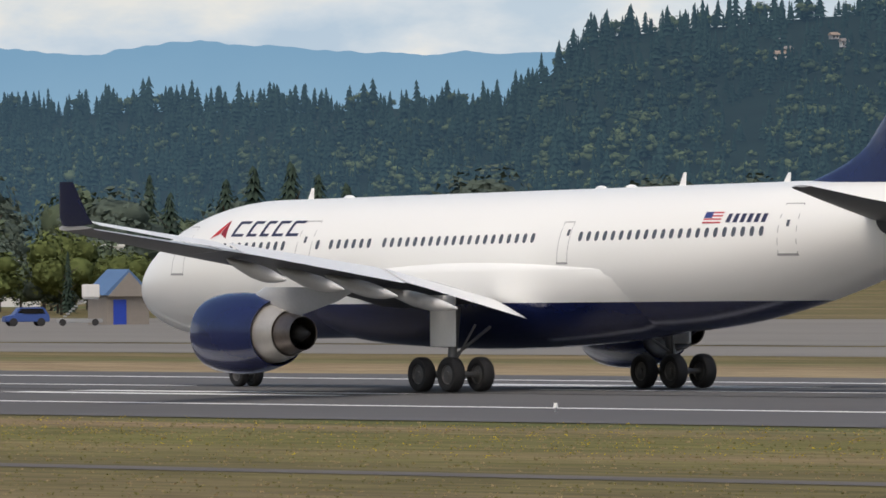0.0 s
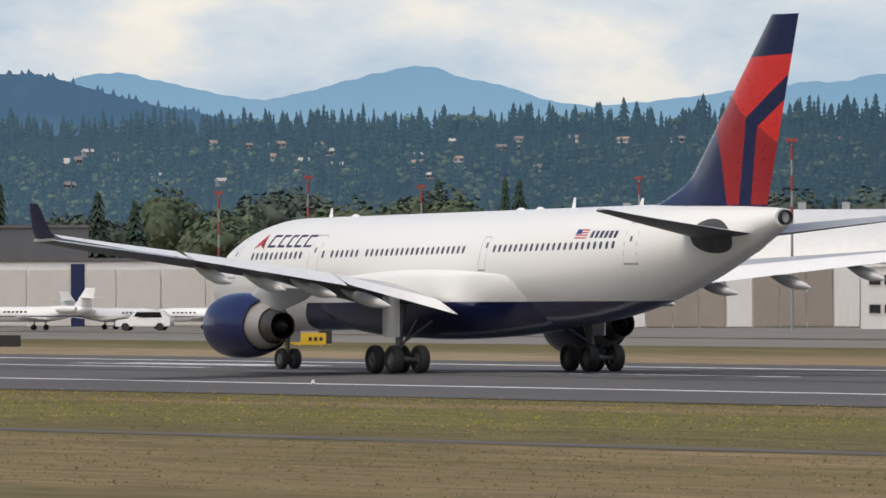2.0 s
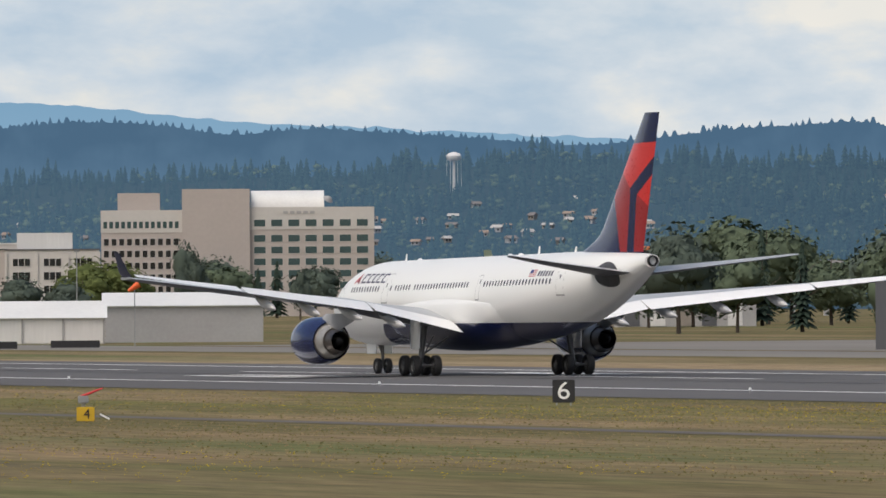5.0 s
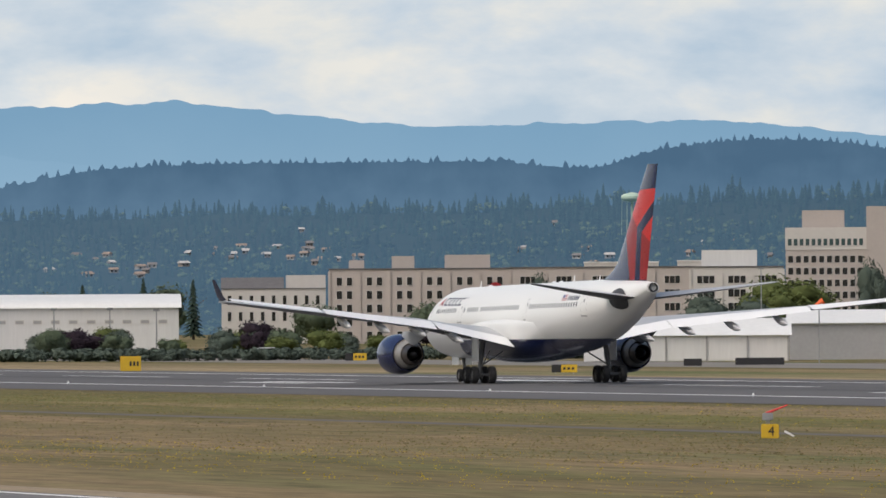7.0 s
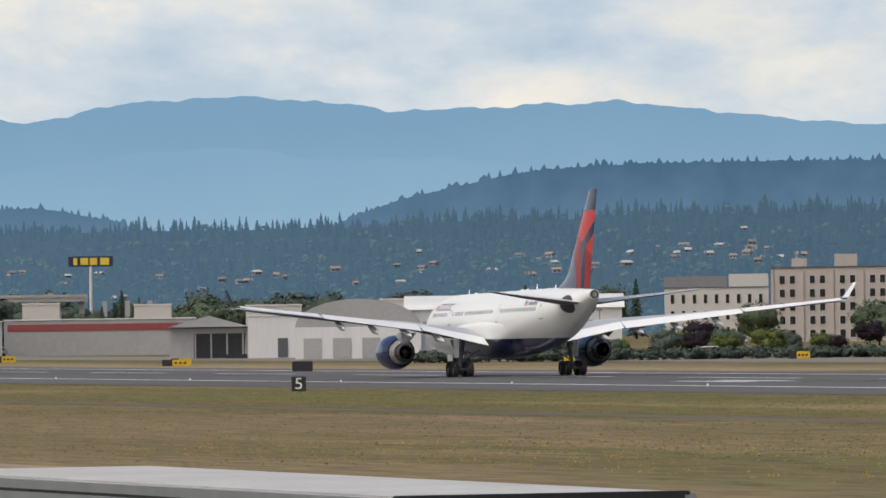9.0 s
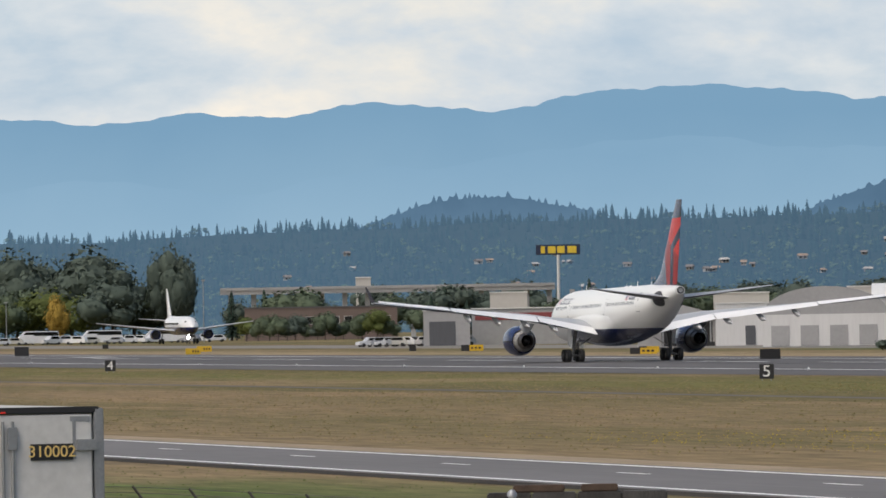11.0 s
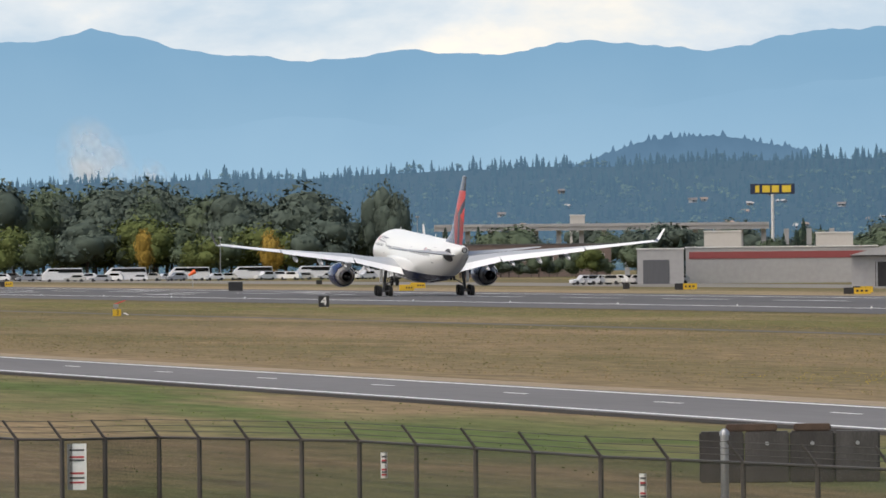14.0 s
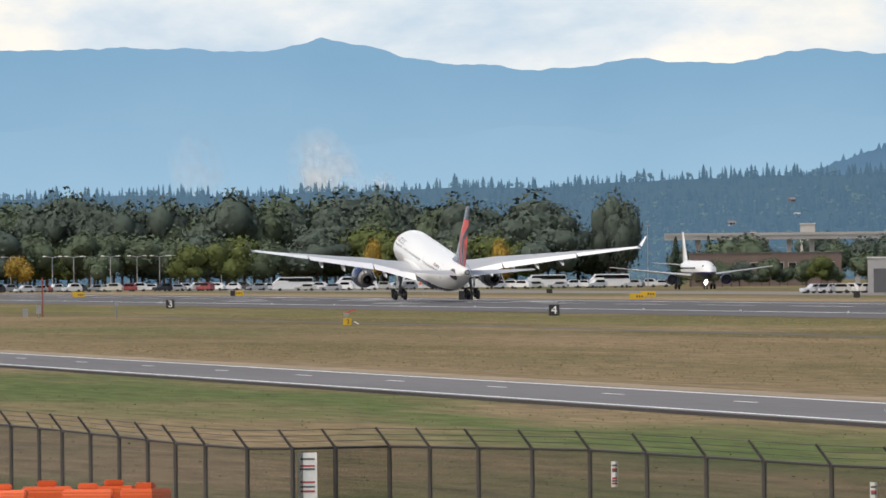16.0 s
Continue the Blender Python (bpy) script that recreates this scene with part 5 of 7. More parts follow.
part("pitched_roof", gable(bmesh.new(), -_w / 2, _w / 2, 0, 12, 3.02, 2.0, 0.5), ROOF_WHITE, _o, "pale worn metal roof")
for _k in range(5):
    _x = -_w / 2 + .2 + _k * (_w / 5)
    part("bay_door", boxm(_x + .12, _x + _w / 5 - .25, -0.10, 0.04, 0.1, 2.7), HANGAR_WHITE, _o)
    part("bay_post", boxm(_x + _w / 5 - .22, _x + _w / 5 - .02, -0.2, 0.02, 0, 2.9), GREY_WALL, _o)
_o, _w, _m = flat_block("white_hangar_row", "row of low white hangars beside the taxiway", 71.8, 70.95, 1270, 4.2, 14, GREY_WALL, 0.15, roof=ROOF_WHITE)
part("pitched_roof", gable(bmesh.new(), -_w / 2, _w / 2, 0, 14, 4.35, 1.6, 0.4), ROOF_WHITE, _o)
# two hotels
_d = 2110


def hotel_wing(b0, b1, top, rows, cols, label, d=_d, wall=HOTEL, pent=(), each=1, wide=3.2, tall=0.62, pent_wall=None):
    ob, w, m = flat_block("hotel", label, b0, b1, d, top, 14, wall, 0.3, cat="hotel")
    step = (top - 1.2) / rows
    n = cols * 2
    for k in range(cols):
        c0 = -w / 2 + w * (k + 0.5) / cols
        windows(ob, c0 - 2.0, c0 + 2.0, each, 0.7, step * tall, wide, rows, step)
        for x in (-wide * .17, wide * .17) if each == 1 else ():
            for r in range(rows):
                part("mullion", boxm(c0 + x - .06, c0 + x + .06, -.10, .02, 0.8 + r * step, 0.6 + r * step + step * tall), wall, ob)
    for k in range(cols + 1):
        x = -w / 2 + w * k / cols
        part("pier", boxm(x - .25, x + .25, -.3, .05, 0, top - .3), wall, ob)
    for x0, x1, h in pent:
        part("roof_house", boxm(x0, x1, 3, 10, top + .3, top + .3 + h), pent_wall or wall, ob)
    return ob, w


hotel_wing(73.3, 72.33, 14.7, 5, 5, "long beige five-storey hotel wing with dark windows")
hotel_wing(72.33, 71.83, 14.6, 5, 3, "pale upper hotel wing with wide dark windows", wall=HOTEL_PALE, pent=((-7, 4, 3.2),), wide=3.6, pent_wall=HANGAR_WHITE)
_o, _w = hotel_wing(74.27, 73.3, 14.6, 5, 6, "beige hotel wing with projecting bays and roof towers", each=2, wide=1.25, tall=0.66, pent=((-14, -11, 1.6), (-5.5, -1, 2.4), (5, 14, 2.6)))
_bm = tube(bmesh.new(), (at(73.378, 73.785, _d), -.45, 10.5), (at(73.378, 73.785, _d), -.1, 10.5), 1.5, 1.5, 24)
part("round_sign", _bm, DARK_RED, _o, "round dark red sign")
_o, _w, _m = flat_block("annex_building", "beige three-storey building with dark mansard roof", 74.85, 74.29, 2150, 11.0, 12, HOTEL_PALE, 0.2)
part("mansard", gable(bmesh.new(), -_w / 2, 2, 0, 12, 11.2, 2.2, 0.1), ROOF_DARK, _o)
part("roof_house", boxm(2.5, _w / 2, 2, 10, 11.2, 13.8), HOTEL_PALE, _o)
windows(_o, -_w / 2 + .5, _w / 2 - .5, 9, 1.2, 2.0, 0.9, 3, 3.3)
_d = 2720
_mid = 71.1
_o = empty("tower_hotel", "tall beige hotel with blank tower and rooftop barrel vault", "hotel", lot(_mid, _d))
_xa, _xb, _xc, _xd = (at(b, _mid, _d) for b in (71.818, 71.383, 71.018, 70.351))
part("left_wing", boxm(_xa, _xb, 1.5, 16, 0, 27.2), HOTEL, _o)
part("blank_tower", boxm(_xb, _xc, 0, 18, 0, 32.6, 0.05), HOTEL, _o)
part("right_wing", boxm(_xc, _xd, 1.5, 16, 0, 27.8), HOTEL, _o)
part("pale_band", boxm(_xa - .1, _xb + .02, 1.4, 1.6, 21.6, 27.3), HOTEL_PALE, _o)
part("pale_band", boxm(_xc - .02, _xd + .1, 1.4, 1.6, 22.2, 27.9), HOTEL_PALE, _o)
part("roof_house", boxm(_xa + 4.2, _xa + 15, 4, 12, 27.2, 31.7), HOTEL, _o)
part("barrel_vault", barrel(bmesh.new(), _xc + .2, _xc + 19, 5, 16, 27.8, 4.4, "x"), ROOF_WHITE, _o, "white rooftop barrel vault", smooth=True)
part("satellite_dish", tube(bmesh.new(), (_xc + 20, 4, 29.8), (_xc + 20.4, 3.6, 30.4), 1.4, 0.5, 18), GREY_WALL, _o, "grey satellite dish")
windows(_o, _xa + .3, _xb - .6, 13, 22.6, 1.9, 1.15, y=1.4, glass=GLASS_TEAL)
windows(_o, _xa + .3, _xb - .6, 10, 3.0, 1.9, 1.45, 6, 3.05, y=1.5)
windows(_o, _xc + .3, _xd - .8, 7, 22.9, 1.9, 3.0, y=1.4, glass=GLASS_TEAL)
windows(_o, _xc + .3, _xd - .8, 7, 4.0, 1.9, 3.1, 6, 3.0, y=1.5, glass=GLASS_TEAL)
for _k in range(5):
    part("sign_bar", boxm(_xc + 8.5 + _k * 1.7, _xc + 9.7 + _k * 1.7, 1.25, 1.4, 26.2, 26.9), GREY_WALL, _o)
# big white arched hangar beyond the hedge
_d = 1530
_o = empty("vault_hangar", "long white hangar with shallow curved roof", "hangar", lot(75.9, _d))
_xa, _xb = at(77.0, 75.9, _d), at(75.08, 75.9, _d)
part("wall", boxm(_xa + 20, _xb, 0, 30, 0, 6.9), HANGAR_WHITE, _o)
part("roof", barrel(bmesh.new(), _xa + 20, _xb + .4, -.4, 30, 6.9, 2.0, "x"), ROOF_WHITE, _o, "white curved metal roof", smooth=True)
windows(_o, _xa + 22, _xb - 1, 11, 4.6, 0.6, 1.3, glass=GREY_WALL, name="vent_opening")
_a0, _a1 = at(76.835, 75.9, _d), at(76.16, 75.9, _d)
part("arch_front", barrel(bmesh.new(), _a0, _a1, -4, 24, 4.6, 4.0, "y"), GREY_WALL, _o, "grey arched hangar front", smooth=True)
part("arch_wall", boxm(_a0, _a1, -4, 24, 0.0, 4.6), HANGAR_WHITE, _o)
for _k in range(4):
    _x = _a0 + 1.2 + _k * 4.2
    part("bay_opening", boxm(_x, _x + 2.6, -4.1, -3.9, 0.1, 3.0), GREY_WALL, _o)
_o, _w, _m = flat_block("low_hangar", "low white building with dark openings beside hangar", 77.09, 76.80, 1600, 6.3, 14, HANGAR_WHITE, 0.2, roof=ROOF_WHITE)
# Dark grey panel in place of a shaded bay; the wall is solid.
part("bay_opening", boxm(0.4, 1.9, -.1, .04, .1, 3.0), HANGAR_GREY, _o)
_o, _w, _m = flat_block("open_front_hangar", "grey hangar with wide dark open front", 77.51, 77.09, 1610, 4.6, 16, DINGY_WHITE, 0.2, roof=ROOF_DARK)
part("pitched_roof", gable(bmesh.new(), -_w / 2, _w / 2, -1, 16, 4.8, 1.7, 0.3, axis="y"), GREY_WALL, _o, "grey pitched roof")
# Dark panel put where the open front would lie in shade.
part("open_front", boxm(-_w / 2 + 3.6, _w / 2 - .5, -.12, .04, .1, 3.8), SOOT_AND_BAY_DARK, _o, "dark panel painted as the open front's shade")
for _k in range(4):
    part("door_post", boxm(-_w / 2 + 3.7 + _k * 2.4, -_w / 2 + 3.95 + _k * 2.4, -.25, -.02, 0, 4.2), STEEL, _o)
# warehouse with a red band
_o, _w, _m = flat_block("warehouse", "dingy white warehouse with dull red band", 78.40, 77.37, 1850, 6.2, 20, DINGY_WHITE, 0.2, roof=ROOF_WHITE)
part("red_band", boxm(-_w / 2 + .6, _w / 2 - .4, -.08, .03, 4.3, 5.5), RED_BAND, _o, "dull red painted band")
_o, _w, _m = flat_block("dock_building", "pale loading building with dark open bay", 78.66, 78.41, 1830, 6.0, 15, DINGY_WHITE, 0.2, roof=ROOF_WHITE)
# The loading bay's dark inside is a flat grey panel as well.
part("bay_opening", boxm(-_w / 2 + 1, 1.5, -.08, .03, .1, 4.2), HANGAR_GREY, _o)
_o, _w, _m = flat_block("brick_building", "low red-brown brick building with grey roof", 79.62, 78.8, 2460, 7.4, 18, BRICK_RED, 0.3)
windows(_o, -4, _w / 2 - 1, 7, 3.6, 1.8, 1.9, glass=GLASS_DARK)
_o = empty("overpass", "long grey concrete overpass on piers", "overpass", lot(78.85, 2620))
_w = span(79.75, 77.95, 2620)
part("deck", boxm(-_w / 2, _w / 2, 0, 8, 11.0, 12.0), GREY_WALL, _o)
part("parapet", boxm(-_w / 2, _w / 2, -.2, .1, 12.0, 12.7), GREY_WALL, _o)
_bm = bmesh.new()
for _k in range(18):
    part("pier", boxm(-_w / 2 + 2 + _k * 5.6, -_w / 2 + 3.2 + _k * 5.6, 2, 6, 0, 11.0), GREY_WALL, _o)
for _b0, _b1, _dd, _h in ((79.02, 78.94, 2680, 14.8), (78.3, 78.1, 2440, 10.0), (77.7, 77.5, 2440, 9.5), (77.1, 76.8, 2430, 9.0), (76.38, 76.25, 2430, 10.0), (72.9, 72.5, 2700, 18.5), (72.4, 72.2, 2750, 19.0)):
    flat_block("far_building", "small pale commercial building among trees", _b0, _b1, _dd, _h, 12, HOTEL_PALE, 0.3, roof=ROOF_WHITE)
# warehouses seen past the shed
for _b0, _b1, _dd, _h in ((57.5, 57.2, 1180, 5.0), (57.0, 56.75, 1240, 6.6)):
    flat_block("far_building", "pale low warehouse behind roadside trees", _b0, _b1, _dd, _h, 12, HANGAR_WHITE, 0.3, roof=ROOF_WHITE)

# store sign on a pole: plain bars stand for its letters
_o = empty("pylon_sign", "dark blue store sign with yellow bars on pole", "sign", lot(77.93, 2600))
part("board", boxm(-5.4, 5.4, -.3, .3, 19.4, 21.9, 0.05), mat("dark_blue_sign", (0.02, 0.03, 0.07), 0.5), _o)
part("pole", tube(bmesh.new(), (0, 0, 0), (0, 0, 19.4), 0.45, 0.35, 12), HANGAR_WHITE, _o)
for _x, _w in ((-3.9, 0.7), (-2.2, 1.6), (0.1, 1.5), (2.6, 1.9)):
    part("yellow_bar", boxm(_x - .3, _x + _w, -.38, -.29, 19.8, 21.5), mat("yellow_sign_letter", (0.75, 0.55, 0.05), 0.5), _o)
# water towers
for _b, _dd, _deg, _r, _col, _lab in ((72.64, 3900, 0.652, 4.0, (0.42, 0.55, 0.45), "pale green water tower above the trees"), (69.92, 4060, 0.760, 2.9, (0.66, 0.66, 0.66), "pale grey water tower above the trees")):
    _foot = slope_z(_b, _dd) - 0.5
    _top = EYE_Z + _dd * math.tan(radians(_deg)) - _foot
    _o = empty("water_tower", _lab, "water tower", pose(*heading(_b, _dd, _foot), 0, 0, _b))
    _m = mat("water_tower_paint", _col, 0.5, var=0.06)
    part("tank", lathe([(_top - 3.6, 0.5), (_top - 3.2, _r * .8), (_top - 2.3, _r), (_top - 1.5, _r), (_top - .6, _r * .75), (_top, 0.1)], 24, "z", True), _m, _o, smooth=True)
    part("shaft", tube(bmesh.new(), (0, 0, 0), (0, 0, _top - 3.2), 0.55, 0.5), _m, _o)
    for _k in range(6):
        _a = _k * math.tau / 6
        part("leg", tube(bmesh.new(), (_r * math.cos(_a), _r * math.sin(_a), 0), (_r * .92 * math.cos(_a), _r * .92 * math.sin(_a), _top - 2.6), 0.07), _m, _o)
# light masts
for _b, _dd, _h in ((60.37, 830, 15.0), (61.19, 1000, 13.4), (62.36, 1000, 12.7), (62.97, 1000, 13.6), (63.45, 1000, 12.2), (65.44, 990, 14.3), (66.24, 1030, 12.0), (71.95, 1750, 13.0), (75.75, 1480, 6.8), (75.45, 1480, 6.8), (75.2, 1480, 6.6), (80.9, 2550, 10.0), (79.84, 2400, 14)):
    _o = empty("light_mast", "slim pale light mast with lamp heads", "light mast", lot(_b, _dd))
    part("pole", tube(bmesh.new(), (0, 0, 0), (0, 0, _h), 0.13, 0.08, 8), STEEL, _o)
    part("lamp_head", boxm(-.45, .45, -.2, .2, _h - .25, _h + .1, 0.05), RED_BAND if _dd < 1040 else STEEL, _o)
    if _dd < 1040:
        for _k in range(3):
            part("red_band", tube(bmesh.new(), (0, 0, _h - 1.6 - _k * 2.4), (0, 0, _h - .4 - _k * 2.4), 0.125, 0.115, 8), RED_BAND, _o, "red painted band")
_src = None
for _k in range(13):
    _b = 83.4 - _k * 0.115
    if _src is None:
        _src = empty("car_park_lamp", "twin-armed street lamp over the car park", "street lamp", lot(_b, 2560), "car park lamps")
        part("pole", tube(bmesh.new(), (0, 0, 0), (0, 0, 8.3), 0.16, 0.1, 8), STEEL, _src)
        for _s in (-1, 1):
            part("arm", tube(bmesh.new(), (0, 0, 8.2), (_s * 1.6, 0, 8.5), 0.07), STEEL, _src)
            part("lamp", boxm(_s * 1.9 - .45, _s * 1.9 + .45, -.2, .2, 8.35, 8.6, 0.05), ROOF_WHITE, _src)
    else:
        copy_thing(_src, lot(_b + random.Random(_k).uniform(-.03, .03), 2560 + (_k % 3) * 25))

# hedge before the vault hangar
_rnd = random.Random(31)


def hedge_spot(rnd):
    b = rnd.uniform(72.0, 76.2)
    return heading(b, 1345 + rnd.uniform(-4, 4), -0.3), rnd.uniform(1.5, 2.1), rnd.uniform(1.0, 1.5)


scatter("hedge", LEAF_DARK, "long clipped dark green hedge", lambda r: leafy_shape(r, 70, 0.13, 5), 420, hedge_spot, 61)

# ---- vehicles ----
CAR_PAINTS = [mat("car_paint", c, 0.25, 0.2, var=0.05, coat=0.5) for c in ((0.70, 0.70, 0.70), (0.30, 0.31, 0.33), (0.03, 0.03, 0.035), (0.25, 0.04, 0.04), (0.06, 0.10, 0.25), (0.45, 0.44, 0.40))]
VAN_ORANGE = mat("orange_yellow_van_paint", (0.72, 0.32, 0.03), 0.3, var=0.05)


def vehicle(name, label, category, m, length, width, height, paint, nose=0.28, cab=0.55, group=""):
    """A car or van from a side profile: bonnet, cabin, glass, wheels."""
    ob = empty(name, label, category, m, group)
    L, h = length, height
    prof = [(-L / 2, 0.35), (-L / 2 + .05, h * .52), (-L / 2 + L * nose, h * .60), (-L / 2 + L * (nose + .13), h), (L / 2 - L * (1 - cab) * .28 - .2, h), (L / 2 - .1, h * .66), (L / 2, h * .5), (L / 2, 0.35)]
    bm = loft([[(x, s_ * width / 2 * (1.0 if z < h * .62 else 0.84), z) for x, z in prof] for s_ in (-1, 1)])
    bmesh.ops.bevel(bm, geom=bm.edges[:], offset=0.05, segments=2, affect="EDGES")
    part("body", bm, paint, ob, smooth=True)
    for s_ in (-1, 1):
        bm = bmesh.new()
        x0, x1 = -L / 2 + L * (nose + .07), L / 2 - L * (1 - cab) * .28 - .35
        v = [bm.verts.new((x, s_ * (width / 2 * .93 + .03), z)) for x, z in ((x0, h * .66), (x1 + .2, h * .66), (x1, h * .93), (x0 + L * .08, h * .93))]
        bm.faces.new(v)
        bmesh.ops.solidify(bm, geom=bm.faces[:], thickness=0.03)
        part("side_window", bm, GLASS_DARK, ob)
        for wx in (-L * .31, L * .31):
            w = part("wheel", lathe([(-.11, .05), (-.11, .33), (.11, .33), (.11, .05)], 16, "y", True), RUBBER, ob)
            w.location = (wx, s_ * (width / 2 - .08), 0.33)
    return ob


_rnd = random.Random(3)
for _k in range(15):
    _b = 59.42 - _k * 0.068
    vehicle("car", "parked car before the white office building", "car", lot(_b, 838, _rnd.uniform(-18, 18) + (180 if _k % 2 else 0)) @ pose(0, 0, .03), _rnd.uniform(4.2, 5.2), 1.85, _rnd.uniform(1.45, 1.9), CAR_PAINTS[_k % 6], group="parked cars")
vehicle("van", "orange-yellow panel van parked on the apron", "van", lot(62.0, 850, 8) @ pose(0, 0, .03), 4.9, 2.0, 2.1, VAN_ORANGE, 0.16, 0.95)
vehicle("suv", "white sport utility vehicle parked on apron", "car", lot(62.25, 846, 172) @ pose(0, 0, .03), 4.9, 1.95, 1.75, CAR_PAINTS[0], 0.25, 0.9)
vehicle("pickup", "white pickup truck beside the business jets", "car", lot(63.85, 872, -10) @ pose(0, 0, .03), 4.6, 1.9, 1.65, CAR_PAINTS[0], 0.25, 0.6)
vehicle("baggage_tug", "blue equipment truck on the apron", "truck", lot(57.28, 850, 10) @ pose(0, 0, .03), 3.6, 1.8, 1.5, mat("blue_truck_paint", (0.03, 0.07, 0.25), 0.4), 0.2, 0.8)
for _k in range(26):
    _b = 83.45 - _k * 0.062
    vehicle("car", "parked car in the far car park", "car", lot(_b + _rnd.uniform(-.02, .02), 2490 + 12 * (_k % 4), _rnd.uniform(-40, 40)), _rnd.uniform(4.4, 5.2), 1.85, _rnd.uniform(1.6, 2.1), CAR_PAINTS[(0, 0, 2, 1, 0, 5, 3)[_k % 7]], group="far parked cars")
for _k in range(30):
    _b = 81.75 - _k * 0.068
    if _k % 5 == 0:
        vehicle("bus", "white bus parked at the field's edge", "bus", lot(_b, 2420, 5), 9.5, 2.5, 3.1, CAR_PAINTS[0], 0.04, 0.98, "parked buses")
    else:
        vehicle("car", "parked car in the far car park", "car", lot(_b, 2400 + 14 * (_k % 3), _rnd.uniform(-40, 40)), _rnd.uniform(4.4, 5.2), 1.85, _rnd.uniform(1.5, 2.0), CAR_PAINTS[(0, 5, 0, 1, 0, 0)[_k % 6]], group="far parked cars")
for _k in range(12):
    vehicle("car", "parked car beside the far warehouses", "car", lot(78.95 - _k * 0.045, 1840, _rnd.uniform(-30, 30)), 4.7, 1.85, 1.7, CAR_PAINTS[(0, 1, 0, 5)[_k % 4]], group="far parked cars")
vehicle("pickup", "white pickup truck before the dark hedge", "car", lot(74.63, 1358, 0), 4.8, 1.9, 1.6, CAR_PAINTS[0], 0.25, 0.6)
# passenger stairs
_o = empty("passenger_stairs", "grey mobile passenger stairs parked on apron", "stairs", lot(57.0, 850, 0) @ pose(0, 0, .03))
_bm = bmesh.new()
for _k in range(9):
    box(_bm, -1.6 + _k * .22, -1.3 + _k * .22, -.6, .6, .3 + _k * .2, .42 + _k * .2)
part("steps", _bm, STEEL, _o)
part("platform", boxm(.4, 1.7, -.7, .7, 2.1, 2.25), STEEL, _o)
part("cab", boxm(.35, 1.75, -.75, .75, 2.25, 3.3, 0.06), HANGAR_WHITE, _o)
part("chassis", boxm(-1.7, 2.0, -.7, .7, .25, .55, 0.04), STEEL, _o)
for _x in (-1.2, 1.4):
    for _s in (-1, 1):
        part("wheel", lathe([(-.1, .05), (-.1, .28), (.1, .28), (.1, .05)], 14, "y", True), RUBBER, _o).location = (_x, _s * .62, .28)
# striped barrier
_o = empty("striped_barrier", "black and yellow striped barrier board", "barrier", lot(62.43, 842))
for _k in range(6):
    part("stripe", boxm(-1.0 + _k * .33, -.67 + _k * .33, 0, .06, .35, 1.35), YELLOW if _k % 2 else BLACK, _o)
for _x in (-.9, .9):
    part("foot", boxm(_x - .06, _x + .06, -.25, .3, 0, .4), STEEL, _o)


# ---- smaller aircraft ----
CREAM = mat("cream_jet_paint", (0.66, 0.60, 0.44), 0.3, var=0.04, coat=0.3)
GOLD = mat("gold_jet_stripe", (0.25, 0.17, 0.08), 0.35)
JET_WHITE = mat("white_jet_paint", (0.78, 0.78, 0.77), 0.3, var=0.03, coat=0.3)
PRIMER = mat("green_primer", (0.15, 0.52, 0.43), 0.5, var=0.1)


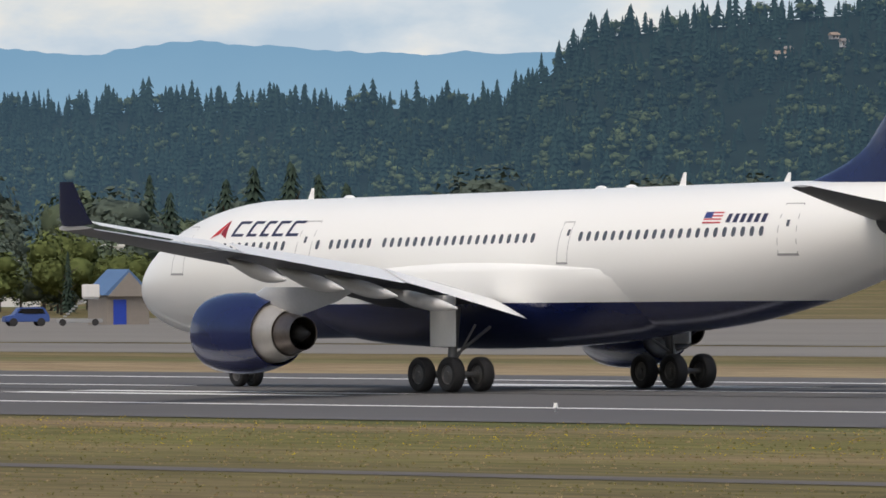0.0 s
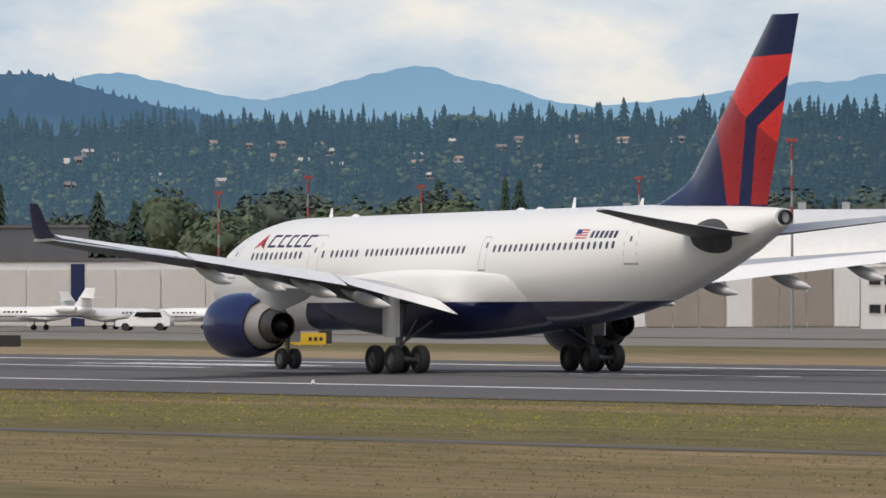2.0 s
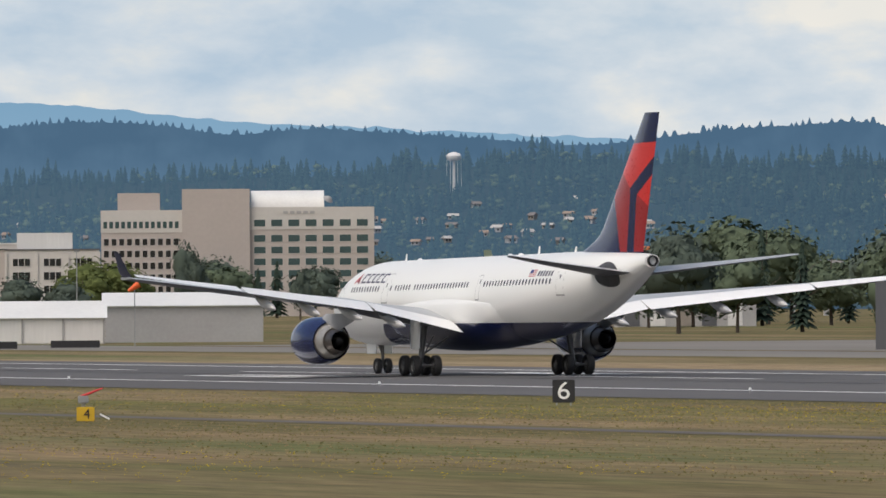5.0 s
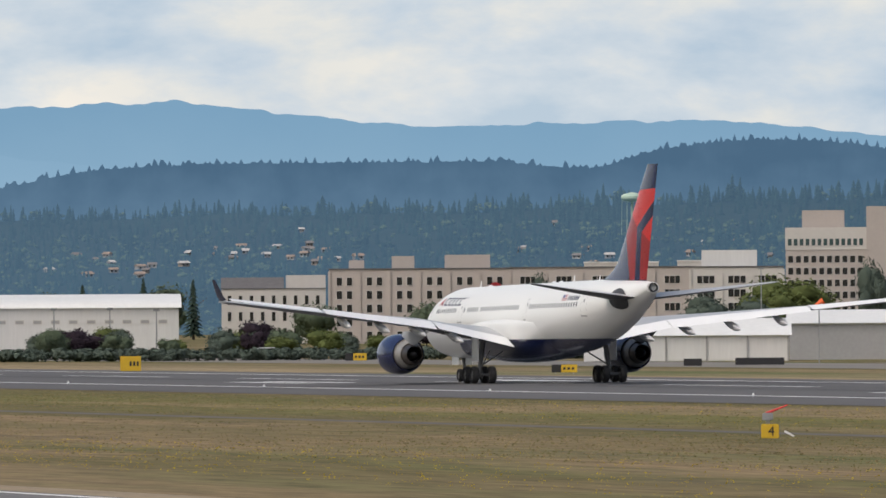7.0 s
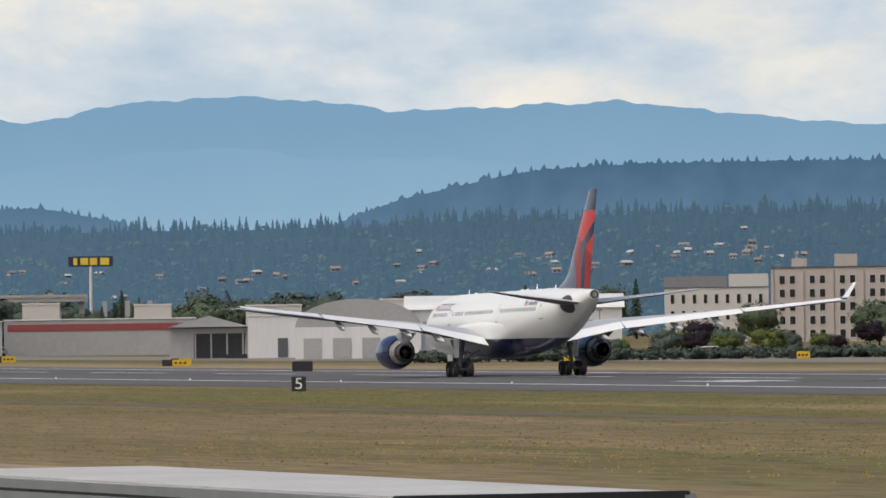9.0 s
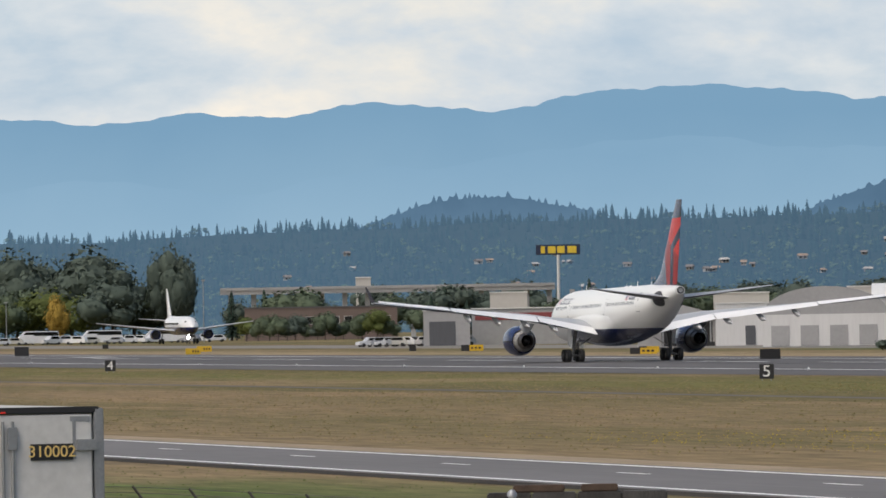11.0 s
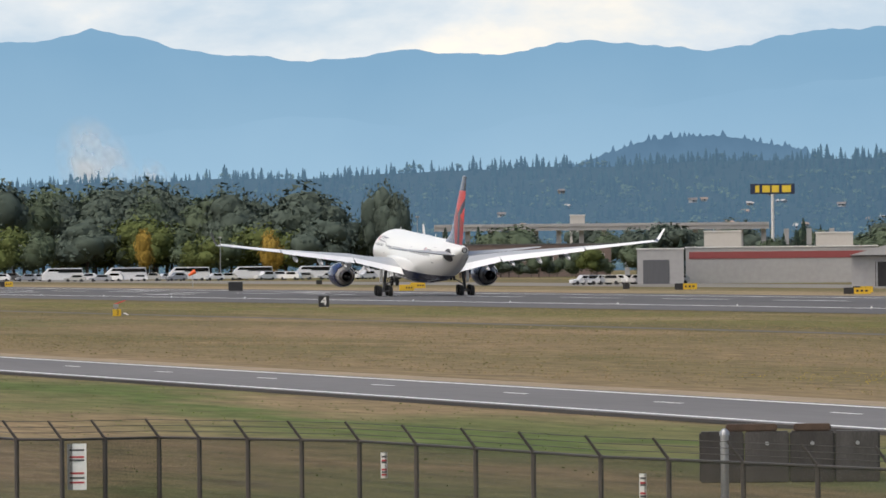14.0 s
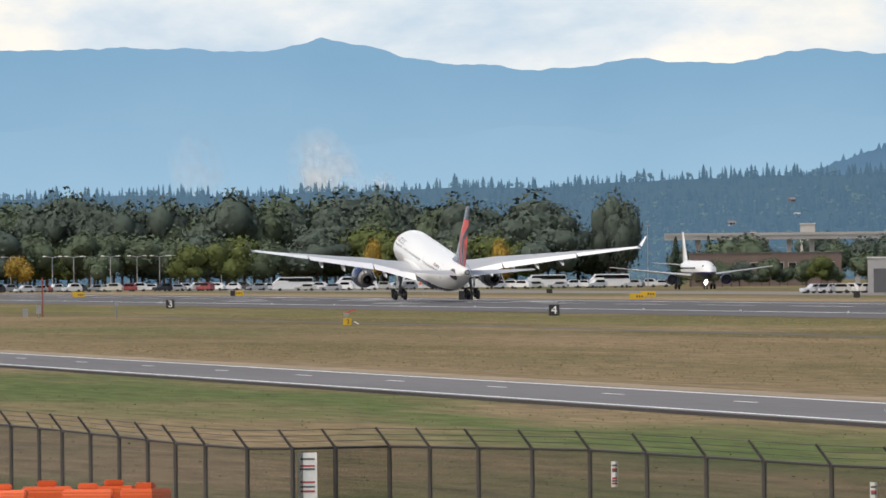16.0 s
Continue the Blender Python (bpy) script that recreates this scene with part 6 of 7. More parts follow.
def business_jet(label, m, L, paint, stripe):
    """Nose to +x; all sizes follow the length."""
    ob = empty("business_jet", label, "airplane", m)
    r = L * 0.055
    z = L * 0.115
    bm = lathe([(-L * .5, r * .12), (-L * .40, r * .55), (-L * .25, r * .92), (-L * .12, r), (L * .24, r), (L * .34, r * .88), (L * .42, r * .6), (L * .48, r * .25), (L * .5, r * .05)], 24, "x", True)
    for v in bm.verts:
        if v.co.x < -L * .12:
            v.co.z += (-L * .12 - v.co.x) * 0.10
        if v.co.x > L * .3:
            v.co.z -= (v.co.x - L * .3) * 0.12
    part("fuselage", bm, paint, ob, smooth=True).location = (0, 0, z)
    for s_ in (-1, 1):
        rr = [[(-(px + GEAR_X), s_ * y, pz) for px, py, pz in airfoil(-x0, -x1, zz, .10, 0, 0, 0, 8)] for y, x0, x1, zz in ((r * .5, L * .08, -L * .16, z - r * .8), (L * .42, -L * .10, -L * .17, z - r * .3))]
        part("wing", loft(rr), paint, ob, smooth=True)
        part("engine", lathe([(0, r * .34), (L * .03, r * .45), (L * .10, r * .45), (L * .16, r * .3)], 16, "x", True), paint, ob, smooth=True).location = (-L * .40, s_ * r * 1.35, z + r * .65)
        rr = [[(-(px + GEAR_X), s_ * y, pz) for px, py, pz in airfoil(-x0, -x1, zz, .10, 0, 0, 0, 6)] for y, x0, x1, zz in ((0, -L * .40, -L * .49, z + L * .115), (L * .15, -L * .46, -L * .51, z + L * .12))]
        part("tailplane", loft(rr), paint, ob, smooth=True)
        part("main_wheel", lathe([(-.1, .05), (-.1, L * .02), (.1, L * .02), (.1, .05)], 14, "y", True), RUBBER, ob).location = (-L * .06, s_ * L * .09, L * .02)
        part("gear_leg", tube(bmesh.new(), (-L * .06, s_ * L * .09, L * .02), (-L * .06, s_ * L * .07, z - r * .6), .06), STRUT, ob)
        part("stripe", boxm(-L * .38, L * .40, s_ * r * .93 - .02, s_ * r * .99 + .03 * s_ if s_ > 0 else s_ * r * .9, z - r * .32, z - r * .2), stripe, ob)
        for k in range(6):
            part("cabin_window", boxm(L * .02 + k * L * .035, L * .04 + k * L * .035, s_ * r * .95 - .03, s_ * r * .95 + .03, z + r * .2, z + r * .42), GLASS_DARK, ob)
    rr = [[(-(px + GEAR_X), py_, zz) for px, _q, py_ in airfoil(-x0, -x1, 0, .10, 0, 0, 0, 6)] for x0, x1, zz in ((-L * .32, -L * .49, z + r * .5), (-L * .44, -L * .52, z + L * .19))]
    part("fin", loft(rr), [paint], ob, smooth=True)
    part("windscreen", boxm(L * .36, L * .40, -r * .5, r * .5, z + r * .25, z + r * .52, 0.05), GLASS_DARK, ob)
    part("nose_wheel", lathe([(-.08, .04), (-.08, L * .015), (.08, L * .015), (.08, .04)], 14, "y", True), RUBBER, ob).location = (L * .36, 0, L * .015)
    part("nose_leg", tube(bmesh.new(), (L * .36, 0, .2), (L * .36, 0, z - r * .5), .05), STRUT, ob)
    return ob


business_jet("cream business jet with gold stripes on the apron", lot(66.98, 960, -4) @ pose(0, 0, .03), 14.6, CREAM, GOLD)
business_jet("white business jet parked behind the cream one", lot(66.35, 985, 20) @ pose(0, 0, .03), 11, JET_WHITE, NAVY)
business_jet("small white business jet with dark stripe", lot(62.62, 855, 200) @ pose(0, 0, .03), 11.5, JET_WHITE, NAVY)
business_jet("white business jet with tall tail beside terminal", lot(62.9, 878, 210) @ pose(0, 0, .03), 13, JET_WHITE, FLAG_RED)
business_jet("white business jet in a parked row", lot(64.45, 885, 150) @ pose(0, 0, .03), 11.5, JET_WHITE, NAVY)
business_jet("white business jet with dark tail stripe", lot(64.0, 890, 30) @ pose(0, 0, .03), 10.5, JET_WHITE, GOLD)
business_jet("white business jet before the pale hangar", lot(63.55, 888, 160) @ pose(0, 0, .03), 10.5, JET_WHITE, NAVY)


def small_airliner(name, label, m, paint, belly, tail, lit):
    """A single-aisle twin jet, nose to +x."""
    ob = empty(name, label, "airplane", m)
    z, r, L = 3.9, 1.98, 36.0
    bm = lathe([(-18, .2), (-14, .95), (-9, 1.75), (-5, r), (12, r), (14.5, 1.85), (16.5, 1.3), (17.6, .6), (18, .1)], 32, "x", True)
    for v in bm.verts:
        if v.co.x < -5:
            v.co.z += (-5 - v.co.x) * 0.085
        if v.co.x > 13:
            v.co.z -= (v.co.x - 13) * 0.12
    bmesh.ops.bisect_plane(bm, geom=bm.verts[:] + bm.edges[:] + bm.faces[:], plane_co=(0, 0, -.35), plane_no=(0, 0, 1))
    for f in bm.faces:
        if f.calc_center_median().z < -.35:
            f.material_index = 1
    part("fuselage", bm, [paint, belly], ob, smooth=True).location = (0, 0, z)
    for s_ in (-1, 1):
        rr = [[(-(px + GEAR_X), s_ * y, pz) for px, py, pz in airfoil(-x0, -x1, zz, .11, 0, 0, 0, 8)] for y, x0, x1, zz in ((1.0, 4.5, -3.4, z - 1.2), (5.6, 1.6, -3.3, z - .65), (17.0, -5.2, -6.8, z + .75))]
        part("wing", loft(rr), WING_GREY, ob, smooth=True)
        e = part("engine", lathe([(-3.2, .55), (-2.6, .75), (-1.2, 1.05), (.4, 1.1), (1.0, .98), (.8, .85), (0.2, .80)], 24), belly, ob, smooth=True)
        e.location = (3.4, s_ * 5.7, 2.05)
        part("fan_disc", lathe([(.25, .82), (.25, .2), (.6, .02)], 20), SOOT_AND_BAY_DARK, e)
        rr = [[(-(px + GEAR_X), s_ * y, pz) for px, py, pz in airfoil(-x0, -x1, zz, .10, 0, 0, 0, 6)] for y, x0, x1, zz in ((.4, -13.2, -16.6, z + 1.1), (6.2, -16.2, -17.6, z + 1.6))]
        part("tailplane", loft(rr), WING_GREY, ob, smooth=True)
        for dy in (-.35, .35):
            part("main_wheel", lathe([(-.18, .1), (-.18, .56), (.18, .56), (.18, .1)], 16, "y", True), RUBBER, ob).location = (-1.2, s_ * 3.7 + dy, .56)
            if s_ > 0:
                part("nose_wheel", lathe([(-.1, .08), (-.1, .4), (.1, .4), (.1, .08)], 14, "y", True), RUBBER, ob).location = (12.0, dy * .8, .4)
        part("gear_leg", tube(bmesh.new(), (-1.2, s_ * 3.7, .5), (-1.2, s_ * 3.4, z - 1.0), .12), STRUT, ob)
        for k in range(30):
            part("cabin_window", boxm(-8.5 + k * .66, -8.2 + k * .66, s_ * 1.95 - .03, s_ * 1.95 + .03, z + .25, z + .6), GLASS_DARK, ob)
    rr = [[(-(px + GEAR_X), py_, zz) for px, _q, py_ in airfoil(-x0, -x1, 0, .10, 0, 0, 0, 6)] for x0, x1, zz in ((-10.5, -16.2, z + 1.6), (-15.4, -17.6, z + 8.0))]
    part("fin", loft(rr), tail, ob, smooth=True)
    part("windscreen", boxm(14.9, 15.7, -1.25, 1.25, z + .5, z + 1.0, 0.08), GLASS_DARK, ob)
    part("nose_leg", tube(bmesh.new(), (12, 0, .4), (12, 0, z - 1.5), .1), STRUT, ob)
    if lit:
        part("landing_light", tube(bmesh.new(), (12.2, 0, 1.35), (12.4, 0, 1.35), .32, .32, 16), LAMP, ob, "bright white nose light")
    return ob


LAMP = glow("landing_light", (1.0, 0.97, 0.9), 18.0)
taxiing_airliner = small_airliner("taxiing_airliner", "white airliner with navy belly taxiing, nose light on", lot(80, 2250), JET_WHITE, NAVY, JET_WHITE, True)
_g = small_airliner("unpainted_airliner", "airliner in green primer with pale tail, parked", lot(69.46, 1190, 66) @ pose(0, 0, 0.03) @ Matrix.Scale(0.87, 4), PRIMER, PRIMER, mat("pale_green_tail_primer", (0.50, 0.56, 0.34), 0.5, var=0.08), False)

# ---- airfield signs and fittings ----
SIGN_WHITE = mat("white_sign_figure", (0.85, 0.85, 0.83), 0.5)


def figures(text, size, parent, m, material=None, name="figure"):
    cu = bpy.data.curves.new(name, "FONT")
    cu.body, cu.size, cu.align_x, cu.align_y, cu.extrude = text, size, "CENTER", "CENTER", 0.01
    tmp = bpy.data.objects.new(name, cu)
    me = bpy.data.meshes.new_from_object(tmp)
    bpy.data.objects.remove(tmp)
    me.materials.append(material or SIGN_WHITE)
    ob = new(name, me)
    ob.parent, ob.matrix_basis = parent, m
    return ob


for _n, _x in (("6", -498), ("5", -802), ("4", -1104), ("3", -1409)):
    _b = math.degrees(math.atan2(-_x, 187.8))
    _o = empty("distance_sign", "black runway distance sign with white number " + _n, "sign", pose(_x, 187.8, 0, 0, 0, _b), "runway distance signs")
    part("board", boxm(-.56, .56, -.12, .12, .14, 1.28, 0.03), BLACK, _o)
    for _s in (-.35, .35):
        part("leg", boxm(_s - .04, _s + .04, -.04, .04, 0, .16), STEEL, _o)
    figures(_n, 1.25, _o, pose(0, -.135, .70, 90, 0, 0) @ Matrix.Diagonal((1.12, 1, 1, 1)))
# taxiway boards: bearing, distance, width, height, colour
for _b, _d, _w, _h, _c in ((73.01, 1005, 2.4, .75, 2), (72.32, 1116, 1.9, .75, 0), (71.96, 1131, 5.2, .75, 0), (77.48, 1330, 3.4, .8, 2), (77.16, 1577, 2.9, .6, 0), (76.80, 1142, 2.2, 1.1, 0), (80.82, 1650, 2.2, 1.4, 0), (80.37, 1968, 1.1, .8, 0), (79.90, 1594, 2.2, .9, 1),
                           (81.45, 2515, 2.4, 1.0, 2), (77.45, 1377, 2.6, .8, 2), (77.15, 1581, 3.0, .6, 0), (75.91, 1403, 2.9, .8, 0), (75.34, 1081, 2.1, 1.5, 1), (74.13, 1298, 2.6, .9, 2), (62.88, 717, .9, .9, 0), (58.19, 617, 1.7, .8, 1), (64.58, 701, 1.6, .75, 0), (62.96, 705, 2.1, .8, 1),
                           (79.84, 1708, 2.4, .9, 1), (78.40, 1536, 3.2, .9, 2), (78.72, 1577, 1.0, .8, 0), (63.10, 717, 2.0, .9, 1), (64.86, 739, 2.4, .8, 0), (82.9, 2000, 2.3, 1.0, 1), (82.05, 2000, 2.4, 1.0, 2), (70.1, 1200, 2.0, .9, 1)):
    _o = empty("taxiway_sign", ("black taxiway sign board", "yellow taxiway sign board", "black and yellow taxiway sign board")[_c] + " on short legs", "sign", lot(_b, _d), "taxiway signs")
    part("board", boxm(-_w / 2, _w / 2, -.1, .1, .12, .12 + _h, 0.03), YELLOW if _c == 1 else BLACK, _o)
    if _c == 2:
        part("yellow_panel", boxm(-_w * .12, _w / 2 + .01, -.115, -.09, .13, .11 + _h), YELLOW, _o)
    if _c:
        for _k in range(3):
            part("sign_mark", boxm(-_w * .05 + _k * _w * .17, _w * .05 + _k * _w * .17, -.13, -.11, .12 + _h * .35, .12 + _h * .65), BLACK, _o)
    for _s in (-.35, .35):
        part("leg", boxm(_s * _w - .04, _s * _w + .04, -.04, .04, 0, .14), STEEL, _o)
# yellow numbered boxes with an arm on top
for _n, _x, _y in (("4", -453, 148), ("3", -992, 149)):
    _b = math.degrees(math.atan2(-_x, _y))
    _o = empty("numbered_marker", "yellow marker box, number " + _n + ", grey device with red arm", "marker", pose(_x, _y, 0, 0, 0, _b))
    part("box", boxm(-.40, .40, -.25, .25, .02, .66, 0.03), YELLOW, _o)
    part("side_flap", boxm(.36, .85, -.03, .03, .28, .36, 0.0, pose(0, 0, 0, 0, 28, 0) @ pose(.05, 0, .28)), FLAP_WHITE, _o)
    part("stand", tube(bmesh.new(), (-.1, 0, .64), (-.1, 0, 1.0), .09), STEEL, _o)
    part("device", boxm(-.34, .14, -.16, .16, .82, 1.16, 0.04), STEEL, _o)
    part("arm", tube(bmesh.new(), (-.2, 0, 1.12), (.78, 0, 1.50), .07, .03), RED, _o, "red tapered arm")
    figures(_n, .62, _o, pose(.06, -.262, .33, 90, 0, 0), BLACK)
# runway edge lights
_src = None
for _k in range(30):
    _m = pose(-240 - _k * 60.0, 214.5, 0.05)
    if _src is None:
        _src = empty("edge_light", "small white runway edge light", "runway light", _m, "runway edge lights")
        part("stem", tube(bmesh.new(), (0, 0, 0), (0, 0, .22), .04), STEEL, _src)
        part("globe", tube(bmesh.new(), (0, 0, .2), (0, 0, .36), .09, .06, 12), SIGN_WHITE, _src)
    else:
        copy_thing(_src, _m)
# weather post and windsock
_o = empty("sensor_post", "slim red-brown pole with small grey equipment boxes", "pole", pose(-1222, 148, 0, 0, 0, 83))
part("pole", tube(bmesh.new(), (0, 0, 0), (0, 0, 4.6), .09), RED_BAND, _o)
part("cabinet", boxm(-.75, -.15, -.2, .2, .4, 1.4, 0.03), STEEL, _o)
part("cabinet_leg", boxm(-.5, -.4, -.05, .05, 0, .42), STEEL, _o)
part("rail", boxm(-2.3, -1.7, -.05, .05, 0, 1.0), STEEL, _o)
_o = empty("sensor_post", "short pale equipment post in the grass", "pole", pose(-1202, 154, 0, 0, 0, 83))
part("post", tube(bmesh.new(), (0, 0, 0), (0, 0, 1.9), .12), STEEL, _o)
part("head", boxm(-.25, .25, -.2, .2, 1.2, 1.6, 0.03), STEEL, _o)
for _b, _d, _z in ((71.64, 1190, 6.6), (81.05, 1900, 2.6)):
    _o = empty("windsock", "orange-red windsock on a thin pole", "windsock", lot(_b, _d))
    part("pole", tube(bmesh.new(), (0, 0, 0), (0, 0, _z + .3), .06), STEEL, _o)
    part("sock", tube(bmesh.new(), (-.7, 0, _z - .5), (.5, 0, _z + .3), .18, .42, 14), ORANGE, _o, "orange-red fabric cone")

# ---- fence, barriers, concrete block ----


def wire_mesh():
    m = bpy.data.materials.new("chain_link_wire")
    m.use_nodes = True
    nt = m.node_tree
    b = nt.nodes["Principled BSDF"]
    b.inputs["Base Color"].default_value, b.inputs["Roughness"].default_value, b.inputs["Metallic"].default_value = (0.062, 0.054, 0.040, 1), 0.7, 0.1
    tc = nt.nodes.new("ShaderNodeTexCoord")
    no = nt.nodes.new("ShaderNodeTexNoise")
    no.inputs["Scale"].default_value = 30
    nt.links.new(tc.outputs["Object"], no.inputs["Vector"])
    rng = nt.nodes.new("ShaderNodeMapRange")
    rng.inputs["To Min"].default_value, rng.inputs["To Max"].default_value = 0.30, 0.75
    nt.links.new(no.outputs["Fac"], rng.inputs["Value"])
    nt.links.new(rng.outputs["Result"], b.inputs["Alpha"])
    return m


CHAIN = wire_mesh()
FENCE_POST = mat("brown_weathered_post", (0.085, 0.075, 0.068), 0.6, 0.3, var=0.2, scale=2)
# posts by bearing; the fence bends twice
KNOTS = [(84.2, 258.0), (83.24, 233.0), (82.42, 209.0), (81.93, 200.0), (81.24, 202.0), (80.17, 196.0), (78.88, 179.0), (76.5, 160.0)]
_kb, _kd = [k[0] for k in KNOTS][::-1], [k[1] for k in KNOTS][::-1]


def fence_point(b, z=0.0):
    return heading(b, float(np.interp(b, _kb, _kd)), z)


fence = empty("chain_link_fence", "weathered chain-link fence with slanted barbed-wire arms", "fence", pose(0, 0, 0))
_posts = [84.02, 83.87, 83.72, 83.57, 83.42, 83.27, 83.12, 82.996, 82.844, 82.69, 82.537, 82.388, 82.227, 82.003, 81.76, 81.529, 81.238, 81.022, 80.761, 80.472, 80.162, 79.856, 79.537, 79.227, 78.865, 78.5, 78.1, 77.7, 77.3, 76.9]
FENCE_H = 2.2
for _b in _posts:
    _p = fence_point(_b)
    part("post", tube(bmesh.new(), _p, _p + Vector((0, 0, FENCE_H + .03)), .045, .045, 8), FENCE_POST, fence)
    _q = _p + Vector((0, 0, FENCE_H))
    _side = heading(_b - 90, 1.0) * -1
    part("barb_arm", tube(bmesh.new(), _q, _q + _side * .26 + Vector((0, 0, .36)), .028, .022, 6), FENCE_POST, fence)
for _b0, _b1 in zip(_posts, _posts[1:]):
    _p, _q = fence_point(_b0), fence_point(_b1)
    _up = Vector((0, 0, 1))
    part("top_rail", tube(bmesh.new(), _p + _up * FENCE_H, _q + _up * FENCE_H, .026, .026, 6), FENCE_POST, fence)
    _bm = bmesh.new()
    _bm.faces.new([_bm.verts.new(c) for c in (_p + _up * .05, _q + _up * .05, _q + _up * (FENCE_H - .02), _p + _up * (FENCE_H - .02))])
    part("wire_panel", _bm, CHAIN, fence, "rusty chain-link mesh")
    for _k in range(3):
        _u = .35 + .3 * _k
        _sa, _sb = heading(_b0 - 90, 1.0) * -1, heading(_b1 - 90, 1.0) * -1
        part("barbed_wire", tube(bmesh.new(), _p + _up * (FENCE_H + .36 * _u) + _sa * .26 * _u, _q + _up * (FENCE_H + .36 * _u) + _sb * .26 * _u, .006, .006, 4), FENCE_POST, fence)
for _b, _w, _z0, _z1, _lab in ((81.68, .36, 1.25, 2.12, "tall white warning sign with red unreadable lines"), (80.03, .12, 1.55, 2.02, "narrow white warning strip on the fence"), (78.64, .12, 1.45, 1.95, "narrow white warning strip on the fence")):
    _o = empty("fence_sign", _lab, "sign", pose(*(fence_point(_b) - heading(_b, .06)), 0, 0, _b), "fence signs")
    part("plate", boxm(-_w / 2, _w / 2, -.01, .01, _z0, _z1), SIGN_WHITE, _o)
    for _k, _u in enumerate((.12, .27, .34, .62, .72, .82)):
        part("text_bar", boxm(-_w * .38, _w * .38, -.016, -.010, _z1 - (_z1 - _z0) * _u - .035, _z1 - (_z1 - _z0) * _u), (STRUT, FLAG_RED)[_k % 2], _o)
for _k, _b in enumerate((83.32, 83.08, 82.86, 82.72, 82.55)):
    _o = empty("traffic_barrier", "orange plastic water-filled traffic barrier", "barrier", pose(*heading(_b, 212 + (_k % 2) * 3), 0, 0, _b + (-12, 8, -6, 14, 4)[_k]), "orange barriers")
    _bm = loft([[(x, y * w, z) for x, y in ((-.5, -1), (.5, -1), (.5, 1), (-.5, 1))] for z, w in ((0, .3), (.25, .28), (.5, .16), (1.15, .13), (1.24, .10))])
    bmesh.ops.bevel(_bm, geom=_bm.edges[:], offset=.03, segments=2, affect="EDGES")
    part("shell", _bm, ORANGE, _o)
    part("handle", boxm(-.2, .2, -.05, .05, 1.23, 1.36, 0.03), ORANGE, _o)
_o = empty("concrete_block", "stained dark concrete blocks with rusty grates on top", "concrete block", pose(*heading(77.85, 259), 0, 0, 78.5))
for _k in range(4):
    _x = -2.2 + _k * 1.1
    part("block", boxm(_x + .01, _x + 1.09, 0, 1.2, 0, 1.24, 0.04), mat("stained_concrete", (0.050 + .02 * (_k % 2), 0.047 + .02 * (_k % 2), 0.045 + .02 * (_k % 2)), 0.9, var=0.45, scale=1.2, stretch=(2, 2, .5)), _o)
    part("lifting_eye", tube(bmesh.new(), (_x + .55, -.05, .95), (_x + .55, .02, .95), .05, .05, 10), STEEL, _o)
for _x0, _x1 in ((-1.55, -.3), (.1, 1.0)):
    part("rusty_grate", boxm(_x0, _x1, .1, 1.0, 1.24, 1.42, 0.03), RUST, _o, "rusty steel grate")
_o = empty("bollard", "galvanised steel pipe bollard with round cap", "bollard", pose(*heading(78.2, 225)))
part("pipe", tube(bmesh.new(), (0, 0, 0), (0, 0, 1.75), .09, .09, 14), STEEL, _o)
part("cap", lathe([(1.74, .11), (1.82, .10), (1.88, .05), (1.89, .01)], 14, "z", True), STEEL, _o, smooth=True)

# dark shrubs and trees behind the parked cars
_r = random.Random(91)
for _k in range(22):
    plant(_r.choice(("broadleaf_tree", "green_tree", "broadleaf_tree")), 57.7 + _k * 0.055 + _r.uniform(-.02, .02), _r.uniform(985, 1030), _r.uniform(4.2, 6.8), _r.uniform(1.0, 1.5))
# bushes before the brick building
for _k in range(16):
    plant(_r.choice(("broadleaf_tree", "green_tree", "green_tree", "lime_tree")), 78.82 + _k * 0.052 + _r.uniform(-.02, .02), _r.uniform(2390, 2430), _r.uniform(3.5, 7.0), _r.uniform(0.9, 1.3))
# flag on a pole before the terminal
_o = empty("flagpole", "white flagpole with a red and white striped flag", "flag", lot(62.80, 880))
part("pole", tube(bmesh.new(), (0, 0, 0), (0, 0, 8.2), .08, .05, 8), HANGAR_WHITE, _o)
for _k in range(7):
    part("stripe", boxm(.08, 2.3, -.02, .02, 5.9 + _k * .22, 6.11 + _k * .22), FLAG_RED if _k % 2 == 0 else ROOF_WHITE, _o)
part("canton", boxm(.08, 1.0, -.03, .03, 6.6, 7.45), FLAG_BLUE, _o, "blue flag corner")

# ---- the lorry ----
TRAILER = mat("white_trailer_panel", (0.62, 0.62, 0.60), 0.5, var=0.12, scale=0.8)
TRAILER_ROOF = mat("dirty_white_roof", (0.50, 0.49, 0.46), 0.6, var=0.2, scale=0.6)
TAIL_LAMP = glow("red_marker_lamp", (0.6, 0.03, 0.02), 0.3)


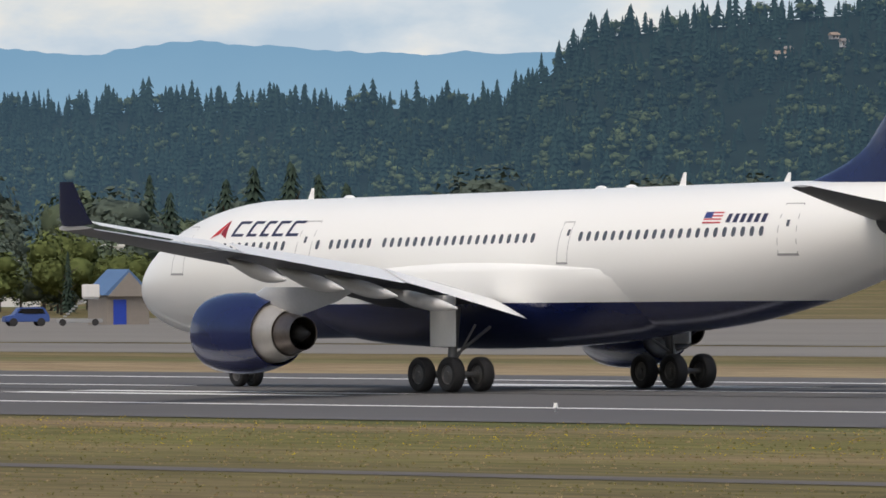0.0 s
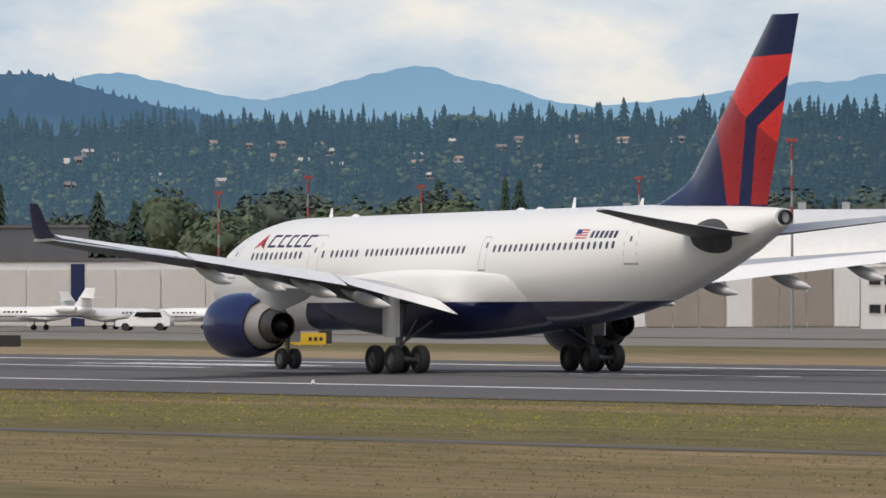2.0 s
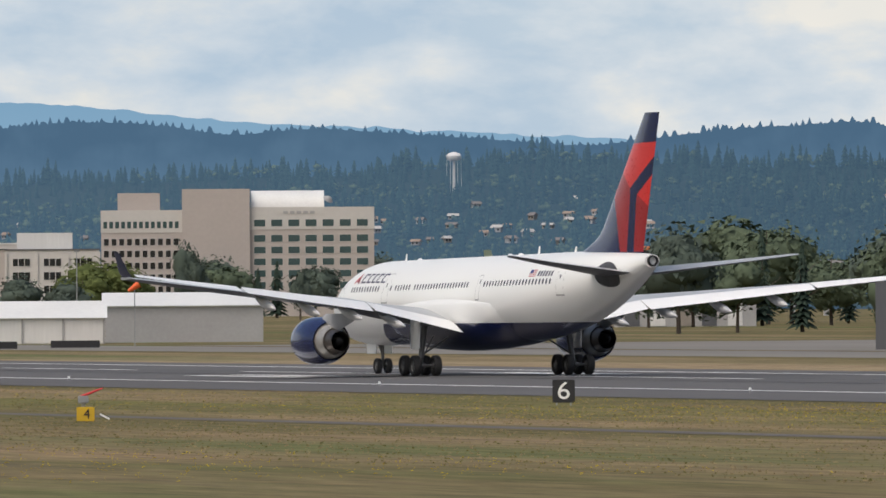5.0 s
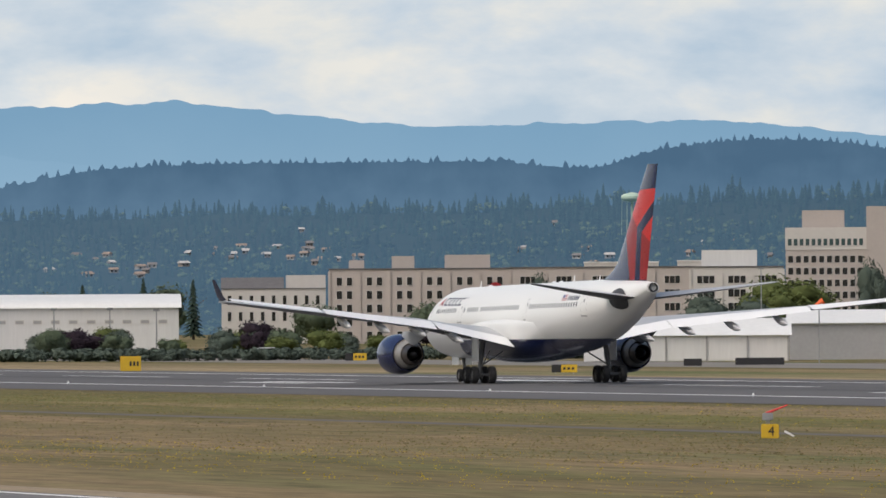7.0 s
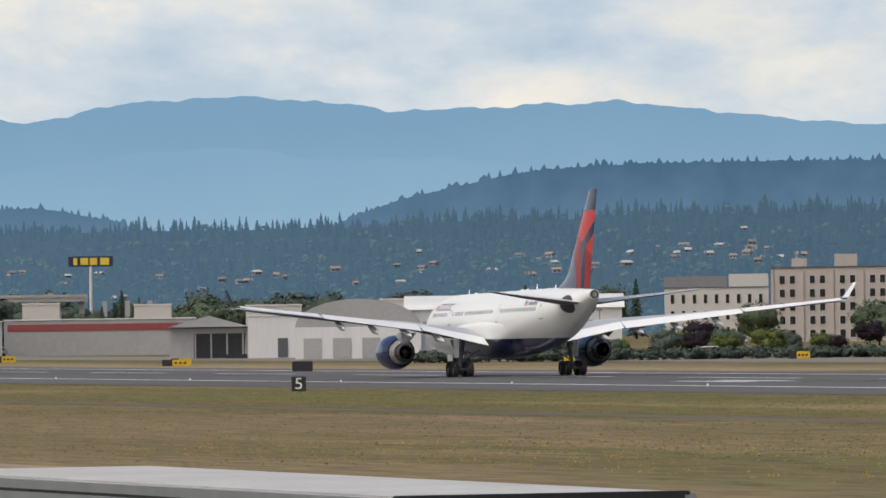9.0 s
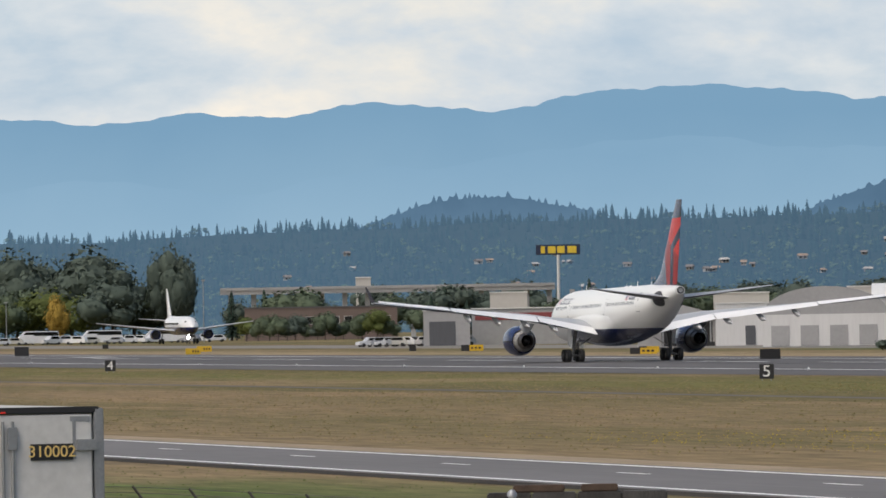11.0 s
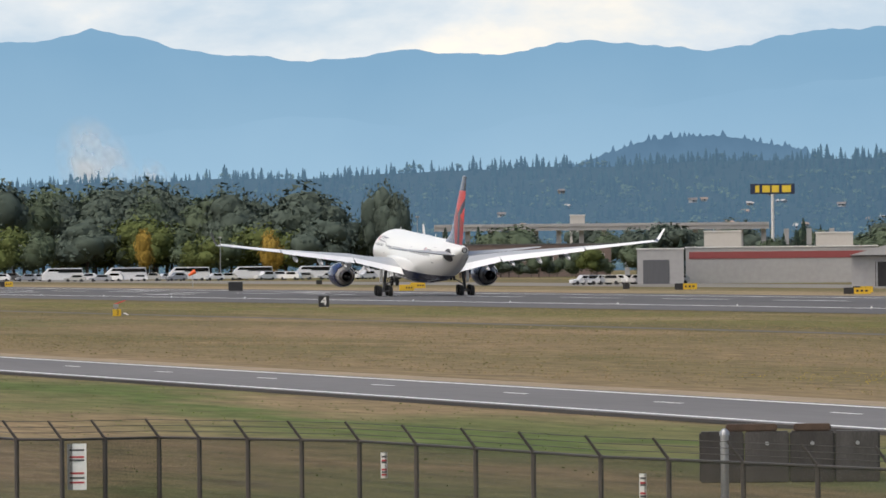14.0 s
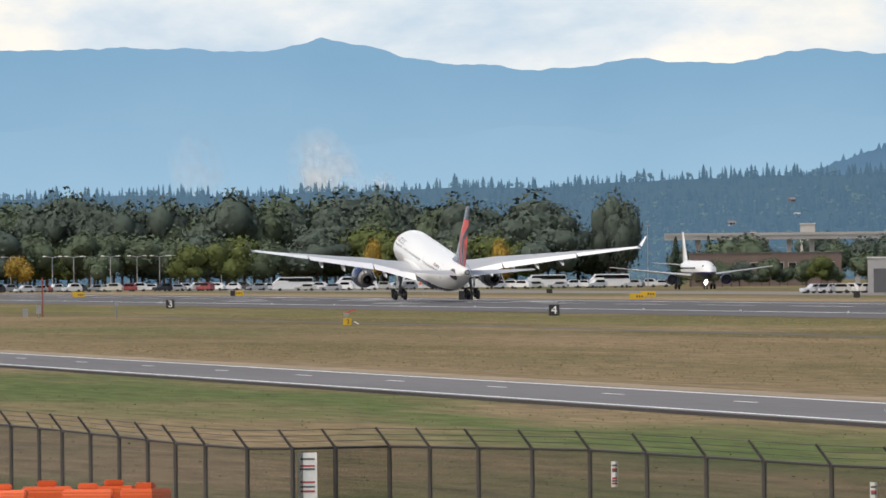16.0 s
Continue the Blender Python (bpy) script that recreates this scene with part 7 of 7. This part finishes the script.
def make_lorry():
    """Forward is +x; the rear doors stand at x = 0."""
    ob = empty("lorry", "white box trailer lorry with black-framed rear doors", "truck")
    W, H, L = 1.3, 4.08, 17.2
    part("trailer_body", boxm(0.06, L, -W, W, 1.1, H, 0.03), TRAILER, ob)
    part("roof_sheet", boxm(0.1, L, -W + .03, W - .03, H - .005, H + .012), TRAILER_ROOF, ob, "dirty pale roof")
    for s_ in (-1, 1):
        for z0, z1, out in ((H - .10, H - .01, .028), (H - .13, H - .10, .006), (H - .24, H - .13, .022)):
            part("side_rail", boxm(.12, L, s_ * W - out, s_ * W + out, z0, z1), STEEL if out > .01 else BLACK, ob, "grey grooved side rail")
        part("corner_tape", boxm(-.036, -.03, min(s_ * .95, s_ * 1.2), max(s_ * .95, s_ * 1.2), H - .16, H - .10), STEEL, ob, "grey reflective tape")
        part("corner_tape", boxm(-.036, -.03, min(s_ * .98, s_ * 1.02), max(s_ * .98, s_ * 1.02), H - .62, H - .16), STEEL, ob, "grey reflective tape")
        for k in range(12):
            part("panel_seam", boxm(1.2 + k * 1.25, 1.225 + k * 1.25, s_ * W - .006, s_ * W + .006, 1.15, H - .25), STEEL, ob)
    part("top_rail", boxm(-.04, .14, -W - .02, W + .02, H - .06, H + .02, 0.012), BLACK, ob)
    for s_ in (-1, 1):
        part("door_post", boxm(-.05, .12, s_ * W - .07, s_ * W + .05, 1.0, H, 0.015), STEEL, ob)
        part("rear_door", boxm(-.03, .07, min(s_ * .03, s_ * 1.22), max(s_ * .03, s_ * 1.22), 1.15, H - .075, 0.01), TRAILER, ob)
        for y in (.22, 0.10):
            part("lock_rod", tube(bmesh.new(), (-.07, s_ * y, 1.15), (-.07, s_ * y, H - .15), .022, .022, 8), STEEL, ob)
        part("rod_guide", boxm(-.1, -.02, s_ * .22 - .06, s_ * .22 + .06, H - .5, H - .22, 0.01), STEEL, ob)
        part("hinge", boxm(-.09, -.02, s_ * 1.02 if s_ > 0 else -1.28, 1.28 if s_ > 0 else s_ * 1.02, H - .52, H - .38, 0.01), STEEL, ob)
        for x in (.9, 2.2, 13.6, 17.4):
            for dy in (0, .34):
                w = part("wheel", lathe([(-.14, .1), (-.14, .5), (.14, .5), (.14, .1)], 20, "y", True), RUBBER, ob)
                w.location = (x, s_ * (W - .2 - dy), .5)
    part("marker_lamps", boxm(-.06, -.03, -.14, -.08, H - .05, H - .03), TAIL_LAMP, ob)
    part("marker_lamps", boxm(-.06, -.03, .47, .53, H - .05, H - .03), TAIL_LAMP, ob)
    part("figure_panel", boxm(-.05, -.03, -.98, -.45, 3.45, 3.65), BLACK, ob, "black panel with yellow figures")
    figures("310002", .2, ob, pose(-.06, -.715, 3.55, 90, 0, -90), mat("yellow_figures", (0.75, 0.55, 0.2), 0.5))
    part("chassis", boxm(.3, L - 1, -.5, .5, .8, 1.1), BLACK, ob)
    part("cab", boxm(L + .6, L + 3.4, -1.25, 1.25, .9, 3.6, 0.15), TRAILER, ob)
    part("cab_chassis", boxm(L - 3, L + 3.2, -.45, .45, .55, .9), BLACK, ob)
    return ob


lorry = make_lorry()

# ---- smoke far off ----
def smoke_material(thick, seed):
    """Thin smoke: billows that thin out towards the rim of the plume."""
    m = bpy.data.materials.new("pale_smoke")
    m.use_nodes = True
    nt = m.node_tree
    b = nt.nodes["Principled BSDF"]
    b.inputs["Base Color"].default_value, b.inputs["Roughness"].default_value = (0.74, 0.82, 0.90, 1), 1.0
    tc = nt.nodes.new("ShaderNodeTexCoord")
    rim, no, add = nt.nodes.new("ShaderNodeTexGradient"), nt.nodes.new("ShaderNodeTexNoise"), nt.nodes.new("ShaderNodeMath")
    rim.gradient_type = "SPHERICAL"
    nt.links.new(tc.outputs["Object"], rim.inputs["Vector"])
    mp = nt.nodes.new("ShaderNodeMapping")
    mp.inputs["Location"].default_value = (seed * 5.3, 0, seed)
    nt.links.new(tc.outputs["Object"], mp.inputs["Vector"])
    nt.links.new(mp.outputs["Vector"], no.inputs["Vector"])
    no.inputs["Scale"].default_value, no.inputs["Detail"].default_value, no.inputs["Roughness"].default_value = 1.7, 3, 0.5
    bil = nt.nodes.new("ShaderNodeMapRange")
    for key, v in (("From Min", 0.36), ("From Max", 0.66), ("To Min", 0.0), ("To Max", thick * 1.9)):
        bil.inputs[key].default_value = v
    nt.links.new(no.outputs["Fac"], bil.inputs["Value"])
    add.operation, add.use_clamp = "MULTIPLY", True
    nt.links.new(rim.outputs["Fac"], add.inputs[0])
    nt.links.new(bil.outputs["Result"], add.inputs[1])
    nt.links.new(add.outputs[0], b.inputs["Alpha"])
    return m


def smoke(b, z, high, wide, lean, thick, seed):
    """A plume far behind the woods: bellied sheets one behind the other, half as high and wide as given, leaning downwind."""
    bm = bmesh.new()
    n = 20
    for sheet in range(2):
        rows_ = [[bm.verts.new((i / n * 2 - 1, -0.3 * math.cos(i / n * 3 - 1.5) + sheet * 0.35, j / n * 2 - 1)) for i in range(n + 1)] for j in range(n + 1)]
        for p, q in zip(rows_, rows_[1:]):
            for i in range(n):
                bm.faces.new((p[i], p[i + 1], q[i + 1], q[i]))
    ob = part("smoke_plume", bm, smoke_material(thick, seed), smooth=True)
    ob.matrix_world = pose(*heading(b, 4600, z), 0, 0, b) @ pose(0, 0, 0, 0, -lean, 0) @ Matrix.Diagonal((wide, wide, high, 1))
    ob.visible_shadow = False
    return tagged(ob, "thin pale smoke plume rising behind the woods", "smoke", kind="stuff")


smoke(81.56, 44, 25, 17, 26, 0.62, 1)
smoke(82.25, 46, 22, 14, 12, 0.2, 2)
smoke(81.26, 36, 13, 9, 15, 0.5, 3)

# ---- grass tufts and flowers ----
TUFT_DRY = mat("dry_grass_blades", (0.34, 0.265, 0.15), 0.95, var=0.2, scale=0.1, spec=0.0, island=0.5)
TUFT_GREEN = mat("green_grass_blades", (0.20, 0.185, 0.075), 0.95, var=0.2, scale=0.1, spec=0.0, island=0.5)
TUFT_LUSH = mat("fresh_grass_blades", (0.15, 0.19, 0.06), 0.95, var=0.2, scale=0.1, spec=0.0, island=0.5)
FLOWER = mat("yellow_flower_heads", (0.62, 0.46, 0.02), 0.8, var=0.2, scale=0.3, spec=0.0)


def tuft_shape(rnd):
    v, f = [], []
    for k in range(4):
        a, l = rnd.random() * math.tau, rnd.uniform(0.5, 1.0)
        i = len(v)
        c, s_ = math.cos(a), math.sin(a)
        ox, oy = rnd.uniform(-.8, .8), rnd.uniform(-.8, .8)
        v += [(ox - .5 * c, oy - .5 * s_, 0), (ox + .5 * c, oy + .5 * s_, 0), (ox + rnd.uniform(-.4, .4), oy + rnd.uniform(-.4, .4), l)]
        f.append((i, i + 1, i + 2))
    return np.array(v), np.array(f)


def flower_shape(rnd):
    v, f = [], []
    for k in range(3):
        x, y, z = rnd.uniform(-2, 2), rnd.uniform(-2, 2), rnd.uniform(1.5, 3)
        i = len(v)
        v += [(x - .5, y, z), (x + .5, y, z), (x, y + .5, z + .35), (x, y - .5, z + .1), (x, y, 0)]
        f += [(i, i + 1, i + 2), (i, i + 3, i + 1)]
    return np.array(v), np.array(f)


def field_spot(lo, hi, seed, zones):
    def place(rnd):
        x0, x1, y0, y1 = rnd.choice(zones)
        x, y = rnd.uniform(x0, x1), rnd.uniform(y0, y1)
        if 152 < y < 158 or noise.noise((x * 0.006, y * 0.03, seed)) < rnd.uniform(-1.2, .6):
            return None
        s_ = rnd.uniform(lo, hi)
        return (x, y, 0.0), s_, rnd.uniform(0.6, 1.3)
    return place


NEAR_FIELD = (-470, -190, 118, 202)
MID_FIELD = (-760, -400, 90, 202)
FAR_FIELD = (-1250, -650, 86, 202)
ROADSIDE = (-620, -250, 34, 71)
scatter("dry_grass_tufts", TUFT_DRY, "tufts of dry straw-coloured grass", tuft_shape, 54000, field_spot(.025, .07, 3, (NEAR_FIELD, MID_FIELD, FAR_FIELD)), 71)
scatter("roadside_grass_tufts", TUFT_LUSH, "tufts of fresh green roadside grass", tuft_shape, 3500, field_spot(.02, .05, 6, (ROADSIDE,)), 74)
scatter("green_grass_tufts", TUFT_GREEN, "tufts of olive green grass", tuft_shape, 54000, field_spot(.025, .07, 8, (NEAR_FIELD, MID_FIELD, FAR_FIELD)), 72)
scatter("yellow_flowers", FLOWER, "small yellow wildflowers in the grass", flower_shape, 9000, field_spot(.035, .07, 5, ((-480, -220, 164, 201), (-480, -220, 170, 199), (-640, -300, 160, 200), (-470, -300, 96, 122))), 73)


def run(t):
    """The nose's place along the runway, seconds into the take-off run."""
    u = (t - 8) / 8
    return -901.64 - 596.08 * u - 40.36 * u ** 2 + 1.35 * u ** 3 - 20.23 * u ** 4


def motions():
    pitches = [(0, 0), (12.5, 0.0), (13.0, 0.9), (13.5, 2.1), (14.0, 3.2), (14.5, 4.4), (15.0, 5.5), (15.5, 6.4), (16.0, 7.1)]
    rows = []
    for k in range(33):
        t = k * 0.5
        a = float(np.interp(t, [p[0] for p in pitches], [p[1] for p in pitches]))
        rows.append((t, pose(run(t) + GEAR_X, RUNWAY_Y, CROWN + 0.45 * max(0.0, t - 14.5) ** 2 / 2.25, 0, a, 0)))
    walk(plane, rows)
    lifts = [(0, 0.0), (9, 0.2), (12.5, 0.6), (13.5, 1.2), (14.5, 2.3), (15.3, 3.3), (16, 4.2)]
    for wing, sign in WINGS:
        root = Matrix.Translation((0, sign * 2.6, 3.3))
        walk(wing, [(t, root @ pose(0, 0, 0, sign * a, 0, 0) @ root.inverted()) for t, a in lifts])
    walk(taxiing_airliner, [(t, pose(-2440 + 17.2 * t, 398, 0.02, 0, 0, -1)) for t in (0, 4, 8, 12, 16)])
    rows = []
    for k in range(41):
        t = k * 0.4
        x = -100.7 - 20.0 * (t - 9.6)
        tilt = math.degrees((ramp_z(x - 16) - ramp_z(x)) / 16) if x < -85 else 0.0
        rows.append((t, pose(x, 22.17 + (-x - 100.7) * -0.062, ramp_z(x) + 0.02, 0, -tilt * 0.85, 183.2)))
    walk(lorry, rows)


motions()
